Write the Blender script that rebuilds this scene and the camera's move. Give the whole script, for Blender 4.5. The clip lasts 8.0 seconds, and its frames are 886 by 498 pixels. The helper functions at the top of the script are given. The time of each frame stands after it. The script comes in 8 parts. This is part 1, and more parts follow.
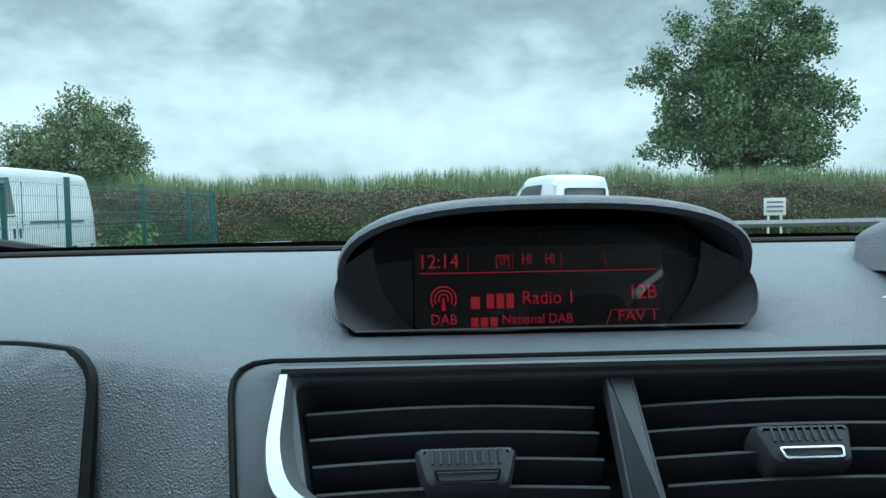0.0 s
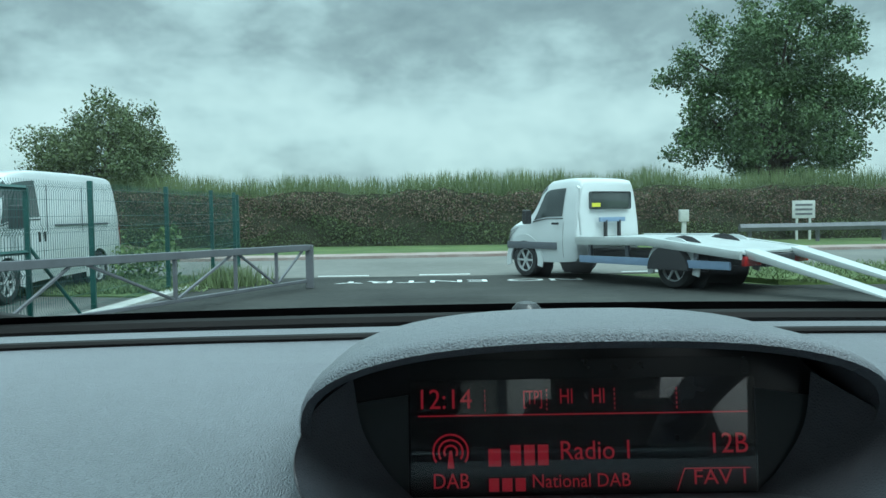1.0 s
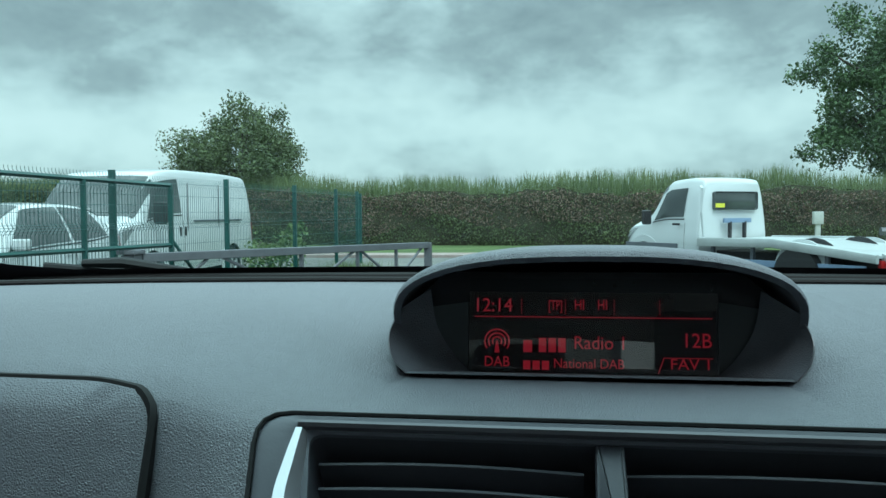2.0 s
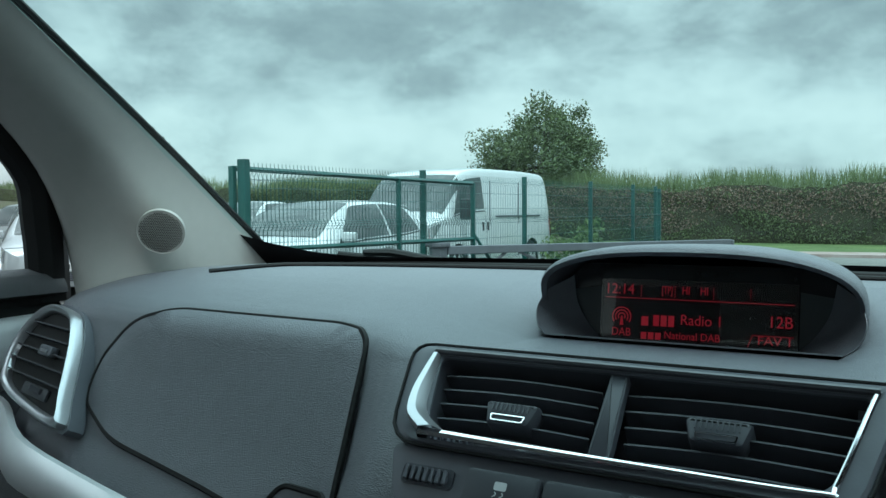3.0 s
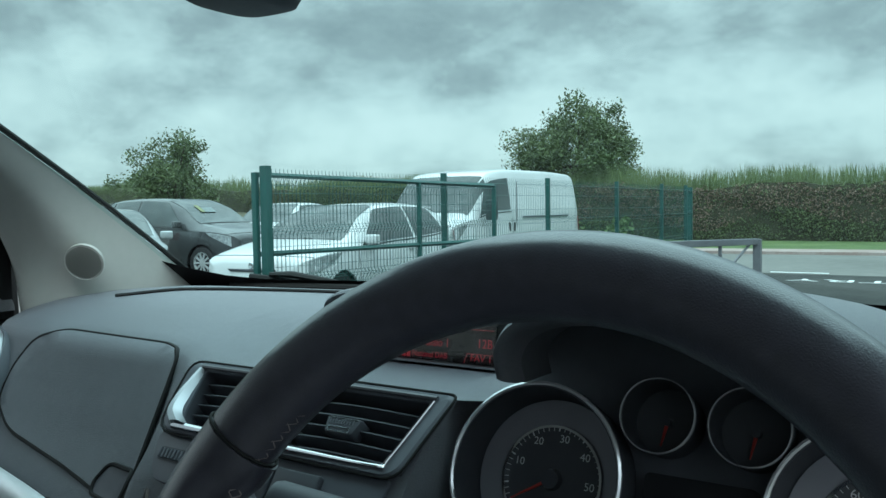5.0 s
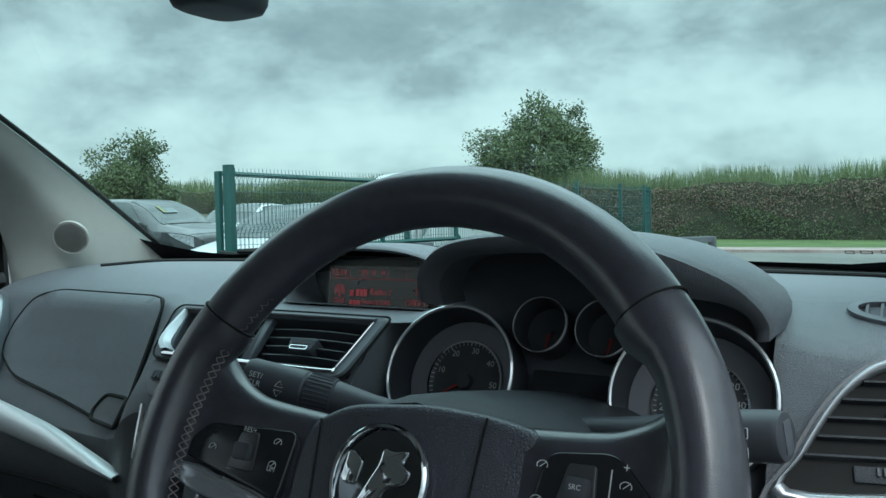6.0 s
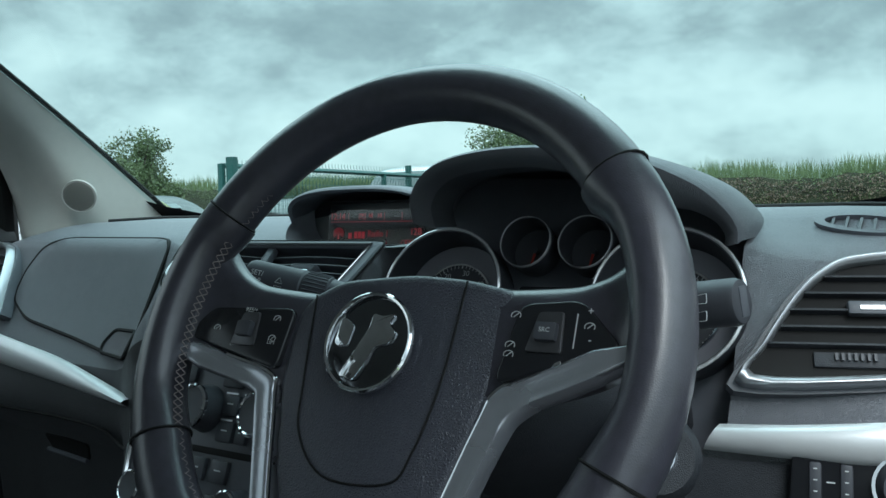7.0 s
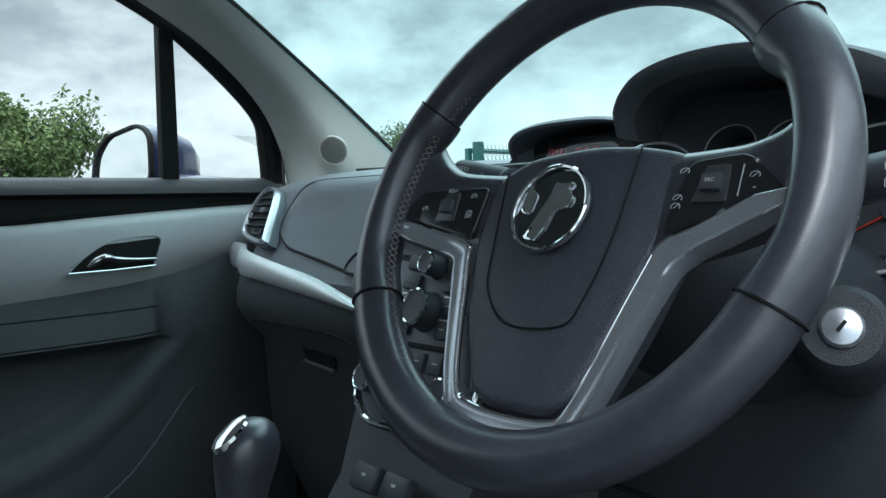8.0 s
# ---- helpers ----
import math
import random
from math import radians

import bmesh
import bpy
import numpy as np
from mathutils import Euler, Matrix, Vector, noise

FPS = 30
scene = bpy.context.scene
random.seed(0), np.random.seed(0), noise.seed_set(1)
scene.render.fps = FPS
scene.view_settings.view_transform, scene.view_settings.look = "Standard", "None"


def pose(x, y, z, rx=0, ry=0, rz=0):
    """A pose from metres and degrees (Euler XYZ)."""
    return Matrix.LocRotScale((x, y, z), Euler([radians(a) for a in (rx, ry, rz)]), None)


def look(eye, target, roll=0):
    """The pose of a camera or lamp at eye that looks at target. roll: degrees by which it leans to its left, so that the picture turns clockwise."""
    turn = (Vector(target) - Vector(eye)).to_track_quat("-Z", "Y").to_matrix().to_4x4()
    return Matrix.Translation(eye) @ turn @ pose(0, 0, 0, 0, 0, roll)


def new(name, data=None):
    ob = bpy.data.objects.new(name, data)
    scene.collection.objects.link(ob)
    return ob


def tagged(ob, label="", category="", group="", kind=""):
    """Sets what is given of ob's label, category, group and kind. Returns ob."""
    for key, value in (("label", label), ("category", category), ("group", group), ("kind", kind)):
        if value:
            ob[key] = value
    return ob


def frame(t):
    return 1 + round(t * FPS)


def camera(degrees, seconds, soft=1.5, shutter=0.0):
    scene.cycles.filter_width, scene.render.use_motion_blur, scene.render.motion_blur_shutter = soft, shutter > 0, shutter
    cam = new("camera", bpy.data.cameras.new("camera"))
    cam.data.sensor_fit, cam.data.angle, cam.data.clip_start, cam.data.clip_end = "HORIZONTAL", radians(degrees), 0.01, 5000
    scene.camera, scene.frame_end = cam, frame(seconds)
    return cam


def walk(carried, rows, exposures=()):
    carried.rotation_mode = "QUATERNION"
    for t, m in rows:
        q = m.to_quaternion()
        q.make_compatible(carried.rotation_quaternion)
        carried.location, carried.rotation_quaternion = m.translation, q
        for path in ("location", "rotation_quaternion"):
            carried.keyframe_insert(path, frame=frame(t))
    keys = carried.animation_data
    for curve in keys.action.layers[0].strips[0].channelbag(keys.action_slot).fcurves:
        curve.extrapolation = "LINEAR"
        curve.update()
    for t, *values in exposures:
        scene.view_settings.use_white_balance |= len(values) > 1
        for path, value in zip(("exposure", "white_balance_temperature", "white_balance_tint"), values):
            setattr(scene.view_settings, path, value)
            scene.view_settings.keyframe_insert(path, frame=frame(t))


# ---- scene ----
cam = camera(58.4, 8.0)
PATH = [
    (0, (-0.053, -0.032, 1.201), (0.007, 1.965, 1.103), -1.0),
    (0.5, (-0.053, 0.029, 1.23), (-0.026, 2.027, 1.134), -0.9),
    (1, (-0.042, 0.094, 1.249), (-0.04, 2.092, 1.154), -0.9),
    (1.2, (-0.028, 0.104, 1.25), (-0.03, 2.102, 1.156), -0.9),
    (2.3, (0.021, -0.115, 1.221), (-0.51, 1.811, 1.134), -0.4),
    (2.5, (0.049, -0.141, 1.224), (-0.662, 1.726, 1.134), -0.5),
    (3, (0.145, -0.181, 1.233), (-0.854, 1.548, 1.137), -0.5),
    (3.5, (0.268, -0.19, 1.247), (-0.829, 1.479, 1.148), -0.9),
    (4, (0.387, -0.204, 1.283), (-0.743, 1.442, 1.184), -1.1),
    (4.5, (0.405, -0.208, 1.355), (-0.72, 1.443, 1.256), -1.1),
    (4.7, (0.412, -0.203, 1.321), (-0.7, 1.456, 1.222), -1.0),
    (5.8, (0.525, -0.309, 1.248), (-0.494, 1.409, 1.151), -1.1),
    (6, (0.541, -0.334, 1.243), (-0.469, 1.39, 1.146), -1.1),
    (6.5, (0.563, -0.368, 1.213), (-0.433, 1.363, 1.112), -1.3),
    (7, (0.57, -0.365, 1.179), (-0.447, 1.354, 1.077), -1.3),
    (7.5, (0.605, -0.388, 1.143), (-0.564, 1.23, 1.032), -1.3),
    (8, (0.628, -0.381, 1.109), (-0.862, 0.948, 0.996), -1.6),
]
walk(cam, [(t, look(eye, target, roll)) for t, eye, target, roll in PATH], exposures=[(0, 0.64, 5900, 12), (0.5, 0.52, 5900, 3), (1.2, 0.3, 5900, 2), (2.4, 0.4, 5900, 2), (4.5, 0.35, 5900, 2), (6.0, 0.4, 5900, 2), (7.0, 0.5, 5900, 3), (8, 0.8, 5900, 6)])

# ---------------------------------------------------------------- sky and light
world = bpy.data.worlds.new("overcast_sky")
scene.world = world
world.use_nodes = True
SUN_EL, SUN_ROT = radians(52), radians(150)


def link(tree, a, b):
    tree.links.new(a, b)


def sky_nodes():
    t = world.node_tree
    n = t.nodes
    n.clear()
    out = n.new("ShaderNodeOutputWorld")
    bg = n.new("ShaderNodeBackground")
    sky = n.new("ShaderNodeTexSky")
    sky.sky_type = "NISHITA"
    sky.sun_disc = False
    sky.sun_elevation, sky.sun_rotation = SUN_EL, SUN_ROT
    bg.inputs["Strength"].default_value = 0.1
    # a deck of broken stratocumulus: flattened billows, heavier overhead, thinner and paler low down
    tc = n.new("ShaderNodeTexCoord")
    sep = n.new("ShaderNodeSeparateXYZ")
    link(t, tc.outputs["Generated"], sep.inputs[0])

    def cloud(scale, detail, rough, shift, distort, flat):
        mp = n.new("ShaderNodeMapping")
        mp.inputs["Location"].default_value = shift
        mp.inputs["Scale"].default_value = (1.0, 1.0, flat)
        link(t, tc.outputs["Generated"], mp.inputs[0])
        tex = n.new("ShaderNodeTexNoise")
        tex.inputs["Scale"].default_value = scale
        tex.inputs["Detail"].default_value = detail
        tex.inputs["Roughness"].default_value = rough
        tex.inputs["Distortion"].default_value = distort
        link(t, mp.outputs[0], tex.inputs["Vector"])
        return tex.outputs["Fac"]

    def madd(a, k, b):
        m = n.new("ShaderNodeMath")
        m.operation = "MULTIPLY_ADD"
        m.inputs[1].default_value = k
        link(t, a, m.inputs[0])
        link(t, b, m.inputs[2])
        return m.outputs[0]

    big = cloud(3.4, 4, 0.5, (3.1, 1.7, 0.4), 0.15, 2.6)
    lump = cloud(9.0, 7, 0.58, (7.3, 2.2, 0.1), 0.12, 1.75)
    # deck thickness by height above the horizon
    deck = n.new("ShaderNodeValToRGB")
    deck.color_ramp.interpolation = "B_SPLINE"
    de = deck.color_ramp.elements
    for k, (pos, v) in enumerate(((0.0, 0.40), (0.035, 0.46), (0.075, 0.60), (0.12, 0.62), (0.17, 0.46), (0.25, 0.37), (0.5, 0.42))):
        el = de[k] if k < 2 else de.new(pos)
        el.position, el.color = pos, (v, v, v, 1)
    link(t, sep.outputs["Z"], deck.inputs[0])
    val = madd(deck.outputs[0], 0.42, madd(lump, 0.78, madd(big, 0.52, deck.outputs[0])))
    scl = n.new("ShaderNodeMath")
    scl.operation = "SUBTRACT"
    scl.inputs[1].default_value = 0.855
    link(t, val, scl.inputs[0])
    ramp = n.new("ShaderNodeValToRGB")
    e = ramp.color_ramp.elements
    for k, (pos, col) in enumerate(((0.22, (2.7, 3.05, 3.15)), (0.36, (3.5, 3.9, 3.95)), (0.46, (4.6, 5.1, 5.1)), (0.57, (5.8, 6.35, 6.25)), (0.68, (6.6, 7.1, 6.9)), (0.85, (7.2, 7.6, 7.4)))):
        el = e[k] if k < 2 else e.new(pos)
        el.position, el.color = pos, (*col, 1)
    link(t, scl.outputs[0], ramp.inputs[0])
    both = n.new("ShaderNodeMixRGB")
    both.inputs[0].default_value = 0.94
    link(t, sky.outputs[0], both.inputs[1])
    link(t, ramp.outputs[0], both.inputs[2])
    # an overcast sky is about three times brighter overhead than at the horizon
    zen = n.new("ShaderNodeMapRange")
    zen.inputs["From Min"].default_value, zen.inputs["From Max"].default_value = 0.24, 0.9
    zen.inputs["To Min"].default_value, zen.inputs["To Max"].default_value = 1.0, 5.2
    link(t, sep.outputs["Z"], zen.inputs[0])
    bright = n.new("ShaderNodeVectorMath")
    bright.operation = "SCALE"
    link(t, both.outputs[0], bright.inputs[0])
    link(t, zen.outputs[0], bright.inputs["Scale"])
    link(t, bright.outputs[0], bg.inputs["Color"])
    link(t, bg.outputs[0], out.inputs[0])


sky_nodes()
sun = new("sun", bpy.data.lights.new("sun", "SUN"))
sun.data.energy, sun.data.angle, sun.data.color = 1.4, radians(30), (1.0, 0.97, 0.93)
sun.matrix_world = look((0, 0, 30), (-0.31 * 10, 0.53 * 10, 30 - 0.79 * 10))

# ---------------------------------------------------------------- materials


def mat(name, base, rough=0.5, metal=0.0, var=0.12, vscale=6.0, bump=0.0, bscale=400.0, kind="noise",
        coat=0.0, coat_rough=0.03, spec=0.5, base2=None, spots=None, rand=0.0, rvar=0.0):
    """A principled material with two scales of variation and a fine relief."""
    m = bpy.data.materials.new(name)
    m.use_nodes = True
    t = m.node_tree
    n = t.nodes
    b = n["Principled BSDF"]
    tc = n.new("ShaderNodeTexCoord")
    co = tc.outputs["Object"]
    b.inputs["Roughness"].default_value = rough
    b.inputs["Metallic"].default_value = metal
    b.inputs["Coat Weight"].default_value = coat
    b.inputs["Coat Roughness"].default_value = coat_rough
    b.inputs["Specular IOR Level"].default_value = spec
    a1 = n.new("ShaderNodeTexNoise")
    a1.inputs["Scale"].default_value = vscale
    a1.inputs["Detail"].default_value = 5
    link(t, co, a1.inputs["Vector"])
    a2 = n.new("ShaderNodeTexNoise")
    a2.inputs["Scale"].default_value = vscale * 14
    a2.inputs["Detail"].default_value = 3
    link(t, co, a2.inputs["Vector"])
    add = n.new("ShaderNodeMath")
    add.operation = "MULTIPLY_ADD"
    add.inputs[1].default_value = 0.45
    link(t, a2.outputs["Fac"], add.inputs[0])
    link(t, a1.outputs["Fac"], add.inputs[2])
    rmp = n.new("ShaderNodeValToRGB")
    second = base2 or tuple(min(1, c * (1 + var)) for c in base)
    first = base if base2 else tuple(c * (1 - var) for c in base)
    rmp.color_ramp.elements[0].position, rmp.color_ramp.elements[0].color = 0.5, (*first, 1)
    rmp.color_ramp.elements[1].position, rmp.color_ramp.elements[1].color = 0.95, (*second, 1)
    link(t, add.outputs[0], rmp.inputs[0])
    col = rmp.outputs[0]
    if rand:
        geo = n.new("ShaderNodeNewGeometry")
        hsv = n.new("ShaderNodeHueSaturation")
        mr = n.new("ShaderNodeMapRange")
        mr.inputs["To Min"].default_value, mr.inputs["To Max"].default_value = 1 - rand, 1 + rand
        link(t, geo.outputs["Random Per Island"], mr.inputs[0])
        link(t, mr.outputs[0], hsv.inputs["Value"])
        link(t, col, hsv.inputs["Color"])
        col = hsv.outputs[0]
    link(t, col, b.inputs["Base Color"])
    if rvar:
        rr = n.new("ShaderNodeMapRange")
        rr.inputs["To Min"].default_value, rr.inputs["To Max"].default_value = rough - rvar, rough + rvar
        link(t, a1.outputs["Fac"], rr.inputs[0])
        link(t, rr.outputs[0], b.inputs["Roughness"])
    if bump:
        if kind == "grain":
            tx = n.new("ShaderNodeTexVoronoi")
            tx.feature = "DISTANCE_TO_EDGE"
            tx.inputs["Scale"].default_value = bscale
            warp = n.new("ShaderNodeTexNoise")
            warp.inputs["Scale"].default_value = bscale * 0.4
            link(t, co, warp.inputs["Vector"])
            mixv = n.new("ShaderNodeVectorMath")
            mixv.operation = "MULTIPLY_ADD"
            mixv.inputs[1].default_value = (1.6 / bscale,) * 3
            link(t, warp.outputs["Color"], mixv.inputs[0])
            link(t, co, mixv.inputs[2])
            link(t, mixv.outputs[0], tx.inputs["Vector"])
            h = tx.outputs["Distance"]
        else:
            tx = n.new("ShaderNodeTexNoise")
            tx.inputs["Scale"].default_value = bscale
            tx.inputs["Detail"].default_value = 4
            link(t, co, tx.inputs["Vector"])
            h = tx.outputs["Fac"]
        bp = n.new("ShaderNodeBump")
        bp.inputs["Strength"].default_value = bump
        bp.inputs["Distance"].default_value = (1.3 if kind == "grain" else 0.4) / bscale
        link(t, h, bp.inputs["Height"])
        link(t, bp.outputs[0], b.inputs["Normal"])
    return m


def glass(name, tint, gloss=1.0, front=0.03):
    """Thin glazing: clear with a tint, and a clean surface reflection."""
    m = bpy.data.materials.new(name)
    m.use_nodes = True
    t = m.node_tree
    n = t.nodes
    n.remove(n["Principled BSDF"])
    tr = n.new("ShaderNodeBsdfTransparent")
    tr.inputs[0].default_value = (*tint, 1)
    gl = n.new("ShaderNodeBsdfGlossy")
    gl.inputs["Roughness"].default_value = 0.02
    gl.inputs["Color"].default_value = (gloss, gloss, gloss, 1)
    lw = n.new("ShaderNodeLayerWeight")
    lw.inputs["Blend"].default_value = 0.5
    pw = n.new("ShaderNodeMath")
    pw.operation = "POWER"
    pw.inputs[1].default_value = 5.0
    link(t, lw.outputs["Facing"], pw.inputs[0])
    fr = n.new("ShaderNodeMath")
    fr.operation = "MULTIPLY_ADD"
    fr.inputs[1].default_value, fr.inputs[2].default_value = 0.55, front
    link(t, pw.outputs[0], fr.inputs[0])
    mx = n.new("ShaderNodeMixShader")
    link(t, fr.outputs[0], mx.inputs[0])
    link(t, tr.outputs[0], mx.inputs[1])
    link(t, gl.outputs[0], mx.inputs[2])
    link(t, mx.outputs[0], n["Material Output"].inputs[0])
    return m


def glow(name, color, strength):
    m = bpy.data.materials.new(name)
    m.use_nodes = True
    b = m.node_tree.nodes["Principled BSDF"]
    b.inputs["Base Color"].default_value = (*[c * 0.2 for c in color], 1)
    b.inputs["Emission Color"].default_value = (*color, 1)
    b.inputs["Emission Strength"].default_value = strength
    return m


M_DASH = mat("soft_dash_vinyl", (0.138, 0.144, 0.163), 0.42, var=0.12, vscale=7, bump=0.6, bscale=760, kind="grain", spec=0.85, rvar=0.05)
M_LEATHER = mat("grained_black_leather", (0.054, 0.055, 0.073), 0.36, var=0.15, vscale=12, bump=0.5, bscale=640, kind="grain", rvar=0.06, coat=0.4, coat_rough=0.3)
M_SMOOTH = mat("smooth_black_leather", (0.047, 0.046, 0.061), 0.32, var=0.3, vscale=9, bump=0.14, bscale=800, kind="grain", rvar=0.12, coat=0.9, coat_rough=0.24)
M_BLACK = mat("matt_black_plastic", (0.056, 0.059, 0.070), 0.45, var=0.15, bump=0.15, bscale=1200)
M_DARK = mat("dark_grey_plastic", (0.105, 0.112, 0.13), 0.38, var=0.12, bump=0.15, bscale=1000)
M_PIANO = mat("gloss_black_plastic", (0.018, 0.019, 0.022), 0.18, var=0.1)
M_LOWER = mat("dark_door_vinyl", (0.070, 0.072, 0.078), 0.5, var=0.15, vscale=6, bump=0.6, bscale=650, kind="grain", spec=0.6)
M_DOORGREY = mat("grey_door_trim_plastic", (0.56, 0.57, 0.58), 0.40, 0.15, var=0.06, vscale=5, bump=0.15, bscale=900, kind="grain")
M_CHROME = mat("polished_chrome", (0.75, 0.76, 0.78), 0.09, 1.0, var=0.03)
M_KNEE = mat("dark_lower_dash_plastic", (0.036, 0.039, 0.047), 0.5, var=0.2, bump=0.4, bscale=800, kind="grain")
M_SATIN = mat("satin_silver_trim", (0.55, 0.57, 0.6), 0.34, 0.7, var=0.05, bump=0.05, bscale=2500)
M_SILVER = mat("silver_painted_trim", (0.72, 0.735, 0.745), 0.36, 0.3, var=0.04, bump=0.06, bscale=2500)
M_PILLAR = mat("warm_grey_pillar_plastic", (0.43, 0.425, 0.395), 0.55, var=0.05, vscale=5, bump=0.22, bscale=900, kind="grain")
M_HEAD = mat("grey_headliner_cloth", (0.68, 0.67, 0.64), 0.9, var=0.06, bump=0.3, bscale=1400)
M_RUBBER = mat("black_rubber", (0.010, 0.010, 0.010), 0.65, var=0.2, spec=0.25)
M_INNERDARK = mat("dark_hood_inside", (0.082, 0.087, 0.10), 0.55, var=0.2, bump=0.4, bscale=800, kind="grain")
M_FRIT = mat("black_ceramic_frit", (0.006, 0.006, 0.007), 0.5, var=0.2, spec=0.12)
M_CARPET = mat("dark_carpet", (0.035, 0.035, 0.038), 0.95, var=0.25, bump=0.6, bscale=600)
M_SEAT = mat("grey_woven_seat_cloth", (0.12, 0.12, 0.125), 0.85, var=0.3, vscale=40, bump=0.5, bscale=700)
M_ICON = mat("white_print", (0.62, 0.64, 0.65), 0.5, var=0.05)
M_WEDGE = mat("dark_satin_switch_plate", (0.10, 0.10, 0.108), 0.32, 0.6, var=0.08)
M_THREAD = mat("grey_stitching_thread", (0.25, 0.215, 0.21), 0.8, var=0.2)
M_SCREEN = mat("dark_display_cover", (0.012, 0.015, 0.017), 0.22, var=0.1)
M_SCREEN2 = mat("grey_display_side_panel", (0.03, 0.036, 0.038), 0.4, var=0.1)
M_RED = glow("red_display_segments", (1.0, 0.03, 0.07), 0.11)
M_REDLAMP = glow("red_hazard_symbol", (1.0, 0.05, 0.1), 0.35)
M_NEEDLE = mat("red_gauge_needle", (0.45, 0.04, 0.03), 0.4, var=0.05)
M_RING = mat("soft_chrome_ring", (0.85, 0.86, 0.88), 0.2, 0.55, var=0.03)
M_SPOKE = mat("dark_satin_spoke_trim", (0.58, 0.60, 0.65), 0.27, 0.8, var=0.08, vscale=10, rvar=0.05)
M_RIM = mat("bright_silver_vent_rim", (0.50, 0.51, 0.535), 0.28, 0.75, var=0.04)
M_GAUGE = mat("gauge_face", (0.06, 0.063, 0.072), 0.4, var=0.1)
M_GAUGE2 = mat("silver_gauge_ring_face", (0.24, 0.24, 0.27), 0.45, 0.2, var=0.06)
# rear-view glass: base colour lowered so that the reflection comes out dark
M_DARKMIRROR = mat("darkened_mirror_glass", (0.22, 0.235, 0.24), 0.015, 1.0, var=0.01)
M_MIRROR = mat("mirror_glass", (0.86, 0.88, 0.88), 0.015, 1.0, var=0.01)
M_SCREENGLASS = glass("green_tinted_windscreen", (0.755, 0.93, 0.915), 0.8)
M_SIDEGLASS = glass("clear_side_glass", (0.90, 0.915, 0.91), 0.8)
M_COVER = glass("display_cover_pane", (0.97, 0.97, 0.97), 0.95, 0.045)
M_BLUE = mat("dark_blue_car_paint", (0.012, 0.02, 0.07), 0.25, 0.2, var=0.1, coat=1.0)

# ---------------------------------------------------------------- mesh tools


def finish(bm, name, material, smooth=35, parent=None, label="", mats=None):
    me = bpy.data.meshes.new(name)
    bmesh.ops.recalc_face_normals(bm, faces=bm.faces[:])
    bm.to_mesh(me)
    bm.free()
    for m in (mats or [material]):
        me.materials.append(m)
    if smooth:
        for p in me.polygons:
            p.use_smooth = True
        me.set_sharp_from_angle(angle=radians(smooth))
    ob = new(name, me)
    if parent:
        ob.parent = parent
    if label:
        tagged(ob, label)
    return ob


def part(name, bm, material, parent, label="", smooth=35):
    return finish(bm, name, material, smooth, parent, label)


def empty(name, label, category, kind="", group="", at=None):
    ob = new(name)
    ob.empty_display_size = 0.05
    if at is not None:
        ob.matrix_world = at
    return tagged(ob, label, category, group, kind)


def axes(origin, x, y):
    """A matrix whose local x, y lie along x, y and local z is their normal."""
    x = Vector(x).normalized()
    z = x.cross(Vector(y)).normalized()
    y = z.cross(x)
    return Matrix.Translation(origin) @ Matrix((x, y, z)).transposed().to_4x4()


def box(bm, cx, cy, cz, sx, sy, sz, m=None, bev=0.0, seg=2):
    r = bmesh.ops.create_cube(bm, size=1.0)
    vs = r["verts"]
    bmesh.ops.scale(bm, vec=(sx, sy, sz), verts=vs)
    bmesh.ops.translate(bm, vec=(cx, cy, cz), verts=vs)
    if bev:
        es = list({e for v in vs for e in v.link_edges})
        r = bmesh.ops.bevel(bm, geom=es, offset=bev, segments=seg, profile=0.6, affect="EDGES")
        vs = list({v for f in r["faces"] for v in f.verts} | {v for v in vs if v.is_valid})
    if m is not None:
        bmesh.ops.transform(bm, matrix=m, verts=vs)
    return vs


def boxb(*a, **k):
    bm = bmesh.new()
    box(bm, *a, **k)
    return bm


def round_outline(pts, r, seg=4):
    """Rounds the corners of a closed polygon by radius r (or a list of radii)."""
    out = []
    n = len(pts)
    for i, p in enumerate(pts):
        rr = r[i] if isinstance(r, (list, tuple)) else r
        p = Vector(p)
        a, b = Vector(pts[i - 1]), Vector(pts[(i + 1) % n])
        da, db = (a - p), (b - p)
        k = min(rr, da.length * 0.48, db.length * 0.48)
        if k < 1e-5:
            out.append(p)
            continue
        s, e = p + da.normalized() * k, p + db.normalized() * k
        for j in range(seg + 1):
            t = j / seg
            out.append((1 - t) ** 2 * s + 2 * t * (1 - t) * p + t * t * e)
    return out


def prism(bm, outline, depth, m=None, bev=0.0, seg=2, z0=0.0, bend=None):
    """Extrudes a 2D outline from z0 to z0 + depth, with a bevelled top rim."""
    vs = [bm.verts.new((p[0], p[1], z0)) for p in outline]
    f = bm.faces.new(vs)
    r = bmesh.ops.extrude_face_region(bm, geom=[f])
    top = [g for g in r["geom"] if isinstance(g, bmesh.types.BMVert)]
    bmesh.ops.translate(bm, vec=(0, 0, depth), verts=top)
    allv = vs + top
    if bev:
        tf = [g for g in r["geom"] if isinstance(g, bmesh.types.BMFace)][0]
        rr = bmesh.ops.bevel(bm, geom=list(tf.edges), offset=bev, segments=seg, profile=0.5, affect="EDGES")
        allv = list({v for v in allv if v.is_valid} | {v for ff in rr["faces"] for v in ff.verts})
    if bend:
        for v in allv:
            v.co = bend(v.co)
    if m is not None:
        bmesh.ops.transform(bm, matrix=m, verts=allv)
    return allv


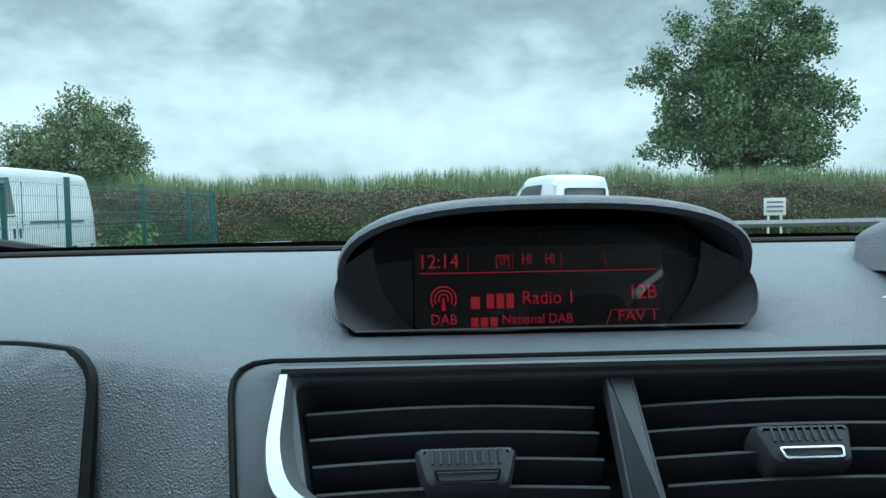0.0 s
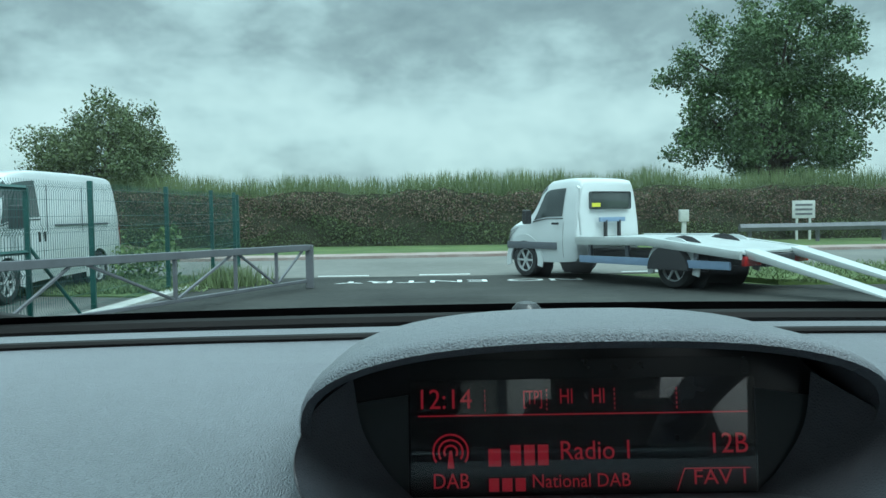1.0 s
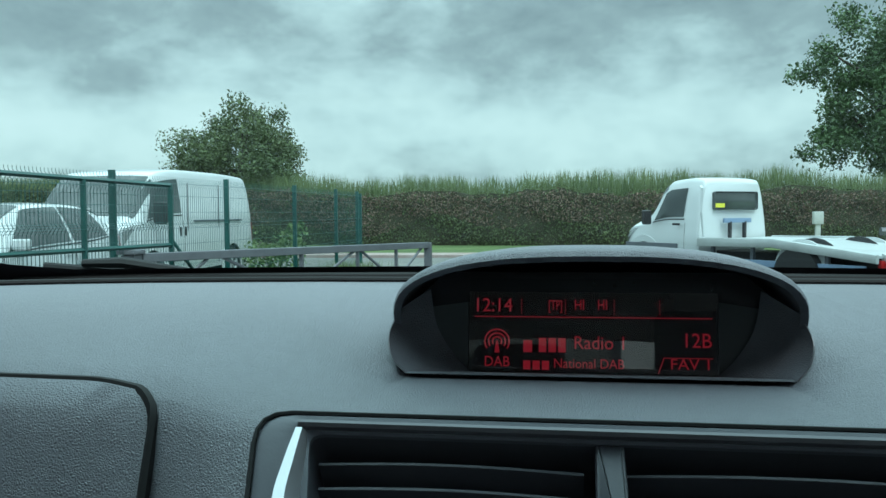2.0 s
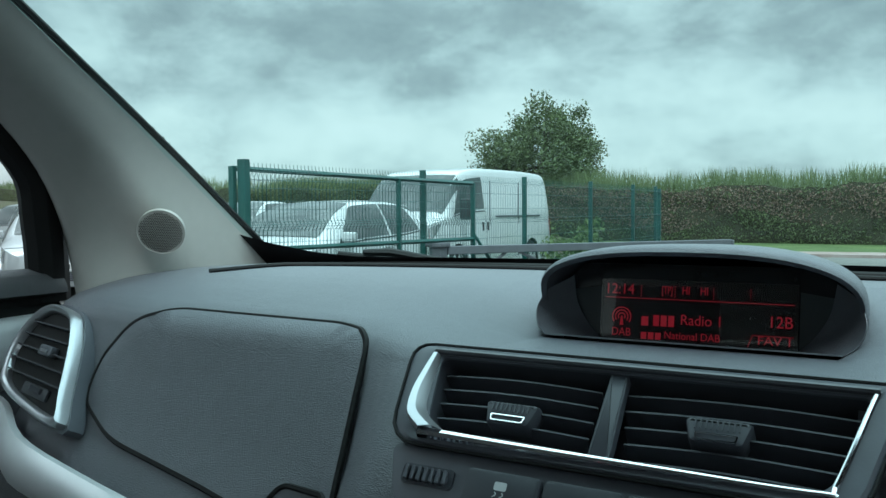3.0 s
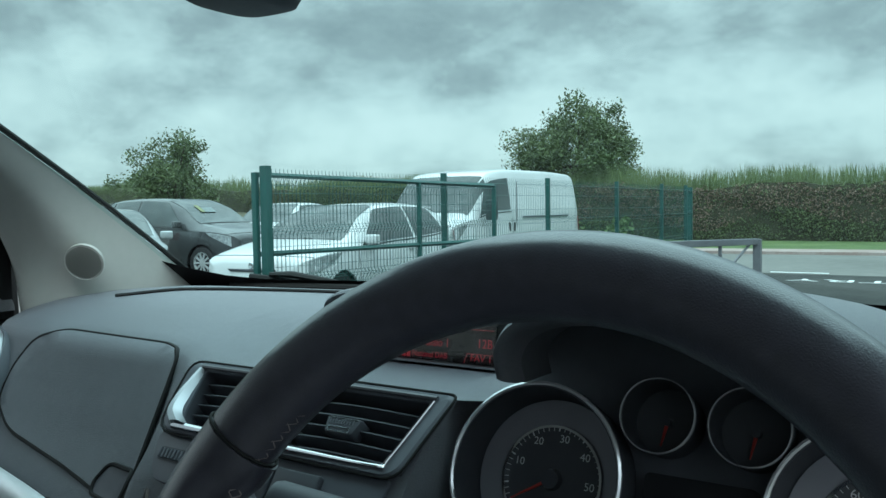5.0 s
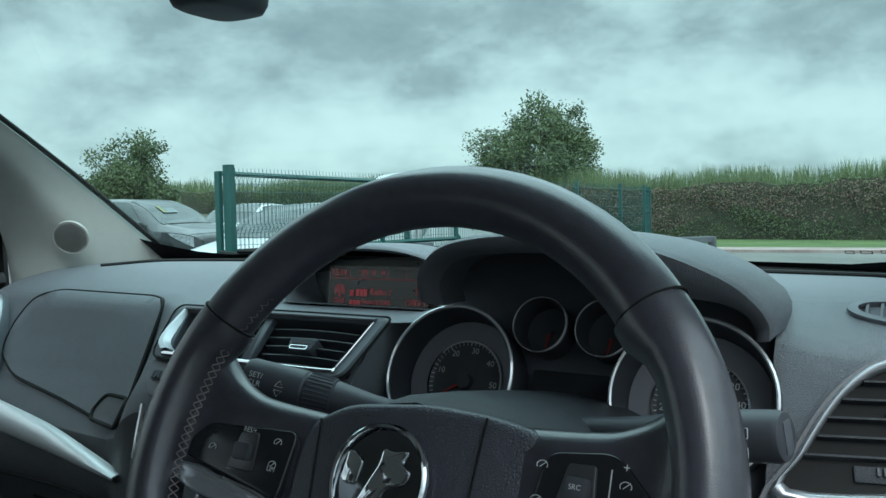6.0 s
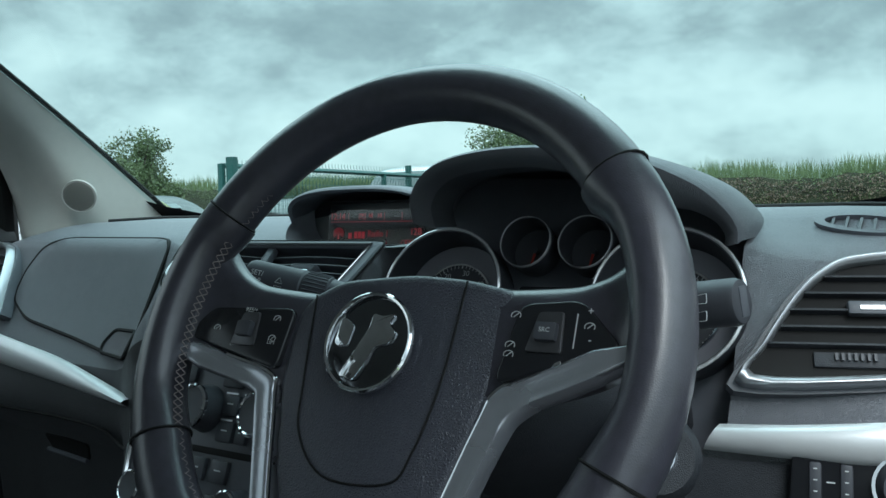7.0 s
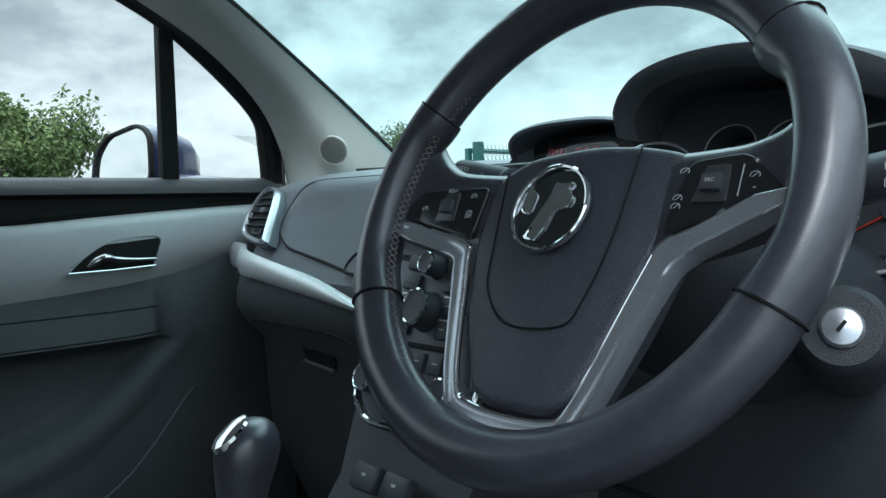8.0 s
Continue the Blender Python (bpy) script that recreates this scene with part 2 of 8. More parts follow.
def prismb(*a, **k):
    bm = bmesh.new()
    prism(bm, *a, **k)
    return bm


def ring_prism(bm, outer, inner, depth, m=None, bev=0.0):
    """A frame between two outlines with the same number of points, rounded towards the viewer."""
    n = len(outer)
    lay = []
    for off, z in ((0.0, 0.0), (0.0, depth * 0.6), (0.18, depth), (0.82, depth), (1.0, depth * 0.6), (1.0, 0.0)):
        lay.append([bm.verts.new((*(Vector(o).lerp(Vector(i), off)), z)) for o, i in zip(outer, inner)])
    for a, b in zip(lay, lay[1:] + lay[:1]):
        for i in range(n):
            j = (i + 1) % n
            bm.faces.new((a[i], a[j], b[j], b[i]))
    vs = [v for l in lay for v in l]
    if m is not None:
        bmesh.ops.transform(bm, matrix=m, verts=vs)
    return vs


def loft(bm, rings, closed=True, caps=True):
    """Skins a list of rings of points with equal counts."""
    rows = [[bm.verts.new(p) for p in r] for r in rings]
    n = len(rows[0])
    for a, b in zip(rows, rows[1:]):
        for i in range(n if closed else n - 1):
            j = (i + 1) % n
            bm.faces.new((a[i], a[j], b[j], b[i]))
    if caps and closed:
        bm.faces.new(rows[0][::-1])
        bm.faces.new(rows[-1])
    return rows


def tube(bm, pts, rad, n=10, closed=False, flat=1.0, up=(0, 0, 1)):
    """A round or oval bar along a line of points; rad may be a list."""
    pts = [Vector(p) for p in pts]
    rings = []
    k = len(pts)
    for i, p in enumerate(pts):
        if closed:
            t = pts[(i + 1) % k] - pts[i - 1]
        else:
            t = pts[min(i + 1, k - 1)] - pts[max(i - 1, 0)]
        t.normalize()
        u = Vector(up)
        s = t.cross(u)
        if s.length < 1e-4:
            s = t.cross(Vector((1, 0, 0)))
        s.normalize()
        w = s.cross(t)
        r = rad[i] if isinstance(rad, (list, tuple)) else rad
        rings.append([p + s * math.cos(a) * r + w * math.sin(a) * r * flat for a in (2 * math.pi * j / n for j in range(n))])
    if closed:
        rings.append(rings[0])
        rows = [[bm.verts.new(q) for q in r] for r in rings[:-1]]
        for a, b in zip(rows, rows[1:] + rows[:1]):
            for i in range(n):
                j = (i + 1) % n
                bm.faces.new((a[i], a[j], b[j], b[i]))
    else:
        loft(bm, rings)


def tubeb(*a, **k):
    bm = bmesh.new()
    tube(bm, *a, **k)
    return bm


def lathe(bm, prof, m=None, n=32):
    """Turns (radius, height) pairs round local z."""
    rings = [[(r * math.cos(2 * math.pi * j / n), r * math.sin(2 * math.pi * j / n), h) for j in range(n)] for r, h in prof]
    hollow = prof[0][0] > 1e-6 and prof[-1][0] > 1e-6
    rows = loft(bm, rings, caps=not hollow)
    if hollow:                                              # a ring: join its last edge to its first
        for i in range(n):
            j = (i + 1) % n
            bm.faces.new((rows[-1][i], rows[-1][j], rows[0][j], rows[0][i]))
    vs = [v for r in rows for v in r]
    if m is not None:
        bmesh.ops.transform(bm, matrix=m, verts=vs)
    return vs


def latheb(*a, **k):
    bm = bmesh.new()
    lathe(bm, *a, **k)
    return bm


def circle(r, n=24, cx=0.0, cy=0.0, a0=0.0, a1=2 * math.pi):
    full = abs(a1 - a0 - 2 * math.pi) < 1e-6
    k = n if full else n - 1
    return [(cx + r * math.cos(a0 + (a1 - a0) * j / k), cy + r * math.sin(a0 + (a1 - a0) * j / k)) for j in range(n)]


def curve_pts(ctrl, n=24, closed=False):
    """A Catmull-Rom line through control points."""
    c = [Vector(p) for p in ctrl]
    k = len(c)
    out = []
    segs = k if closed else k - 1
    per = max(1, n // segs)
    for i in range(segs):
        p1, p2 = c[i], c[(i + 1) % k]
        p0 = c[i - 1] if closed or i > 0 else p1 * 2 - p2
        p3 = c[(i + 2) % k] if closed or i + 2 < k else p2 * 2 - p1
        for j in range(per):
            t = j / per
            out.append(0.5 * (2 * p1 + (p2 - p0) * t + (2 * p0 - 5 * p1 + 4 * p2 - p3) * t * t + (3 * p1 - p0 - 3 * p2 + p3) * t ** 3))
    if not closed:
        out.append(c[-1])
    return out


def writing(name, text, size, m, material, parent=None, align="LEFT", depth=0.0, label=""):
    cu = bpy.data.curves.new(name, "FONT")
    cu.body, cu.size, cu.align_x, cu.align_y, cu.extrude = text, size, align, "BOTTOM", depth
    cu.resolution_u = 3
    tmp = bpy.data.objects.new(name, cu)
    scene.collection.objects.link(tmp)
    bpy.context.view_layer.update()
    me = bpy.data.meshes.new_from_object(tmp.evaluated_get(bpy.context.evaluated_depsgraph_get()))
    bpy.data.objects.remove(tmp)
    me.materials.clear()
    me.materials.append(material)
    me.transform(m)
    me.name = name
    ob = new(name, me)
    if parent:
        ob.parent = parent
    if label:
        tagged(ob, label)
    return ob


def lerp(x, pts):
    """Piecewise-linear interpolation through sorted (x, value) pairs."""
    if x <= pts[0][0]:
        return pts[0][1]
    for (x0, v0), (x1, v1) in zip(pts, pts[1:]):
        if x <= x1:
            t = (x - x0) / (x1 - x0)
            t = t * t * (3 - 2 * t)
            return v0 + (v1 - v0) * t
    return pts[-1][1]


def straight(x, pts):
    """Straight-line interpolation through sorted (x, value) pairs."""
    if x <= pts[0][0]:
        return pts[0][1]
    for (x0, v0), (x1, v1) in zip(pts, pts[1:]):
        if x <= x1:
            return v0 + (v1 - v0) * (x - x0) / (x1 - x0)
    return pts[-1][1]


def smooth(x, pts):
    """A rounded curve through sorted (x, value) pairs, with no overshoot."""
    if x <= pts[0][0]:
        return pts[0][1]
    if x >= pts[-1][0]:
        return pts[-1][1]
    sl = [(b[1] - a[1]) / max(b[0] - a[0], 1e-9) for a, b in zip(pts, pts[1:])]

    def tangent(i):
        if i == 0:
            return sl[0]
        if i == len(pts) - 1:
            return sl[-1]
        return 0.0 if sl[i - 1] * sl[i] <= 0 else 2 * sl[i - 1] * sl[i] / (sl[i - 1] + sl[i])

    for i, ((x0, v0), (x1, v1)) in enumerate(zip(pts, pts[1:])):
        if x <= x1:
            h = x1 - x0
            t = (x - x0) / h
            return v0 * (1 + 2 * t) * (1 - t) ** 2 + tangent(i) * h * t * (1 - t) ** 2 + v1 * t * t * (3 - 2 * t) + tangent(i + 1) * h * t * t * (t - 1)
    return pts[-1][1]

# ---------------------------------------------------------------- the parked car's cabin
XC = 0.012                     # the car's middle line


def y_base(x):
    return 0.747 - 0.21 * (x - XC) ** 2


def y_lip(x):
    return lerp(abs(x - XC), [(0, 0.25), (0.135, 0.252), (0.2, 0.276), (0.3, 0.283), (0.42, 0.284), (0.55, 0.300), (0.65, 0.352), (0.72, 0.41)]) + lerp(x, [(0.15, 0.0), (0.45, -0.013)])


def dash_profile(x):
    """Front-to-back section of the dashboard, from the windscreen down to the knees."""
    d = abs(x - XC)
    c = lerp(d, [(0.108, 1.0), (0.20, 0.0)])            # 1 in the middle bay
    yl, yb = y_lip(x), y_base(x)
    side = lerp(d, [(0.5, 0.0), (0.72, 1.0)])
    rs = lerp(x, [(0.45, 0.0), (0.50, 1.0)])              # softer shoulder beside the driver
    pts = []
    pit = lerp(d, [(0.098, 1.0), (0.104, 0.0)])          # hollow behind the display
    for f, z0, bay in ((1.0, 1.155, ()), (0.88, 1.163, ()), (0.7, 1.171, ((0, 1.1705), (0.2, 1.171))), (0.5, 1.173, ((0, 1.171), (0.2, 1.173))),
                       (0.32, 1.170, ((0.104, 1.148), (0.131, 1.157), (0.16, 1.166), (0.2, 1.170))), (0.25, 1.1675, ((0.100, 1.1365), (0.106, 1.1405), (0.131, 1.1510), (0.158, 1.160), (0.2, 1.1675))),
                       (0.205, 1.1645, ((0.100, 1.1380), (0.133, 1.1495), (0.16, 1.157), (0.2, 1.1645))), (0.18, 1.163, ((0.100, 1.1395), (0.138, 1.1490), (0.165, 1.156), (0.2, 1.163))), (0.07, 1.154, ((0.108, 1.142), (0.2, 1.154)))):
        k = straight(d, bay) if bay else z0
        if f == 0.32:
            k += (1.124 - k) * pit
        pts.append((yl + (yb - yl) * f, k - 0.012 * side - rs * (0.010 if f < 0.1 else 0.004 if f < 0.2 else 0.0)))
    a = [(0.0, 1.146), (-0.006, 1.136), (-0.024, 1.095), (-0.042, 1.06), (-0.062, 1.03), (-0.078, 1.008), (-0.086, 0.985), (-0.088, 0.96), (-0.075, 0.935), (-0.04, 0.90), (-0.03, 0.75), (0.06, 0.55)]
    b = [(0.0, 1.143), (-0.008, 1.1395), (-0.049, 1.1010), (-0.057, 1.093), (-0.075, 1.072), (-0.081, 1.054), (-0.078, 1.03), (-0.085, 0.99), (-0.1, 0.93), (-0.11, 0.88), (-0.06, 0.75), (0.06, 0.55)]
    for (ya, za), (yb2, zb) in zip(a, b):
        soft = rs * lerp(za, [(1.06, 0.0), (1.10, 0.004), (1.136, 0.016), (1.146, 0.012)])
        pts.append((yl + ya + (yb2 - ya) * c, za + (zb - za) * c - 0.012 * side - soft))
    return pts


dashboard = empty("dashboard", "dark grey grained vinyl car dashboard under the windscreen", "dashboard")


def dash_top(x, y):
    """Height of the dash's upper side."""
    pr = dash_profile(x)[:9]
    for (y1, z1), (y0, z0) in zip(pr, pr[1:]):
        if y0 <= y <= y1:
            return z0 + (z1 - z0) * (y - y0) / (y1 - y0)
    return pr[0][1]


def build_dash():
    bm = bmesh.new()
    xs = sorted({XC + s * v for s in (-1, 1) for v in (0, 0.04, 0.08, 0.093, 0.098, 0.100, 0.102, 0.104, 0.106, 0.1115, 0.117, 0.123, 0.131, 0.133, 0.138, 0.148, 0.16, 0.18, 0.2, 0.21, 0.25, 0.3, 0.35, 0.4, 0.448, 0.475, 0.5, 0.55, 0.6, 0.64, 0.68, 0.72)})
    rows = [[bm.verts.new((x, y, z)) for y, z in dash_profile(x)] for x in xs]
    low = []
    for i in range(len(xs) - 1):
        mid = (xs[i] + xs[i + 1]) / 2
        for j in range(len(rows[0]) - 1):
            if j == 10 and abs(mid - XC) < 0.117:
                continue                                     # the mouth of the middle vents
            if 7 <= j <= 13 and XC + (0.16 if j < 9 else 0.123) < mid < XC + 0.448:
                continue                                     # the instrument cluster's bay
            f = bm.faces.new((rows[i][j], rows[i][j + 1], rows[i + 1][j + 1], rows[i + 1][j]))
            if j >= 14:
                low.append(f)
    bm.faces.index_update()
    bl = bm.copy()
    ids = {f.index for f in low}
    bmesh.ops.delete(bl, geom=[f for f in bl.faces if f.index not in ids], context="FACES")
    bmesh.ops.delete(bm, geom=low, context="FACES")
    part("pad", bm, M_DASH, dashboard, smooth=48)
    part("lower_pad", bl, M_LOWER, dashboard, "dark grained lower dash", smooth=48)
    # side walls of the instrument bay
    for x, inner in ((XC + 0.123, 0.008), (XC + 0.448, -0.004)):
        edge = dash_profile(x)[7:15]
        bm = bmesh.new()
        loft(bm, [[(x + inner * t, y + 0.10 * t, z - 0.004 * t) for y, z in edge] for t in (0, 0.25, 1)], closed=False)
        part("bay_wall", bm, M_DASH, dashboard, smooth=50)
    # seam round the front of the pad's raised top
    pts = curve_pts([(XC - 0.50, 0.42, 0), (XC - 0.455, 0.50, 0), (XC - 0.335, 0.548, 0), (XC - 0.13, 0.577, 0), (XC, 0.583, 0),
                     (XC + 0.14, 0.577, 0), (XC + 0.32, 0.555, 0), (XC + 0.47, 0.528, 0), (XC + 0.60, 0.49, 0)], 96)
    pts = [(p.x, p.y, dash_top(p.x, p.y) + 0.0018) for p in pts]
    part("seam", tubeb(pts, 0.0030, 8, flat=0.8), M_RUBBER, dashboard, "dark seam line")
    # strip of trim between seam and glass
    pts = [(x, y_base(x) - 0.02, 1.162) for x in (XC - 0.55 + 0.1 * i for i in range(12))]
    part("glass_seal", tubeb(pts, 0.006, 8), M_RUBBER, dashboard, "black rubber glass seal")


build_dash()

# middle vents -----------------------------------------------------------------
VY = Vector((0, 0.735, 0.678))
M_VENT = axes((XC + 0.001, 0.2175, 1.1240), (1, 0, 0), VY) @ Matrix.Diagonal((1.01, 1.0, 1.0, 1.0))


def middle_vent():
    v = empty("centre_vent", "pair of middle air vents with horizontal slats and chrome edging", "air vent")
    hole = round_outline([(-0.108, 0.026), (0.121, 0.026), (0.106, -0.027), (-0.098, -0.027)], [0.006, 0.004, 0.01, 0.016])
    outer = round_outline([(-0.130, 0.034), (0.137, 0.034), (0.119, -0.0345), (-0.118, -0.0345)], [0.014, 0.006, 0.012, 0.02])
    bm = bmesh.new()
    ring_prism(bm, outer, hole, 0.005, M_VENT)
    part("surround", bm, M_DARK, v, "satin dark grey surround")
    bm = bmesh.new()                                        # pocket behind
    deep = [(p[0] * 0.97, p[1] * 0.9, -0.05) for p in hole]
    loft(bm, [[(p[0], p[1], 0.001) for p in hole], deep], caps=False)
    bm.faces.new([bm.verts.new(p) for p in deep])
    bmesh.ops.transform(bm, matrix=M_VENT, verts=bm.verts[:])
    part("duct", bm, M_BLACK, v)
    # broad bright blade along one end, running on as a thin bottom line
    bm = bmesh.new()
    a = curve_pts([(-0.1130, 0.0260), (-0.1140, 0.012), (-0.1140, -0.004), (-0.110, -0.020), (-0.099, -0.0295)], 16)
    b = curve_pts([(-0.1075, 0.0262), (-0.1062, 0.012), (-0.1046, -0.004), (-0.0985, -0.0165), (-0.084, -0.0262)], 16)
    lay = []
    for off, z in ((0, 0.003), (0.15, 0.0075), (0.6, 0.0075), (1, 0.001)):
        lay.append([(*p.lerp(q, off), z + 0.12 * (0.026 - p.y)) for p, q in zip(a, b)])
    loft(bm, lay, closed=False)
    bmesh.ops.transform(bm, matrix=M_VENT, verts=bm.verts[:])
    part("chrome_blade", bm, M_RIM, v, "bright chrome edge blade")
    pts = [M_VENT @ Vector(p) for p in [(-0.099, -0.0285, 0.0062), (-0.04, -0.029, 0.0065), (0.04, -0.029, 0.0065), (0.104, -0.0285, 0.0062), (0.1085, -0.024, 0.006), (0.1225, 0.026, 0.006)]]
    part("chrome_line", tubeb(curve_pts(pts, 30), [0.0013 + 0.0020 * max(0.0, 1 - k / 14) for k in range(31)], 8), M_CHROME, v, "chrome line thinning along the bottom")
    pts = [M_VENT @ Vector((x, 0.0285, 0.0052)) for x in (-0.112, -0.06, 0.0, 0.06, 0.124)]
    part("top_bevel", tubeb(curve_pts(pts, 16), 0.0021, 8), M_WEDGE, v, "satin grey bevel")
    rim = [M_VENT @ Vector((p[0] * 1.004, p[1] * 1.015, 0.0035)) for p in outer]
    bm = bmesh.new()
    tube(bm, rim, 0.0011, 6, closed=True)
    part("seam", bm, M_RUBBER, v)
    # slats, bowed towards the cabin
    for side, x0, x1 in ((0, -0.104, -0.0075), (1, 0.0055, 0.118)):
        for k in range(5):
            y = 0.0175 - k * 0.0098
            e0, e1 = x0 + 0.0018 * k, x1 - (0.0028 * k if side else 0)
            bm = bmesh.new()
            rings = []
            for j in range(9):
                t = j / 8
                x = e0 + (e1 - e0) * t
                zf = -0.004 + 0.003 * math.sin(math.pi * t)
                rings.append([(x, y + 0.0005, zf), (x, y - 0.0005, zf), (x, y - 0.0046, zf - 0.020), (x, y - 0.003, zf - 0.020)])
            loft(bm, rings)
            bmesh.ops.transform(bm, matrix=M_VENT, verts=bm.verts[:])
            part("slat", bm, M_BLACK, v)
    # middle divider
    bm = prismb(round_outline([(-0.0035, 0.0262), (0.0065, 0.0262), (0.0080, -0.0272), (-0.0040, -0.0272)], 0.001), 0.0065, M_VENT, bev=0.0015, z0=-0.004)
    part("divider", bm, M_BLACK, v)
    for kx, ky in ((-0.052, -0.006), (0.056, -0.001)):
        k = part("slide_knob", prismb(round_outline([(kx - 0.0165, ky + 0.006), (kx + 0.0165, ky + 0.006), (kx + 0.0125, ky - 0.0085), (kx - 0.0125, ky - 0.0085)], 0.003), 0.012, M_VENT, bev=0.003, z0=-0.008), M_BLACK, v)
        o = round_outline([(kx - 0.0105, ky - 0.003), (kx + 0.0105, ky - 0.003), (kx + 0.0095, ky - 0.0075), (kx - 0.0095, ky - 0.0075)], 0.0012)
        i = [(kx + (p[0] - kx) * 0.9, ky - 0.0052 + (p[1] - ky + 0.0052) * 0.6) for p in o]
        bm = bmesh.new()
        ring_prism(bm, o, i, 0.001, M_VENT @ Matrix.Translation((0, 0, 0.0038)))
        part("chrome_outline", bm, M_CHROME, k, "chrome outline")
        for g in range(9):
            bm = boxb(kx - 0.0105 + g * 0.0026, ky + 0.0018, 0.0042, 0.0008, 0.0055, 0.0006, M_VENT)
            part("grip_rib", bm, M_BLACK, k)
    return v


middle_vent()

# button strip under the vents -------------------------------------------------
M_STRIP = axes((XC, 0.1825, 1.0830), (1, 0, 0), (0, 0.60, 0.80))


def button_strip():
    s = empty("button_strip", "row of square switches below the middle vents", "switch panel")
    part("backing", prismb(round_outline([(-0.118, 0.022), (0.118, 0.022), (0.108, -0.017), (-0.104, -0.017)], [0.01, 0.008, 0.012, 0.016]), 0.003, M_STRIP, bev=0.0015), M_DARK, s)
    for name, x0, x1 in (("stability_button", -0.064, -0.022), ("hazard_button", -0.020, 0.020), ("blank_button", 0.022, 0.064)):
        b = part(name, prismb(round_outline([(x0, 0.013), (x1, 0.013), (x1, -0.012), (x0, -0.012)], 0.003), 0.0035, M_STRIP, bev=0.0012, z0=0.003), M_BLACK, s)
        if name == "hazard_button":
            for k in (0.0072, 0.0041):
                o = [(k * math.cos(a), -0.001 + k * math.sin(a)) for a in (radians(90), radians(210), radians(330))]
                i = [(p[0] * 0.78, -0.001 + (p[1] + 0.001) * 0.78) for p in o]
                bm = bmesh.new()
                ring_prism(bm, o, i, 0.0004, M_STRIP @ Matrix.Translation((0, 0, 0.0065)))
                part("warning_triangle", bm, M_REDLAMP, b, "red warning triangle")
        if name == "stability_button":
            writing("off_print", "OFF", 0.006, M_STRIP @ Matrix.Translation((-0.043, -0.0085, 0.0067)), M_ICON, b, "CENTER")
            part("car_print", prismb(round_outline([(-0.0465, 0.0075), (-0.0395, 0.0075), (-0.0395, 0.003), (-0.0465, 0.003)], 0.001), 0.0002, M_STRIP, z0=0.0066), M_ICON, b)
            for dx in (-0.0455, -0.0415):
                pts = [M_STRIP @ Vector((dx + 0.001 * math.sin(q), 0.002 - 0.0011 * q * 0.6, 0.0067)) for q in (0, 1, 2, 3, 4)]
                part("skid_print", tubeb(pts, 0.0003, 5), M_ICON, b)
    w = part("thumbwheel_slot", prismb(round_outline([(-0.104, 0.010), (-0.072, 0.010), (-0.072, -0.001), (-0.104, -0.001)], 0.003), 0.001, M_STRIP, z0=0.003), M_BLACK, s)
    for k in range(7):
        part("thumbwheel_rib", boxb(-0.1 + k * 0.004, 0.0045, 0.0055, 0.0022, 0.008, 0.004, M_STRIP, bev=0.0005, seg=1), M_DARK, w)


button_strip()

# display pod -------------------------------------------------------------------
M_SCR = axes((-0.053, 0.4105, 1.1320), (1, 0, 0), (0, 0.14, 0.990)) @ Matrix.Diagonal((1.019, 1.0, 1.0, 1.0))
POD_SHIFT = Matrix.Translation((0.0, 0.004, 0.003)) @ Matrix.Diagonal((1.025, 1.0, 1.0, 1.0))


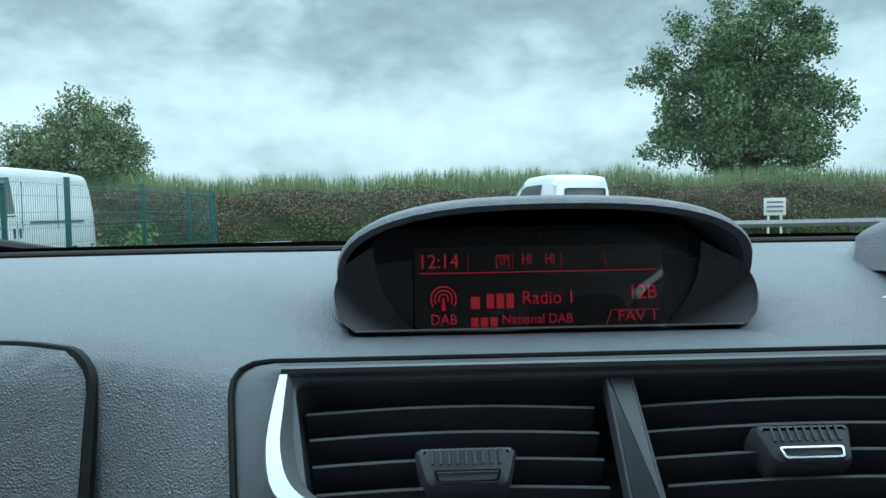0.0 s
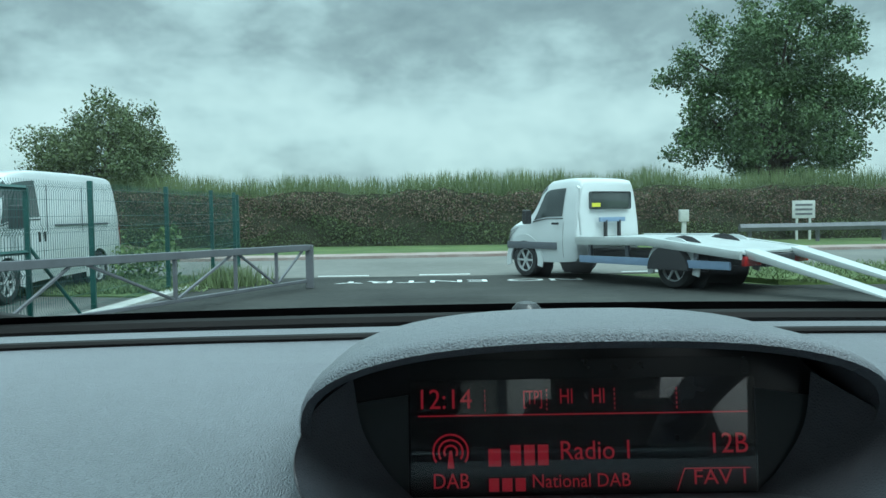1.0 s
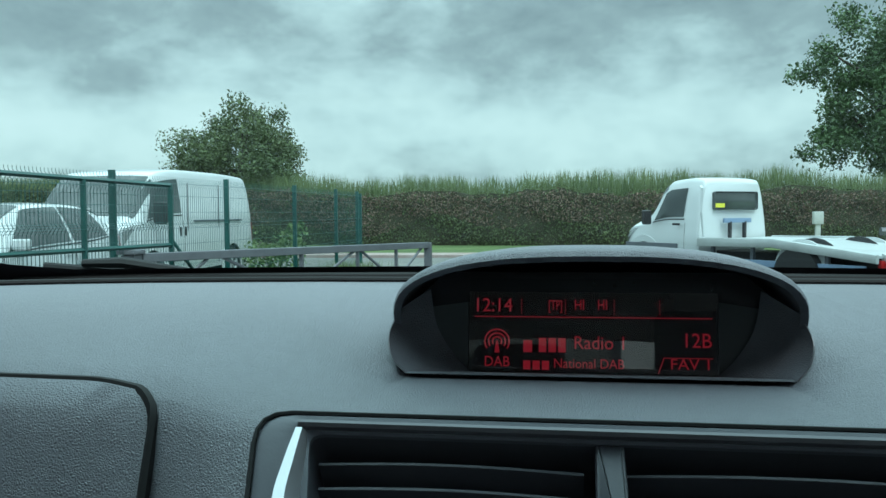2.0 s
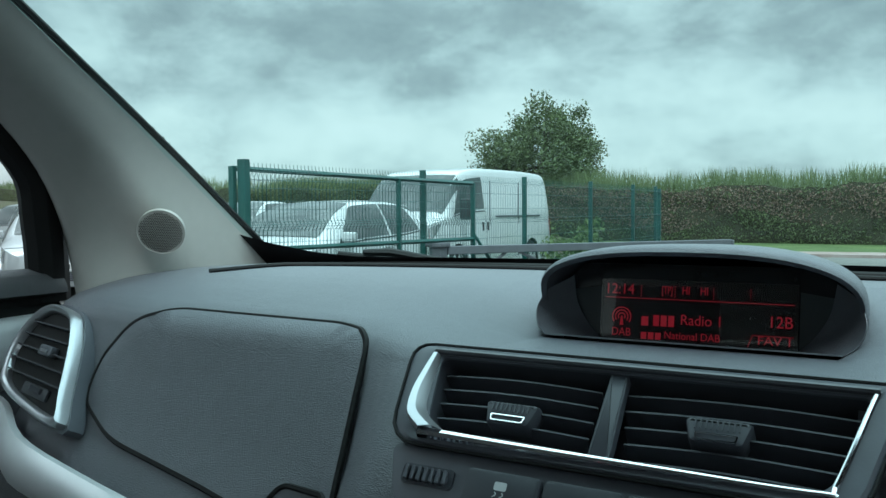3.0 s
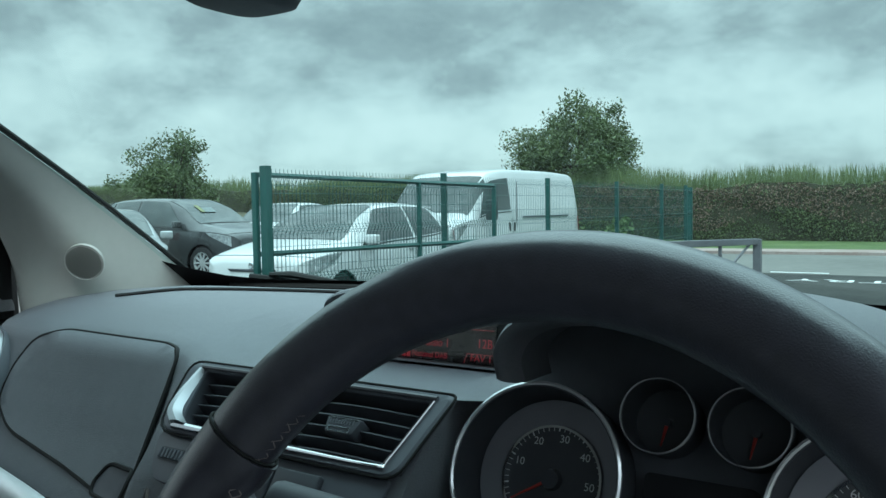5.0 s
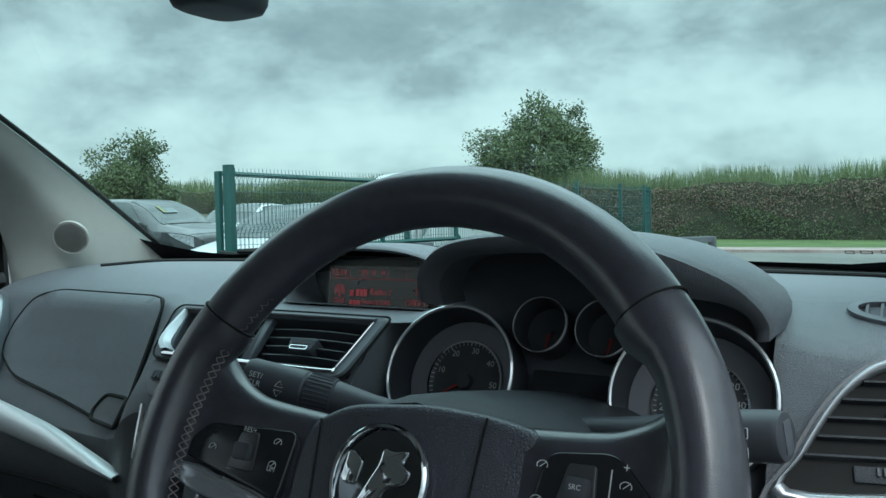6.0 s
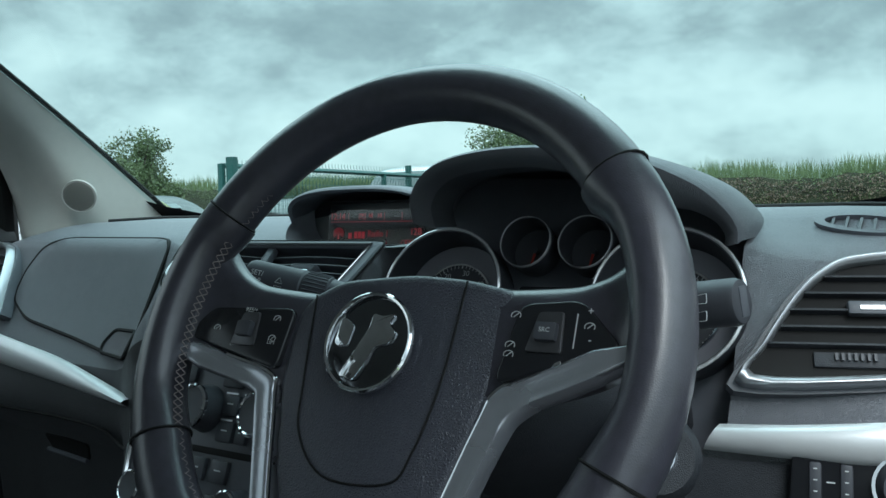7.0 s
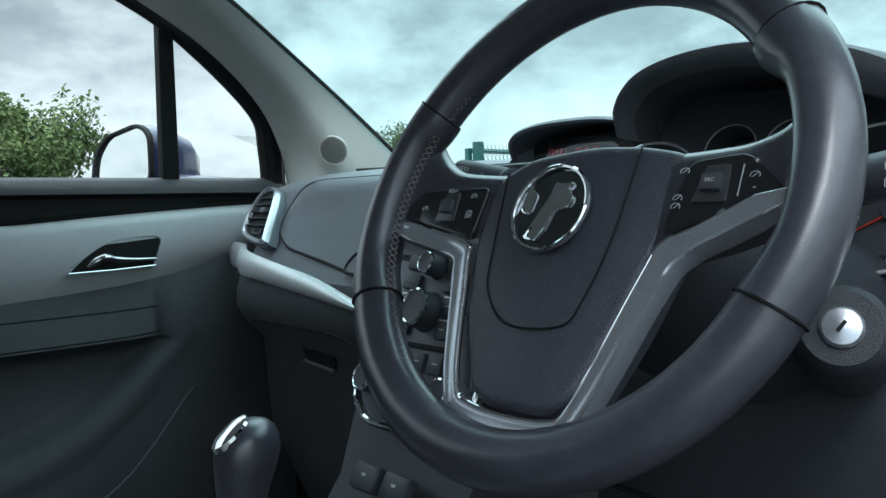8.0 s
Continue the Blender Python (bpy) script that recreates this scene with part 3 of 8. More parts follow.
def display_pod():
    d = empty("display_pod", "hooded information display with glowing red text on the dashboard", "display")
    cx = 0.0145
    stations = [(0.360, 0.1090, 1.2005, 0.0), (0.3615, 0.1098, 1.2030, 0.0), (0.366, 0.1103, 1.2045, 0.0), (0.385, 0.1105, 1.2050, 0.0), (0.43, 0.1085, 1.2035, 0.001), (0.48, 0.100, 1.1950, 0.004), (0.53, 0.087, 1.1860, 0.008), (0.575, 0.068, 1.1765, 0.014), (0.60, 0.05, 1.168, 0.02)]

    def arch(y, w, top, sink, grow, n=28):
        out = []
        for k in range(n + 1):
            a = math.pi * k / n
            c, s = math.cos(a), math.sin(a)
            x = cx - (w - grow) * math.copysign(abs(c) ** 0.75, c)
            zb = 1.158 - sink
            z = zb + (top - grow - zb) * s ** 0.72
            yy = y + 0.030 * (1 - s) ** 1.5              # the lip rakes back towards its feet
            out.append((x, yy, z))
        return out

    outer = [arch(*s, 0.0) for s in stations]
    inner = [arch(y + 0.004, w, t, s, 0.003) for y, w, t, s in stations[:5]]
    bm = bmesh.new()
    loft(bm, outer, closed=False)
    bmesh.ops.transform(bm, matrix=POD_SHIFT, verts=bm.verts[:])
    part("hood", bm, M_DASH, d, "dark grey hood with thin rounded lip", smooth=50)
    bm = bmesh.new()
    loft(bm, [outer[0]] + inner, closed=False)
    bmesh.ops.transform(bm, matrix=POD_SHIFT, verts=bm.verts[:])
    part("hood_inside", bm, M_INNERDARK, d, "darker inner side under the hood", smooth=50)
    # tray below the hood: two dished cheeks, a sill and a thin highlight bar
    px = 0.0145
    for sgn in (-1, 1):
        outer = curve_pts([(px + sgn * 0.1090, 0.3965, 1.1710), (px + sgn * 0.1130, 0.3865, 1.1580), (px + sgn * 0.1095, 0.3785, 1.1465), (px + sgn * 0.1005, 0.3705, 1.1395)], 15)
        inner = curve_pts([(px + sgn * 0.094, 0.4165, 1.1810), (px + sgn * 0.090, 0.4135, 1.1600), (px + sgn * 0.080, 0.4125, 1.1430), (px + sgn * 0.070, 0.4110, 1.1330)], 15)
        mid = [p.lerp(q, 0.5) + Vector((sgn * 0.002, 0.004, -0.001)) for p, q in zip(outer, inner)]
        bm = bmesh.new()
        loft(bm, [outer, mid, inner], closed=False)
        part("cheek", bm, M_INNERDARK, d, smooth=60)
        # pale bar modelled in place of the glint on the tray's edge
        part("edge_highlight", tubeb(outer, 0.00045, 6), M_WEDGE, d, "thin bar for the highlight along the edge")
    bm = bmesh.new()
    loft(bm, [[(px + 0.1005 * t, 0.3705, 1.1395) for t in (-1, -0.5, 0, 0.5, 1)], [(px + 0.10 * t, 0.3735, 1.1400) for t in (-1, -0.5, 0, 0.5, 1)], [(px + 0.08 * t, 0.4110, 1.1330) for t in (-1, -0.5, 0, 0.5, 1)]], closed=False)
    part("sill", bm, M_INNERDARK, d, smooth=60)
    back = round_outline([(-0.044, -0.001), (0.178, -0.001), (0.176, 0.036), (0.150, 0.060), (-0.018, 0.060), (-0.042, 0.036)], 0.006)
    part("backing_panel", prismb([(p[0], p[1]) for p in back], 0.002, M_SCR, z0=-0.006), M_PIANO, d)
    for a in ([(-0.040, 0.037), (-0.004, 0.042), (-0.004, 0.0), (-0.022, 0.0)], [(0.136, 0.043), (0.174, 0.037), (0.160, 0.0), (0.136, 0.0)]):
        part("side_panel", prismb(a, 0.002, M_SCR, z0=-0.0038), M_SCREEN2, d)
    scr = part("screen", prismb([(-0.003, 0), (0.1355, 0), (0.1355, 0.056), (-0.003, 0.056)], 0.002, M_SCR, z0=-0.0034), M_SCREEN, d, "dark screen with red segments")
    pane = part("cover_pane", prismb(round_outline([(-0.003, 0.0005), (0.1355, 0.0005), (0.1355, 0.048), (-0.003, 0.048)], 0.001), 0.0006, M_SCR, z0=0.0012), M_COVER, scr, "glossy clear cover", smooth=0)
    pane.visible_shadow = False

    def bar(u0, v0, u1, v1, name="segment_bar"):
        part(name, boxb((u0 + u1) / 2, (v0 + v1) / 2, 0.0002, u1 - u0, v1 - v0, 0.0004, M_SCR), M_RED, scr)

    def word(text, u, v, cap, width, name="red_text"):
        cu = M_SCR @ Matrix.Translation((u, v, 0.0003))
        ob = writing(name, text, cap / 0.72, Matrix(), M_RED, scr)
        xs = [w.co.x for w in ob.data.vertices]
        k = width / (max(xs) - min(xs))
        ob.data.transform(cu @ Matrix.Diagonal((k, 1, 1, 1)) @ Matrix.Translation((-min(xs), 0, 0)))

    bar(0.0, 0.0333, 0.1325, 0.0338, "red_rule")
    for u in (0.0268, 0.0517, 0.079, 0.104):
        for q in range(5):
            bar(u, 0.0352 + q * 0.0019, u + 0.0004, 0.0362 + q * 0.0019)
    word("12:14", 0.0012, 0.0342, 0.0082, 0.0205)
    word("[TP]", 0.0425, 0.0362, 0.0058, 0.0075)
    word("HI", 0.0573, 0.0362, 0.0062, 0.0050)
    word("HI", 0.0702, 0.0362, 0.0062, 0.0050)
    word("DAB", 0.006, 0.0028, 0.0062, 0.0142)
    word("Radio 1", 0.0570, 0.0132, 0.0078, 0.0275)
    word("National DAB", 0.0455, 0.0028, 0.0056, 0.039)
    word("12B", 0.1180, 0.0148, 0.0084, 0.0140)
    word("FAV 1", 0.1100, 0.0030, 0.0062, 0.0205)
    bar(0.028, 0.013, 0.0330, 0.020)
    for u in (0.0368, 0.0423, 0.0478):
        bar(u, 0.0132, u + 0.0042, 0.0214)
    for u in (0.028, 0.0333, 0.0386):
        bar(u, 0.0030, u + 0.0040, 0.0082)
    bar(0.106, 0.0108, 0.1325, 0.0112)
    pts = [M_SCR @ Vector(p) for p in ((0.1030, 0.0022, 0.0003), (0.1062, 0.011, 0.0003))]
    part("segment_bar", tubeb(pts, 0.00025, 5), M_RED, scr)
    for r in (0.0026, 0.0048, 0.0070):                     # aerial symbol
        pts = [M_SCR @ Vector((0.0129 + r * math.cos(a), 0.0190 + r * math.sin(a), 0.0003)) for a in (radians(-35 + 250 * j / 16) for j in range(17))]
        part("aerial_arc", tubeb(pts, 0.00045, 5), M_RED, scr)
    part("aerial_mast", prismb([(0.0115, 0.0125), (0.0143, 0.0125), (0.0134, 0.0195), (0.0124, 0.0195)], 0.0004, M_SCR), M_RED, scr)
    return d


display_pod()

# sun sensor on top ------------------------------------------------------------
sensor = empty("sun_sensor", "small black domed light sensor on a round base on the dashboard", "sensor")
part("base", latheb([(0.0, 0.0), (0.021, 0.0), (0.021, 0.003), (0.0165, 0.009), (0.0, 0.009)], Matrix.Translation((0.012, 0.605, 1.1705))), M_DARK, sensor)
part("dome", latheb([(0.0105, 0.0), (0.0105, 0.002), (0.0095, 0.006), (0.0065, 0.0095), (0.0, 0.011)], Matrix.Translation((0.012, 0.605, 1.1795)), 20), M_PIANO, sensor)

# glovebox lids -----------------------------------------------------------------


def on_dash(x, z, lift=0.0):
    """The point of the dash's front face at x and height z, raised by lift."""
    pr = dash_profile(x)[7:]
    for (y0, z0), (y1, z1) in zip(pr, pr[1:]):
        if z1 <= z <= z0:
            t = (z0 - z) / max(z0 - z1, 1e-6)
            n = Vector((0, z1 - z0, -(y1 - y0))).normalized()
            return Vector((x, y0 + (y1 - y0) * t, z)) + n * lift
    return Vector((x, pr[0][0], z))


def draped(outline, rings=6, lift=0.004, sink=-0.004):
    """A lid that follows the dash's front face inside an (x, z) outline."""
    bm = bmesh.new()
    c = sum((Vector(p) for p in outline), Vector((0, 0))) / len(outline)
    lay = [[on_dash(*p, sink) for p in outline], [on_dash(*p, lift * 0.6) for p in outline]]
    for k in range(rings):
        f = 1 - 0.012 - k / rings * 0.985
        lay.append([on_dash(*(c + (Vector(p) - c) * f), lift) for p in outline])
    loft(bm, lay, caps=False)
    bm.faces.new([v for v in bm.verts][-len(outline):])
    return bm


LID = round_outline([(x + straight(x, ((-0.3, -0.003), (-0.2, 0.0))), z + 0.005) for x, z in ((-0.178, 1.141), (-0.161, 1.030), (-0.170, 1.016), (-0.228, 1.019), (-0.31, 1.031), (-0.405, 1.044), (-0.462, 1.066), (-0.462, 1.098), (-0.43, 1.134), (-0.395, 1.144), (-0.21, 1.1435))], [0.012, 0.006, 0.008, 0.02, 0.02, 0.02, 0.03, 0.03, 0.03, 0.02, 0.01], 5)
lid = empty("upper_glovebox", "closed upper glovebox lid in dark grained vinyl", "glovebox")
part("lid", draped(LID, 7, 0.003), M_DASH, lid, smooth=45)
gap = [on_dash(*p, 0.0012) for p in LID]
part("shut_line", tubeb(gap, 0.0026, 6, closed=True), M_RUBBER, lid, "dark shut line")
LATCH = round_outline([(-0.170, 1.046), (-0.167, 1.019), (-0.222, 1.021), (-0.226, 1.030), (-0.215, 1.046)], 0.008)
la = part("latch", draped(LATCH, 4, 0.006), M_BLACK, lid, "black push latch")
# black ring stands for the shade of the recess round the latch
part("latch_shade_ring", tubeb([on_dash(*p, 0.006) for p in LATCH], 0.0022, 6, closed=True), M_RUBBER, la)

lower = empty("lower_glovebox", "closed dark lower glovebox lid with a recessed pull", "glovebox")
seam = [on_dash(x, z, 0.0012) for x, z in ((-0.58, 0.925), (-0.50, 0.936), (-0.41, 0.942), (-0.30, 0.942), (-0.22, 0.938), (-0.15, 0.93))]
part("shut_line", tubeb(curve_pts(seam, 30), 0.0018, 6), M_RUBBER, lower, "dark shut line")
PULL = round_outline([(-0.395, 0.902), (-0.305, 0.897), (-0.305, 0.876), (-0.375, 0.880)], 0.006)
# black patch laid on the lid stands for the pull's inner shade
part("pull_shade", draped(PULL, 3, 0.003), M_RUBBER, lower, "black patch for the shade inside the pull")
# lighter bar stands for the thin highlight below it
part("pull_highlight", tubeb([on_dash(x, z, 0.0045) for x, z in ((-0.385, 0.882), (-0.345, 0.8795), (-0.306, 0.8765))], 0.003, 8), M_DARK, lower)

# side vents --------------------------------------------------------------------
VENT_O = [(0.0, 0.0), (0.013, 0.028), (0.037, 0.066), (0.058, 0.087), (0.080, 0.097), (0.128, 0.100), (0.160, 0.086), (0.178, 0.055), (0.170, 0.028), (0.150, 0.012), (0.09, 0.003)]


def side_vent(sgn):
    m = axes((-0.459, 0.224, 1.054), (0.966, -0.26, 0), (-0.086, 0.072, 0.088)) if sgn < 0 else axes((0.469, 0.209, 1.051), (0.966, 0.26, 0), (0.086, 0.072, 0.088))
    v = empty("side_vent", "chrome-rimmed leaf-shaped air vent at the end of the dashboard", "air vent", group="side air vents")
    o = [Vector((sgn * p[0], p[1])) for p in curve_pts([(*p, 0) for p in VENT_O], 44, True)]
    o = [Vector((p.x, p.y)) for p in o]
    c = Vector((sgn * 0.085, 0.05))
    i = [c + Vector(((p - c).x * 0.895, (p - c).y * 0.84)) for p in o]
    bm = bmesh.new()
    loft(bm, [[m @ Vector((p.x, p.y, z)) for p in (q.lerp(r, f) for q, r in zip(o, i))] for f, z in ((0.0, -0.002), (0.0, 0.0045), (0.08, 0.0078), (0.28, 0.0098), (0.50, 0.0096), (0.75, 0.0080), (0.92, 0.0056), (1.0, 0.0))], caps=False)
    part("chrome_rim", bm, M_RIM, v, "bright silver rim", smooth=50)
    back = [c + (p - c) * 1.06 for p in o]
    part("housing", prismb(back, 0.014, m, z0=-0.016), M_DARK, v)
    # black plate on the solid housing stands for the shaded depth behind the slats
    part("gap_shade", prismb(i, 0.0015, m, z0=0.0005), M_RUBBER, v)
    # slats across, cut to the opening
    for k in range(5):
        y = 0.030 + k * 0.0125
        xs = [p.x for p, q in zip(i, i[1:] + i[:1]) if min(p.y, q.y) <= y <= max(p.y, q.y)]
        if len(xs) < 2:
            continue
        x0, x1 = min(xs) + 0.002, max(xs) - 0.002
        bm = bmesh.new()
        loft(bm, [[(x, y + 0.0004, 0.0080), (x, y - 0.0010, 0.0080), (x, y - 0.0022, 0.0012), (x, y - 0.0006, 0.0012)] for x in (x0, (x0 + x1) / 2, x1)])
        bmesh.ops.transform(bm, matrix=m, verts=bm.verts[:])
        part("slat", bm, M_KNEE, v)
    k = part("slide_knob", boxb(sgn * 0.086, 0.056, 0.006, 0.03, 0.010, 0.008, m, bev=0.002), M_DARK, v)
    part("chrome_mark", boxb(sgn * 0.086, 0.0555, 0.0106, 0.015, 0.0028, 0.001, m), M_RIM, k, "chrome mark")
    w = part("thumbwheel_plate", boxb(sgn * 0.078, 0.0195, 0.003, 0.062, 0.011, 0.004, m, bev=0.002), M_KNEE, v)
    for q in range(7):
        part("thumbwheel_rib", boxb(sgn * 0.073 - 0.012 + q * 0.004, 0.021, 0.006, 0.0018, 0.005, 0.003, m), M_BLACK, w)
    return v


side_vent(-1)
side_vent(1)

# silver bands, lower dash ---------------------------------------------------------


def band(name, ctrl_top, ctrl_low, label):
    b = empty(name, label, "trim")
    b.location = (0.008, -0.012, 0.005) if name == "driver_trim" else (0.0, 0.0, 0.0)
    a, c = curve_pts(ctrl_top, 24), curve_pts(ctrl_low, 24)
    bm = bmesh.new()
    lay = []
    for f, out in ((0, -0.004), (0, 0.003), (0.2, 0.008), (0.5, 0.010), (0.8, 0.008), (1, 0.003), (1, -0.004)):
        lay.append([p.lerp(q, f) + Vector((0, -out, out * 0.3)) for p, q in zip(a, c)])
    loft(bm, lay, closed=False)
    part("silver_band", bm, M_SILVER, b, smooth=50)
    return b


band("passenger_trim", [(-0.705, 0.300, 1.050), (-0.60, 0.262, 1.052), (-0.50, 0.213, 1.0455), (-0.40, 0.197, 1.034), (-0.28, 0.187, 1.019), (-0.20, 0.178, 1.004), (-0.128, 0.170, 0.988)],
     [(-0.705, 0.294, 1.006), (-0.60, 0.255, 1.010), (-0.50, 0.205, 1.008), (-0.40, 0.190, 1.002), (-0.28, 0.180, 0.993), (-0.20, 0.172, 0.987), (-0.128, 0.166, 0.981)], "silver painted trim band below the glovebox")
band("driver_trim", [(0.450, 0.205, 1.022), (0.50, 0.206, 1.027), (0.56, 0.215, 1.034), (0.66, 0.245, 1.044), (0.72, 0.285, 1.05)],
     [(0.440, 0.201, 1.004), (0.50, 0.202, 1.005), (0.56, 0.210, 1.005), (0.66, 0.240, 1.010), (0.72, 0.28, 1.012)], "silver painted trim band beside the steering column")

# light switch panel
lsw = empty("light_switch_panel", "black panel with two thumbwheels and a rotary light switch", "switch panel")
M_LSW = axes((0.556, 0.195, 1.003), (0.97, 0.12, 0), (0, 0.25, 0.97))
part("plate", prismb(round_outline([(-0.052, 0.024), (0.05, 0.024), (0.05, -0.028), (-0.055, -0.028)], 0.006), 0.006, M_LSW, bev=0.002, z0=0.0), M_PIANO, lsw)
for u in (-0.039, -0.021):
    s = part("thumbwheel", boxb(u, -0.006, 0.006, 0.0075, 0.026, 0.004, M_LSW, bev=0.002), M_BLACK, lsw)
    part("print", prismb(circle(0.0028, 12, u, 0.014), 0.0003, M_LSW, z0=0.0062), M_ICON, s)
    for q in range(3):
        part("digit_bar", boxb(u, 0.003 - q * 0.007, 0.0082, 0.0022, 0.0008, 0.0004, M_LSW), M_ICON, s)
part("mid_mark", boxb(-0.030, -0.005, 0.0062, 0.005, 0.0008, 0.0004, M_LSW), M_ICON, lsw)
ro = part("rotary_switch", latheb([(0.0, 0.0), (0.019, 0.0), (0.019, 0.004), (0.016, 0.014), (0.0, 0.014)], M_LSW @ Matrix.Translation((0.014, -0.004, 0.006))), M_BLACK, lsw)
part("chrome_ring", latheb([(0.0195, 0.0), (0.0215, 0.0), (0.0215, 0.003), (0.0195, 0.003)], M_LSW @ Matrix.Translation((0.014, -0.004, 0.006))), M_CHROME, ro, "chrome ring")
# knee panel below
knee = empty("knee_panel", "dark grained lower panel under the steering column", "panel")
knee.location = (0.004, -0.010, 0.004)
bm = bmesh.new()
loft(bm, [[(x, 0.190 + o, 1.0), (x, 0.180 + o, 0.94), (x, 0.20 + o, 0.82), (x, 0.27 + o, 0.62)] for x, o in ((0.15, 0.02), (0.3, 0.012), (0.45, 0.008), (0.6, 0.03), (0.72, 0.08))], closed=False)
part("panel", bm, M_KNEE, knee, smooth=50)
# seam and lower lid of the panel
pts = [(x, 0.197 + o, 0.845) for x, o in ((0.16, 0.016), (0.3, 0.009), (0.45, 0.005), (0.6, 0.027))]
part("lid_seam", tubeb(curve_pts(pts, 12), 0.002, 6), M_RUBBER, knee)
part("fuse_lid", prismb(round_outline([(-0.07, -0.05), (0.07, -0.05), (0.07, 0.04), (-0.07, 0.04)], 0.01), 0.003, axes((0.555, 0.203, 0.90), (0.97, 0.14, 0), (0, -0.14, 0.99)), bev=0.0015), M_KNEE, knee)
# small round defroster outlet on the driver's side
df = empty("defroster_outlet", "small oval slotted demister outlet on the dashboard top", "air vent")
M_DF = axes((0.540, 0.352, dash_top(0.540, 0.352) + 0.0005), (0.1, 0.0, (dash_top(0.59, 0.352) - dash_top(0.49, 0.352)) * 1.0), (0.0, 0.04, dash_top(0.540, 0.372) - dash_top(0.540, 0.332)))
part("rim", latheb([(0.021, 0.0), (0.026, 0.0), (0.026, 0.003), (0.021, 0.004)], M_DF @ Matrix.Diagonal((1.5, 0.7, 1, 1)), 28), M_DARK, df)
for k in range(6):
    part("slat", boxb(-0.025 + k * 0.01, 0, 0.001, 0.0022, 0.024, 0.004, M_DF), M_BLACK, df)

# instrument cluster ------------------------------------------------------------------
cluster = empty("instrument_cluster", "hooded instrument cluster with two large and two small chrome-ringed dials", "instruments")
G_UP = Vector((0, 0.40, 0.917))


def cluster_build():
    cx = 0.315
    prof = [(0.166, 1.164), (0.170, 1.181), (0.184, 1.199), (0.215, 1.213), (0.27, 1.220), (0.33, 1.2195), (0.392, 1.209), (0.436, 1.191), (0.458, 1.173), (0.468, 1.157), (0.4685, 1.145)]
    o = [Vector((0.30 + (p.x - 0.30) * 0.89 if p.x < 0.30 else p.x if p.x < 0.38 else 0.38 + (p.x - 0.38) * 0.83, p.y)) for p in curve_pts([(*p, 0) for p in prof], 56)]
    bm = bmesh.new()
    lay = []
    for y, grow0, dz0 in ((0.30, -1.3, -1.3), (0.264, -1.15, -1.15), (0.256, -0.95, -0.95), (0.2475, -0.62, -0.62), (0.2435, -0.28, -0.28), (0.243, 0.0, 0.0), (0.248, 0.002, 0.002), (0.30, 0.005, 0.003), (0.36, 0.004, 0.0), (0.43, -0.004, -0.010), (0.50, -0.02, -0.024), (0.555, -0.05, -0.040)):
        r = []
        for p in o:
            n = Vector((p.x - cx, (p.y - 1.13) * 2.0))
            n.normalize()
            thick = lerp(p.x, [(0.17, 0.010), (0.30, 0.012), (0.415, 0.023), (0.455, 0.012)])
            grow, dz = (a * thick if y < 0.31 and a < 0 else a for a in (grow0, dz0))
            zz = p.y + n.y * dz if dz < 0 else p.y + dz
            xx = p.x + n.x * grow
            if p.x < 0.30:                              # the near end tapers in towards the glass
                xx = max(xx, 0.556 * y - 0.0464)
            if y > 0.36:
                zz = min(zz, 1.165 + (zz - 1.165) * (1 - (y - 0.36) / 0.23))
            bow = -0.046 * max(0.0, 1 - ((p.x - cx) / 0.15) ** 2) * lerp(y, [(0.25, 1.0), (0.43, 0.0)])
            if p.x > 0.40:                              # the far end sweeps back into the dash
                back = 0.045 * ((p.x - 0.40) / 0.07) ** 2 * lerp(y, [(0.25, 1.0), (0.5, 0.1)])
            else:
                back = 0.03 * max(0, (1.185 - p.y) / 0.03) * (0.5 if y < 0.31 else 0.2)
            r.append((xx, y + bow + back, zz))
        lay.append(r)
    loft(bm, lay[1:], closed=False)
    part("hood", bm, M_DASH, cluster, "grained hood over the dials", smooth=60)
    # underside coloured darker than the hood for the shade beneath it
    bm = bmesh.new()
    loft(bm, lay[:2], closed=False)
    part("hood_inside", bm, M_INNERDARK, cluster, "darker inner side under the hood", smooth=60)
    # dark fascia behind the dials
    m = axes((0.300, 0.292, 1.10), (1, 0, 0), G_UP)
    part("fascia", prismb(round_outline([(-0.160, -0.12), (0.170, -0.12), (0.165, 0.04), (0.13, 0.10), (-0.10, 0.115), (-0.135, 0.075), (-0.152, 0.02)], 0.03), 0.004, m, z0=-0.004), M_DARK, cluster)
    part("trip_display", prismb(round_outline([(-0.034, -0.055), (0.034, -0.055), (0.034, 0.002), (-0.034, 0.002)], 0.004), 0.010, m, z0=0.0), M_PIANO, cluster)
    for x, z, r, d, big in ((0.2010, 1.088, 0.0578, 0.035, 1), (0.402, 1.088, 0.0578, 0.035, 2), (0.277, 1.134, 0.0225, 0.028, 0), (0.331, 1.134, 0.0225, 0.028, 0)):
        yc = 0.290 + (z - 1.10) * 0.30
        mm = axes((x, yc, z), (1, 0, 0), G_UP)
        g = part("dial", latheb([(r * 0.93, 0.001), (r, 0.001), (r * 1.05, d), (r * 1.02, d + 0.003), (r * 0.985, d + 0.002), (r * 0.94, 0.004)], mm, 48), M_KNEE, cluster)
        part("chrome_ring", latheb([(r * 1.0, d), (r * 1.045, d), (r * 1.045, d + 0.003), (r * 1.02, d + 0.004), (r * 1.0, d + 0.003)], mm, 48), M_RING, g, "chrome ring")
        part("face", latheb([(0.0, 0.002), (r * 0.95, 0.002), (r * 0.95, 0.003), (0.0, 0.003)], mm, 40), M_GAUGE, g)
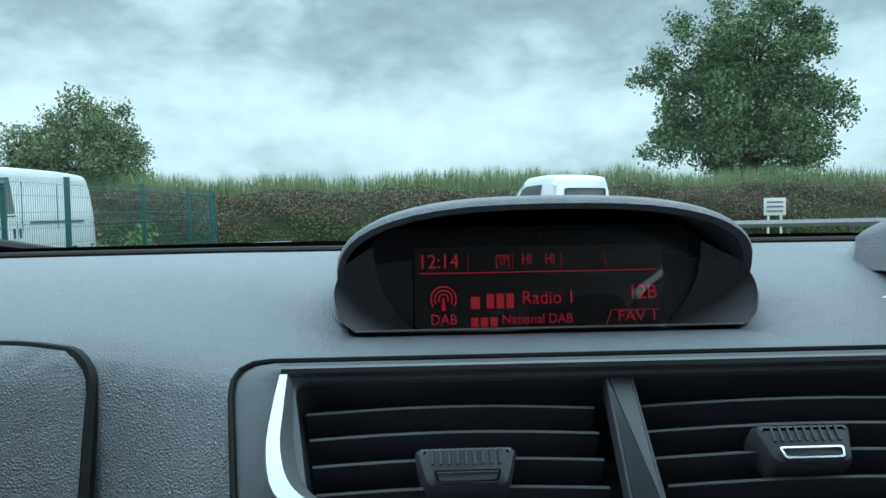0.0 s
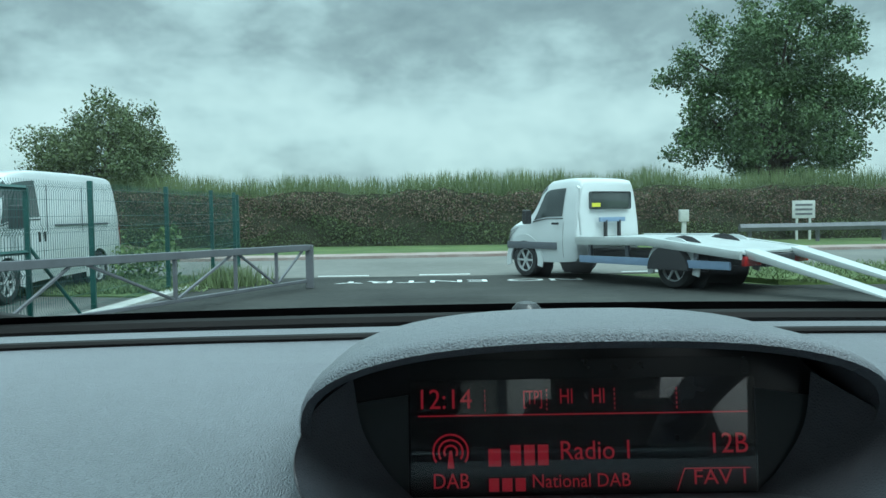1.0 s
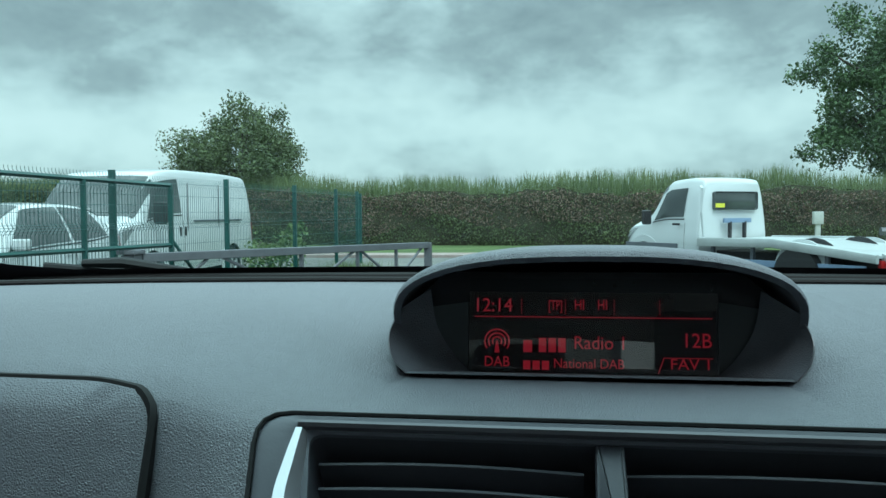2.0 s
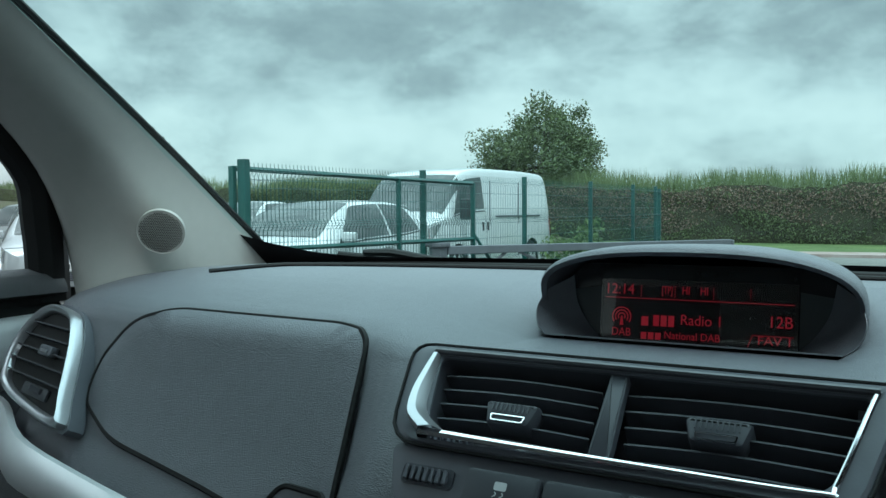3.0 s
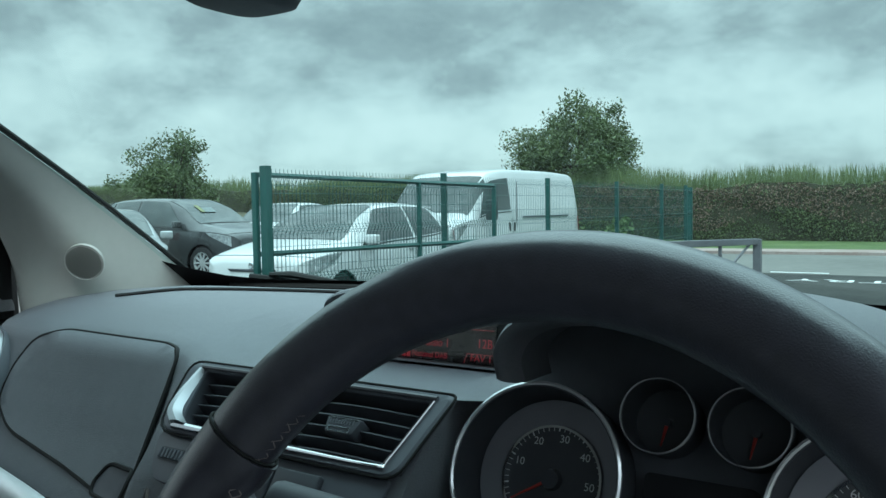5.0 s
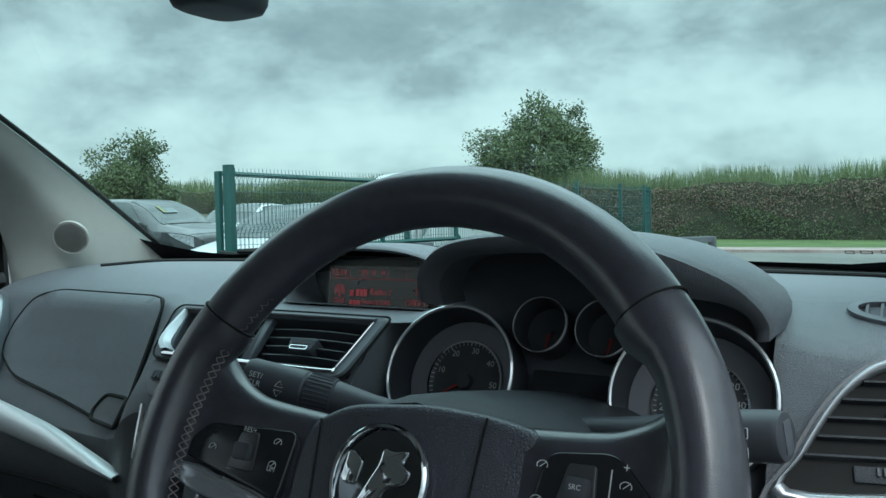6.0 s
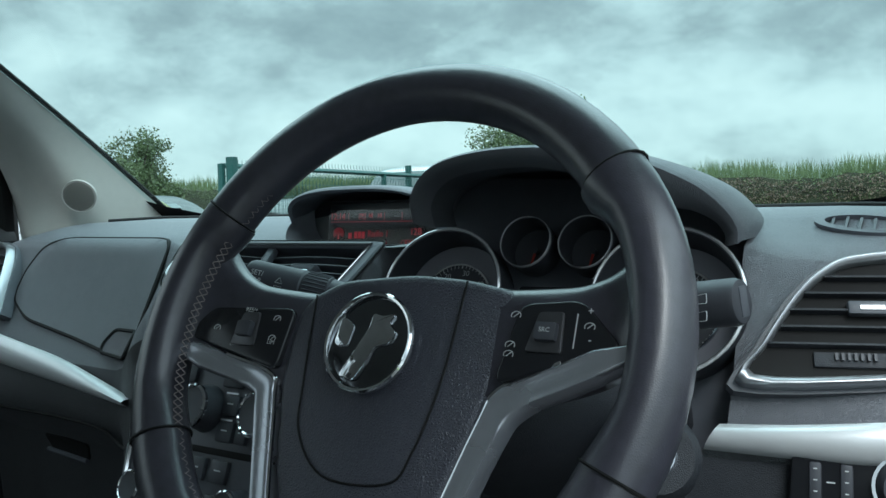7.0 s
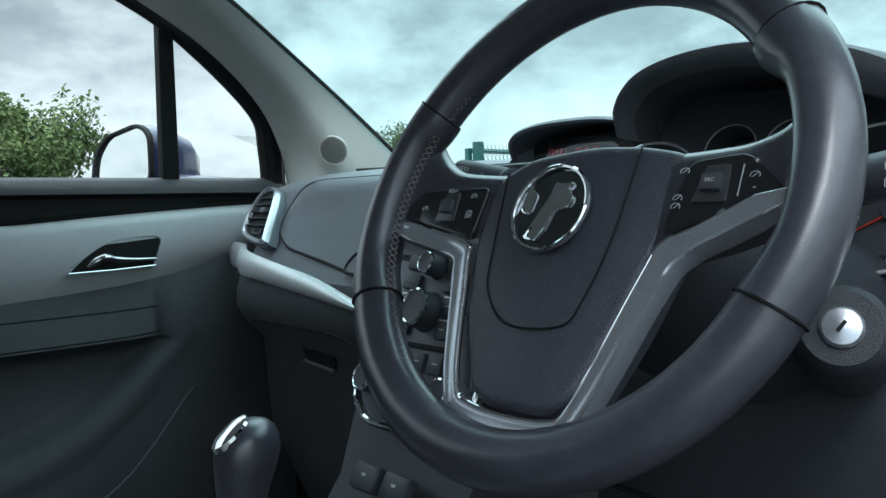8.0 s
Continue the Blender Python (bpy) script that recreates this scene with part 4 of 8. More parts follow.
        if big:
            part("silver_band", latheb([(r * 0.62, 0.003), (r * 0.93, 0.003), (r * 0.93, 0.006), (r * 0.64, 0.0045)], mm, 48), M_GAUGE2, g, "satin silver scale ring")
            part("inner_ring", latheb([(r * 0.60, 0.003), (r * 0.63, 0.003), (r * 0.63, 0.0065), (r * 0.60, 0.0065)], mm, 48), M_CHROME, g)
            words = ("10", "20", "30", "40", "50") if big == 1 else ("20", "40", "60", "80", "100", "120", "140")
            a0, a1 = (205, -25)
            for q, wd in enumerate(words):
                a = radians(a0 + (a1 - a0) * (q + (1 if big == 1 else 0.5)) / (len(words) + 0.5))
                px, py = r * 0.47 * math.cos(a), r * 0.47 * math.sin(a)
                writing("number", wd, 0.0075, mm @ Matrix.Translation((px, py - 0.0028, 0.0035)), M_ICON, g, "CENTER")
            for q in range(41):
                a = radians(225 - 270 * q / 40)
                part("tick", boxb(r * 0.585, 0, 0.0033, r * 0.035, 0.0004 if q % 5 else 0.0009, 0.0003, mm @ Matrix.Rotation(a, 4, "Z")), M_ICON, g)
        L = r * (0.55 if big else 0.7)
        a = radians(212 if big else 260)
        part("needle", prismb([(0, 0.0012), (L, 0.0003), (L, -0.0003), (0, -0.0012)], 0.0015, mm @ Matrix.Rotation(a, 4, "Z"), z0=0.005), M_NEEDLE, g, "red needle")
        part("needle_cap", latheb([(0.0, 0.003), (r * 0.13, 0.003), (r * 0.11, 0.008), (0.0, 0.008)], mm, 20), M_BLACK, g)
    return cluster


cluster_build()
cluster.location = (0.006, -0.013, 0.003)

# steering wheel --------------------------------------------------------------------------
TH = radians(26)
W_C = Vector((0.3105, -0.005, 1.1085))
M_WHEEL = axes(W_C, (1, 0, 0), (0, math.sin(TH), math.cos(TH)))


def steering_wheel():
    M_BADGE = mat("dark_chrome_badge", (0.20, 0.21, 0.225), 0.08, 1.0, var=0.05)
    M_SILVERMARK = mat("bright_badge_silver", (0.85, 0.87, 0.89), 0.07, 1.0, var=0.05)
    w = empty("steering_wheel", "black leather three-spoke steering wheel with silver trim and round badge", "steering wheel")
    R = 0.1585

    def rim_seg(a0, a1, fat, name, label="", t_thumb=0.0):
        bm = bmesh.new()
        rings = []
        n = max(8, int(abs(a1 - a0) / 4))
        for k in range(n + 1):
            t = k / n
            a = radians(a0 + (a1 - a0) * t)
            th = 0.0180 + fat * 0.002 * math.sin(math.pi * t) ** 0.6
            ring = []
            dt = abs(t - t_thumb)
            for j in range(16):
                b = 2 * math.pi * j / 16
                thumb = (fat * (0.005 * math.exp(-(dt / 0.10) ** 4) - 0.012 * min(1.0, 5 * (1 - dt)) * (1 - math.exp(-(dt / 0.14) ** 4)))) if fat and math.cos(b) < 0 else 0.0
                rr = R + (th + thumb) * math.cos(b)
                ring.append((rr * math.cos(a), rr * math.sin(a), 0.0165 * math.sin(b) * (1 + 0.15 * fat)))
            rings.append(ring)
        loft(bm, rings)
        bmesh.ops.transform(bm, matrix=M_WHEEL, verts=bm.verts[:])
        return part(name, bm, M_SMOOTH, w, label, smooth=50)

    rim_seg(37, 151, 0.0, "top_rim", "smooth black leather rim")
    rim_seg(-21, 36.4, 0.55, "grip", "worn leather grip", 1.0)
    rim_seg(151.6, 208, 0.55, "grip", "worn leather grip", 0.0)
    rim_seg(208.6, 338.4, 0.0, "bottom_rim")
    for a in (36.7, 151.3, 208.3, -21.3):
        bm = bmesh.new()
        ring = []
        ca, sa = math.cos(radians(a)), math.sin(radians(a))
        for j in range(20):
            b = 2 * math.pi * j / 20
            rr = R + 0.0188 * math.cos(b)
            ring.append(M_WHEEL @ Vector((rr * ca, rr * sa, 0.0172 * math.sin(b))))
        tube(bm, ring, 0.0008, 5, closed=True)
        part("seam", bm, M_RUBBER, w)
    # cross stitching on the inside of the rim
    for s0, s1 in ((140, 236), (300, 40 + 360)):
        n = int((s1 - s0) * 0.5)
        bm = bmesh.new()
        for k in range(n):
            a = radians(s0 + (s1 - s0) * k / n)
            a2 = radians(s0 + (s1 - s0) * (k + 0.9) / n)
            r1 = R - (0.0178 if s0 < 200 else 0.0125)
            for za, zb in ((0.0065, 0.0005), (0.0005, 0.0065)):
                p = M_WHEEL @ Vector(((r1 + (0.0016 if za > 0.005 else 0)) * math.cos(a), (r1 + (0.0016 if za > 0.005 else 0)) * math.sin(a), za))
                q = M_WHEEL @ Vector(((r1 + (0.0016 if zb > 0.005 else 0)) * math.cos(a2), (r1 + (0.0016 if zb > 0.005 else 0)) * math.sin(a2), zb))
                tube(bm, [p, q], 0.00035, 4)
        tagged(part("stitching", bm, M_THREAD, w, "grey zigzag stitching"), kind="stuff")
    # spokes: leather shoulders running from rim to hub
    def slab(pts, z0, depth, bev, material, name, label="", r=0.006, parent=None, crown=0.0):
        bend = (lambda co: Vector((co.x, co.y, co.z + crown * (1 - (co.x / 0.09) ** 2)))) if crown else None
        return part(name, prismb(round_outline(pts, r), depth, M_WHEEL, bev=bev, z0=z0, bend=bend, seg=3), material, parent or w, label, smooth=60)

    def dish(co):
        return Vector((co.x, co.y, co.z - 0.013 * min(1.0, max(0.0, (0.152 - abs(co.x)) / 0.06))))

    def spoke(sgn, top, low):
        """Leather running from the hub out into the rim, rising to meet it."""
        rings = []
        for k in range(25):
            x = 0.056 + 0.0965 * (k / 24) ** 0.8
            yu, yl = smooth(x, top), smooth(x, low)
            zt = smooth(x, [(0.05, -0.0070), (0.128, -0.0065), (0.141, -0.0035), (0.153, 0.007)])
            zb = smooth(x, [(0.056, -0.032), (0.125, -0.028), (0.153, -0.011)])
            h = yu - yl
            rings.append([M_WHEEL @ Vector((sgn * x, y, z)) for y, z in ((yu - 0.004, min(zb, zt - 0.016)), (yu, zt - 0.015), (yu - 0.0008, zt - 0.010), (yu - 0.0032, zt - 0.0055), (yu - 0.008, zt - 0.0015), (yu - 0.014, zt), (yl + h * 0.4, zt), (yl + 0.004, zt - 0.001), (yl, zt - 0.005), (yl, min(zb, zt - 0.006)))])
        bm = bmesh.new()
        loft(bm, rings)
        part("spoke", bm, M_SMOOTH, w, smooth=80)

    spoke(-1, [(0.056, 0.029), (0.105, 0.0335), (0.124, 0.040), (0.137, 0.050), (0.146, 0.062), (0.153, 0.074)], [(0.056, -0.034), (0.10, -0.026), (0.153, -0.018)])
    spoke(1, [(0.056, 0.036), (0.108, 0.0395), (0.125, 0.045), (0.137, 0.054), (0.146, 0.064), (0.153, 0.075)], [(0.056, -0.032), (0.10, -0.022), (0.153, -0.002)])
    # silver Y trim
    up = [(-0.152, -0.009), (-0.110, -0.017), (-0.072, -0.026), (-0.0645, -0.044), (-0.0445, -0.115), (-0.026, -0.130), (0.030, -0.130), (0.046, -0.115), (0.069, -0.042), (0.079, -0.020), (0.112, -0.005), (0.146, 0.009)]
    lo = [(-0.146, -0.026), (-0.112, -0.032), (-0.087, -0.038), (-0.079, -0.050), (-0.0555, -0.122), (-0.034, -0.144), (0.036, -0.145), (0.0565, -0.123), (0.0815, -0.051), (0.0925, -0.032), (0.118, -0.020), (0.146, -0.008)]
    ua, la = curve_pts([(*q, 0) for q in up], 66), curve_pts([(*q, 0) for q in lo], 66)
    rings = []
    for k, (q, r) in enumerate(zip(ua, la)):
        e = min(1.0, k / 3, (len(ua) - 1 - k) / 3)              # rounded tips
        rings.append([M_WHEEL @ dish(q.lerp(r, 0.5 + (f - 0.5) * (0.55 + 0.45 * e)) + Vector((0, 0, z * (0.4 + 0.6 * e) if z > 0 else z))) for f, z in ((0, -0.006), (0, 0.0035), (0.10, 0.0068), (0.20, 0.0072), (0.32, 0.0068), (0.5, 0.0066), (0.68, 0.0068), (0.80, 0.0072), (0.90, 0.0068), (1, 0.0035), (1, -0.006))])
    bm = bmesh.new()
    loft(bm, rings)
    trim = part("silver_trim", bm, M_SPOKE, w, "satin silver spoke trim", smooth=50)
    edge = [M_WHEEL @ dish(q.lerp(r, 0.04) + Vector((0, 0, 0.0052))) for q, r in zip(ua, la)][6:-6]
    part("chrome_edge", tubeb(edge, 0.0014, 6), M_CHROME, trim, "bright chrome inner edge")
    # hub and airbag cover
    hub = [(-0.066, 0.010), (-0.058, 0.024), (-0.036, 0.035), (0.016, 0.040), (0.050, 0.0385), (0.081, 0.033), (0.0775, -0.012), (0.064, -0.068), (0.047, -0.116), (0.032, -0.129), (-0.016, -0.129), (-0.030, -0.121), (-0.052, -0.078), (-0.066, -0.025)]
    slab(hub, -0.045, 0.036, 0.006, M_LEATHER, "airbag_cover", "black grained airbag cover", r=0.010, crown=0.006)
    pad = [(-0.052, 0.024), (-0.0445, -0.03), (-0.038, -0.058), (-0.014, -0.079), (0.027, -0.077), (0.038, -0.06), (0.0465, -0.02), (0.050, 0.036)]
    line = [M_WHEEL @ Vector((p.x, p.y, -0.0085 + 0.006 * (1 - (p.x / 0.09) ** 2) - 0.0006 + 0.0002)) for p in curve_pts([(*p, 0) for p in pad], 42)]
    part("cover_groove", tubeb(line, 0.0007, 5), M_RUBBER, w, "moulded groove")
    bd = part("badge", latheb([(0.0, 0.012), (0.0255, 0.012), (0.0262, 0.0135), (0.0200, 0.0143), (0.0130, 0.0151), (0.0060, 0.0156), (0.0, 0.0158)], M_WHEEL @ Matrix.Translation((-0.0035, -0.0035, -0.0155)) @ Matrix.Diagonal((1.07, 1.07, 1.0, 1.0)), 40), M_BADGE, w, "round chrome-ringed emblem")
    part("chrome_ring", latheb([(0.0246, 0.013), (0.0272, 0.0125), (0.0280, 0.0145), (0.0276, 0.0162), (0.0266, 0.0170), (0.0254, 0.0165), (0.0246, 0.0150)], M_WHEEL @ Matrix.Translation((-0.0035, -0.0035, -0.0155)) @ Matrix.Diagonal((1.07, 1.07, 1.0, 1.0)), 48), M_SILVERMARK, bd, "polished chrome ring")
    mb = M_WHEEL @ Matrix.Translation((-0.0035, -0.0035, -0.001)) @ Matrix.Diagonal((1.07, 1.07, 1.0, 1.0))
    part("emblem_shape", prismb(round_outline([(-0.013, -0.020), (-0.003, -0.022), (0.003, -0.012), (0.006, -0.003), (0.015, -0.001), (0.018, 0.006), (0.012, 0.010), (0.015, 0.016), (0.007, 0.014), (0.001, 0.016), (0.000, 0.007), (-0.004, -0.001), (-0.008, -0.010)], 0.003), 0.003, mb, bev=0.0012), M_SILVERMARK, bd, "abstract chrome emblem")
    part("emblem_shape", prismb(round_outline([(-0.021, -0.002), (-0.018, -0.004), (-0.012, -0.004), (-0.010, 0.008), (-0.016, 0.012), (-0.0195, 0.012)], 0.002), 0.0018, mb, bev=0.0008), M_SILVERMARK, bd)
    # control pads
    M_PADS = M_WHEEL @ Matrix.Translation((0, -0.006, -0.010))
    for sgn, out in ((-1, [(-0.152, -0.0015), (-0.133, 0.0185), (-0.064, 0.0205), (-0.0675, -0.0185)]), (1, [(0.0850, 0.030), (0.1185, 0.0335), (0.1425, 0.0095), (0.0770, -0.0135)])):
        pd = part("control_pad", prismb(round_outline(out, 0.007), 0.005, M_PADS, bev=0.0015, z0=0.002, seg=3), M_PIANO, w, "gloss black control pad with white symbols", smooth=60)
        cx = sum(p[0] for p in out) / 4 + (0.006 if sgn < 0 else -0.003)
        cy = sum(p[1] for p in out) / 4
        part("rocker_plate", prismb(round_outline([(cx - 0.006, cy + 0.011), (cx + 0.0075, cy + 0.0115), (cx + 0.009, cy - 0.0105), (cx - 0.011, cy - 0.0105)], 0.002), 0.002, M_PADS, bev=0.0008, z0=0.0065), M_WEDGE, pd)
        part("rocker", boxb(cx, cy, 0.0095, 0.012, 0.010, 0.006, M_PADS, bev=0.002), M_BLACK, pd)
        mk = M_PADS @ Matrix.Translation((0, 0, 0.0073))
        if sgn < 0:
            mr = M_PADS @ Matrix.Rotation(radians(-2), 4, "Z")
            writing("print", "RES/+", 0.0042, mr @ Matrix.Translation((cx, cy + 0.0068, 0.0088)), M_ICON, pd, "CENTER")
            writing("print", "SET/-", 0.0042, mr @ Matrix.Translation((cx - 0.006, cy - 0.0155, 0.0078)), M_ICON, pd, "CENTER")
            writing("print", "LIM", 0.004, mr @ Matrix.Translation((cx + 0.022, cy - 0.0115, 0.0075)), M_ICON, pd, "CENTER")
            spots = [(cx + 0.022, cy + 0.008), (cx + 0.022, cy - 0.0045), (cx - 0.026, cy - 0.0005)]
        else:
            writing("print", "SRC", 0.0034, M_PADS @ Matrix.Translation((cx, cy - 0.0015, 0.0128)), M_ICON, pd, "CENTER")
            writing("print", "+", 0.006, M_PADS @ Matrix.Translation((cx + 0.021, cy + 0.0095, 0.0075)), M_ICON, pd, "CENTER")
            writing("print", "-", 0.006, M_PADS @ Matrix.Translation((cx + 0.0225, cy - 0.005, 0.0075)), M_ICON, pd, "CENTER")
            part("divider_line", boxb(cx + 0.0145, cy + 0.002, 0.0075, 0.0005, 0.018, 0.0004, M_PADS), M_ICON, pd)
            spots = [(cx + 0.0215, cy + 0.0045), (cx - 0.019, cy + 0.0085), (cx - 0.0195, cy - 0.0075), (cx - 0.0195, cy - 0.0125)]
        for px, py in spots:
            pts = [mk @ Vector((px + 0.0027 * math.cos(a), py + 0.0021 * math.sin(a), 0.0002)) for a in (radians(-30 + 240 * q / 10) for q in range(11))]
            part("symbol_arc", tubeb(pts, 0.00022, 5), M_ICON, pd)
            part("symbol_stroke", tubeb([mk @ Vector((px - 0.0012, py - 0.001, 0.0002)), mk @ Vector((px + 0.002, py + 0.0018, 0.0002))], 0.0002, 5), M_ICON, pd)
    part("airbag_print", boxb(0.010, -0.112, -0.0045, 0.016, 0.0035, 0.0006, M_WHEEL), M_SMOOTH, w)
    return w


steering_wheel()
column = empty("steering_column", "black plastic steering column shroud with key lock", "steering column")
column.location = (0.009, -0.009, 0.004)
bm = bmesh.new()
loft(bm, [[(0.302 + a * sx, y, z + b * sz) for a, b in circle(1, 20)] for y, z, sx, sz in ((0.035, 1.085, 0.055, 0.05), (0.07, 1.07, 0.085, 0.062), (0.14, 1.045, 0.105, 0.075), (0.21, 1.02, 0.115, 0.085), (0.27, 1.0, 0.12, 0.09))])
part("shroud", bm, M_KNEE, column)
M_LOCK = axes((0.433, 0.100, 1.0275), (0.94, 0.34, 0), (0.0, 0.35, 0.94))
part("lock_housing", latheb([(0.0, -0.10), (0.029, -0.10), (0.0285, -0.02), (0.0265, -0.005), (0.022, 0.0), (0.0, 0.0)], M_LOCK, 32), M_KNEE, column)
lk = part("key_barrel", latheb([(0.0, 0.0), (0.0118, 0.0), (0.0122, 0.002), (0.0105, 0.0045), (0.0, 0.0058)], M_LOCK, 32), M_SPOKE, column, "brushed metal key barrel")
part("key_slot", boxb(0, 0, 0.0058, 0.0022, 0.0075, 0.001, M_LOCK @ Matrix.Rotation(radians(-35), 4, "Z")), M_RUBBER, lk)


def stalk(name, p0, p1, label, c0, c1):
    s = empty(name, label, "control stalk")
    s.location = (0.009, -0.009, 0.004)
    a, b = Vector(p0), Vector(p1)
    part("arm", tubeb([a, a.lerp(b, 0.3), a.lerp(b, c0)], [0.0085, 0.0095, 0.0125], 20), M_BLACK, s)
    part("collar", tubeb([a.lerp(b, c0), a.lerp(b, c0 + 0.01), a.lerp(b, c1 - 0.01), a.lerp(b, c1)], [0.0120, 0.0134, 0.0140, 0.0132], 24), M_BLACK, s, "ribbed turning collar")
    n = 30
    d = (b - a).normalized()
    u = d.cross(Vector((0, 0, 1))).normalized()
    v = u.cross(d)
    for k in range(n):
        q = 2 * math.pi * k / n
        o = u * math.cos(q) + v * math.sin(q)
        part("rib", tubeb([a.lerp(b, c0 + 0.015) + o * 0.0135, a.lerp(b, c1 - 0.015) + o * 0.0140], 0.0006, 4), M_BLACK, s)
    tip = part("end_cap", tubeb([a.lerp(b, c1), a.lerp(b, c1 + 0.01), b - d * 0.004, b - d * 0.001, b], [0.0132, 0.0142, 0.0138, 0.0126, 0.0105], 28), M_BLACK, s)
    return s, a, b, d, u, v, tip


s, a, b, d, u, v, tip = stalk("indicator_stalk", (0.262, 0.112, 1.100), (0.143, 0.070, 1.128), "black indicator stalk with white symbols behind the wheel", 0.50, 0.66)
ms = axes(a.lerp(b, 0.90) + Vector((0.0054, -0.0129, 0.0039)), -d, (0, 0.3, 1))
writing("print", "SET/", 0.0052, ms @ Matrix.Translation((-0.006, 0.0005, 0.0005)), M_ICON, tip)
for q in (1, -1):
    part("arrow_print", tubeb([ms @ Vector((0.016 + e, q * (0.0012 + g) - 0.002, 0.0002)) for e, g in ((-0.0028, 0.0), (0.0028, 0.0), (0.0, 0.0040), (-0.0028, 0.0))], 0.0002, 4), M_ICON, tip)
writing("print", "CLR", 0.0052, ms @ Matrix.Translation((-0.006, -0.0048, 0.0005)), M_ICON, tip)
s, a, b, d, u, v, tip = stalk("wiper_stalk", (0.36, 0.140, 1.100), (0.480, 0.112, 1.119), "black wiper stalk with white symbols behind the wheel", 0.55, 0.66)
part("tip_button", boxb(0, 0, 0.001, 0.010, 0.018, 0.004, axes(b, u, v), bev=0.0018), M_DARK, tip, "two-way rocker button")
ms = axes(a.lerp(b, 0.82) + Vector((0, -0.0148, 0.003)), d, (0, 0.3, 1))
for k in (0, 1):
    o = round_outline([(-0.004, 0.004 - k * 0.010), (0.004, 0.005 - k * 0.010), (0.004, -0.001 - k * 0.010), (-0.004, -0.001 - k * 0.010)], 0.001)
    bm = bmesh.new()
    ring_prism(bm, o, [(p[0] * 0.88, p[1] * 0.90 + 0.0002 - k * 0.0010) for p in o], 0.0003, ms)
    part("print", bm, M_ICON, tip)

# centre console -----------------------------------------------------------------------------
console = empty("centre_console", "black centre console with rotary knobs, buttons and chrome edging", "console")
M_CON = axes((XC + 0.002, 0.172, 1.045), (1, 0, 0), (0, 0.38, 0.925)) @ Matrix.Diagonal((0.925, 1.0, 1.0, 1.0))


def console_build():
    o = round_outline([(-0.118, 0.014), (0.118, 0.014), (0.092, -0.150), (0.060, -0.172), (-0.060, -0.172), (-0.092, -0.150)], [0.006, 0.006, 0.02, 0.02, 0.02, 0.02])
    part("panel", prismb(o, 0.012, M_CON, bev=0.003, z0=-0.010), M_DARK, console)
    for sgn in (-1, 1):
        pts = [M_CON @ Vector((sgn * p[0], p[1], 0.003)) for p in ((0.120, 0.016), (0.110, -0.05), (0.0945, -0.146), (0.082, -0.163), (0.058, -0.1745), (0.0, -0.176))]
        part("chrome_edge", tubeb(curve_pts(pts, 30), 0.0034, 8), M_CHROME, console, "bright chrome edging")
    for x, y, r in ((-0.008, -0.004, 0.0125), (-0.008, -0.052, 0.0205), (0.075, -0.052, 0.0205), (-0.064, -0.132, 0.0155), (0.064, -0.132, 0.0155)):
        mm = M_CON @ Matrix.Translation((x, y, 0.002))
        k = part("knob", latheb([(0.0, 0.0), (r * 1.08, 0.0), (r * 1.0, 0.006), (r * 0.95, 0.020), (r * 0.86, 0.022), (0.0, 0.0215)], mm, 28), M_BLACK, console)
        part("chrome_cap_ring", latheb([(r * 0.80, 0.0205), (r * 0.98, 0.0195), (r * 0.97, 0.0225), (r * 0.86, 0.0238), (r * 0.80, 0.0225)], mm, 28), M_CHROME, k, "chrome cap ring")
    grid = [(-0.045, 0.0, 0.03, 0.018), (0.022, 0.0, 0.028, 0.018), (0.055, 0.0, 0.028, 0.018), (-0.045, -0.022, 0.03, 0.018), (0.022, -0.022, 0.028, 0.018), (0.055, -0.022, 0.028, 0.018),
            (0.026, -0.046, 0.022, 0.020), (0.026, -0.070, 0.022, 0.020), (0.048, -0.046, 0.016, 0.020), (0.048, -0.070, 0.016, 0.020), (-0.044, -0.046, 0.03, 0.020), (-0.044, -0.070, 0.03, 0.020),
            (-0.03, -0.105, 0.024, 0.022), (0.0, -0.105, 0.024, 0.022), (0.03, -0.105, 0.024, 0.022), (-0.03, -0.135, 0.024, 0.022), (0.0, -0.135, 0.024, 0.022), (0.03, -0.135, 0.024, 0.022)]
    for x, y, sx, sy in grid:
        b = part("button", boxb(x, y, 0.004, sx - 0.0015, sy - 0.0015, 0.006, M_CON, bev=0.0022), M_BLACK, console)
        part("button_print", boxb(x, y + 0.001, 0.0072, sx * 0.35, 0.0012, 0.0003, M_CON), M_DARK if y > -0.04 else M_ICON, b)
        if -0.08 < y < -0.04:
            part("chrome_bar", boxb(x, y + 0.0105, 0.0068, sx * 0.7, 0.0014, 0.0012, M_CON), M_SATIN, b)
    part("slot", boxb(0, -0.0885, 0.002, 0.16, 0.006, 0.004, M_CON, bev=0.001), M_RUBBER, console)
    bm = bmesh.new()                                            # body down to the tunnel
    loft(bm, [[(XC + s * wx, y, z) for s, y in ((-1, y0 + 0.2), (-1, y0), (1, y0), (1, y0 + 0.2))] for wx, y0, z in ((0.105, 0.125, 0.885), (0.095, 0.095, 0.82), (0.10, 0.02, 0.72), (0.11, -0.05, 0.66), (0.11, -0.06, 0.42))], caps=True)
    part("tunnel_front", bm, M_BLACK, console, smooth=30)
    m2 = axes((XC, 0.085, 0.835), (1, 0, 0), (0, 0.5, 0.86))
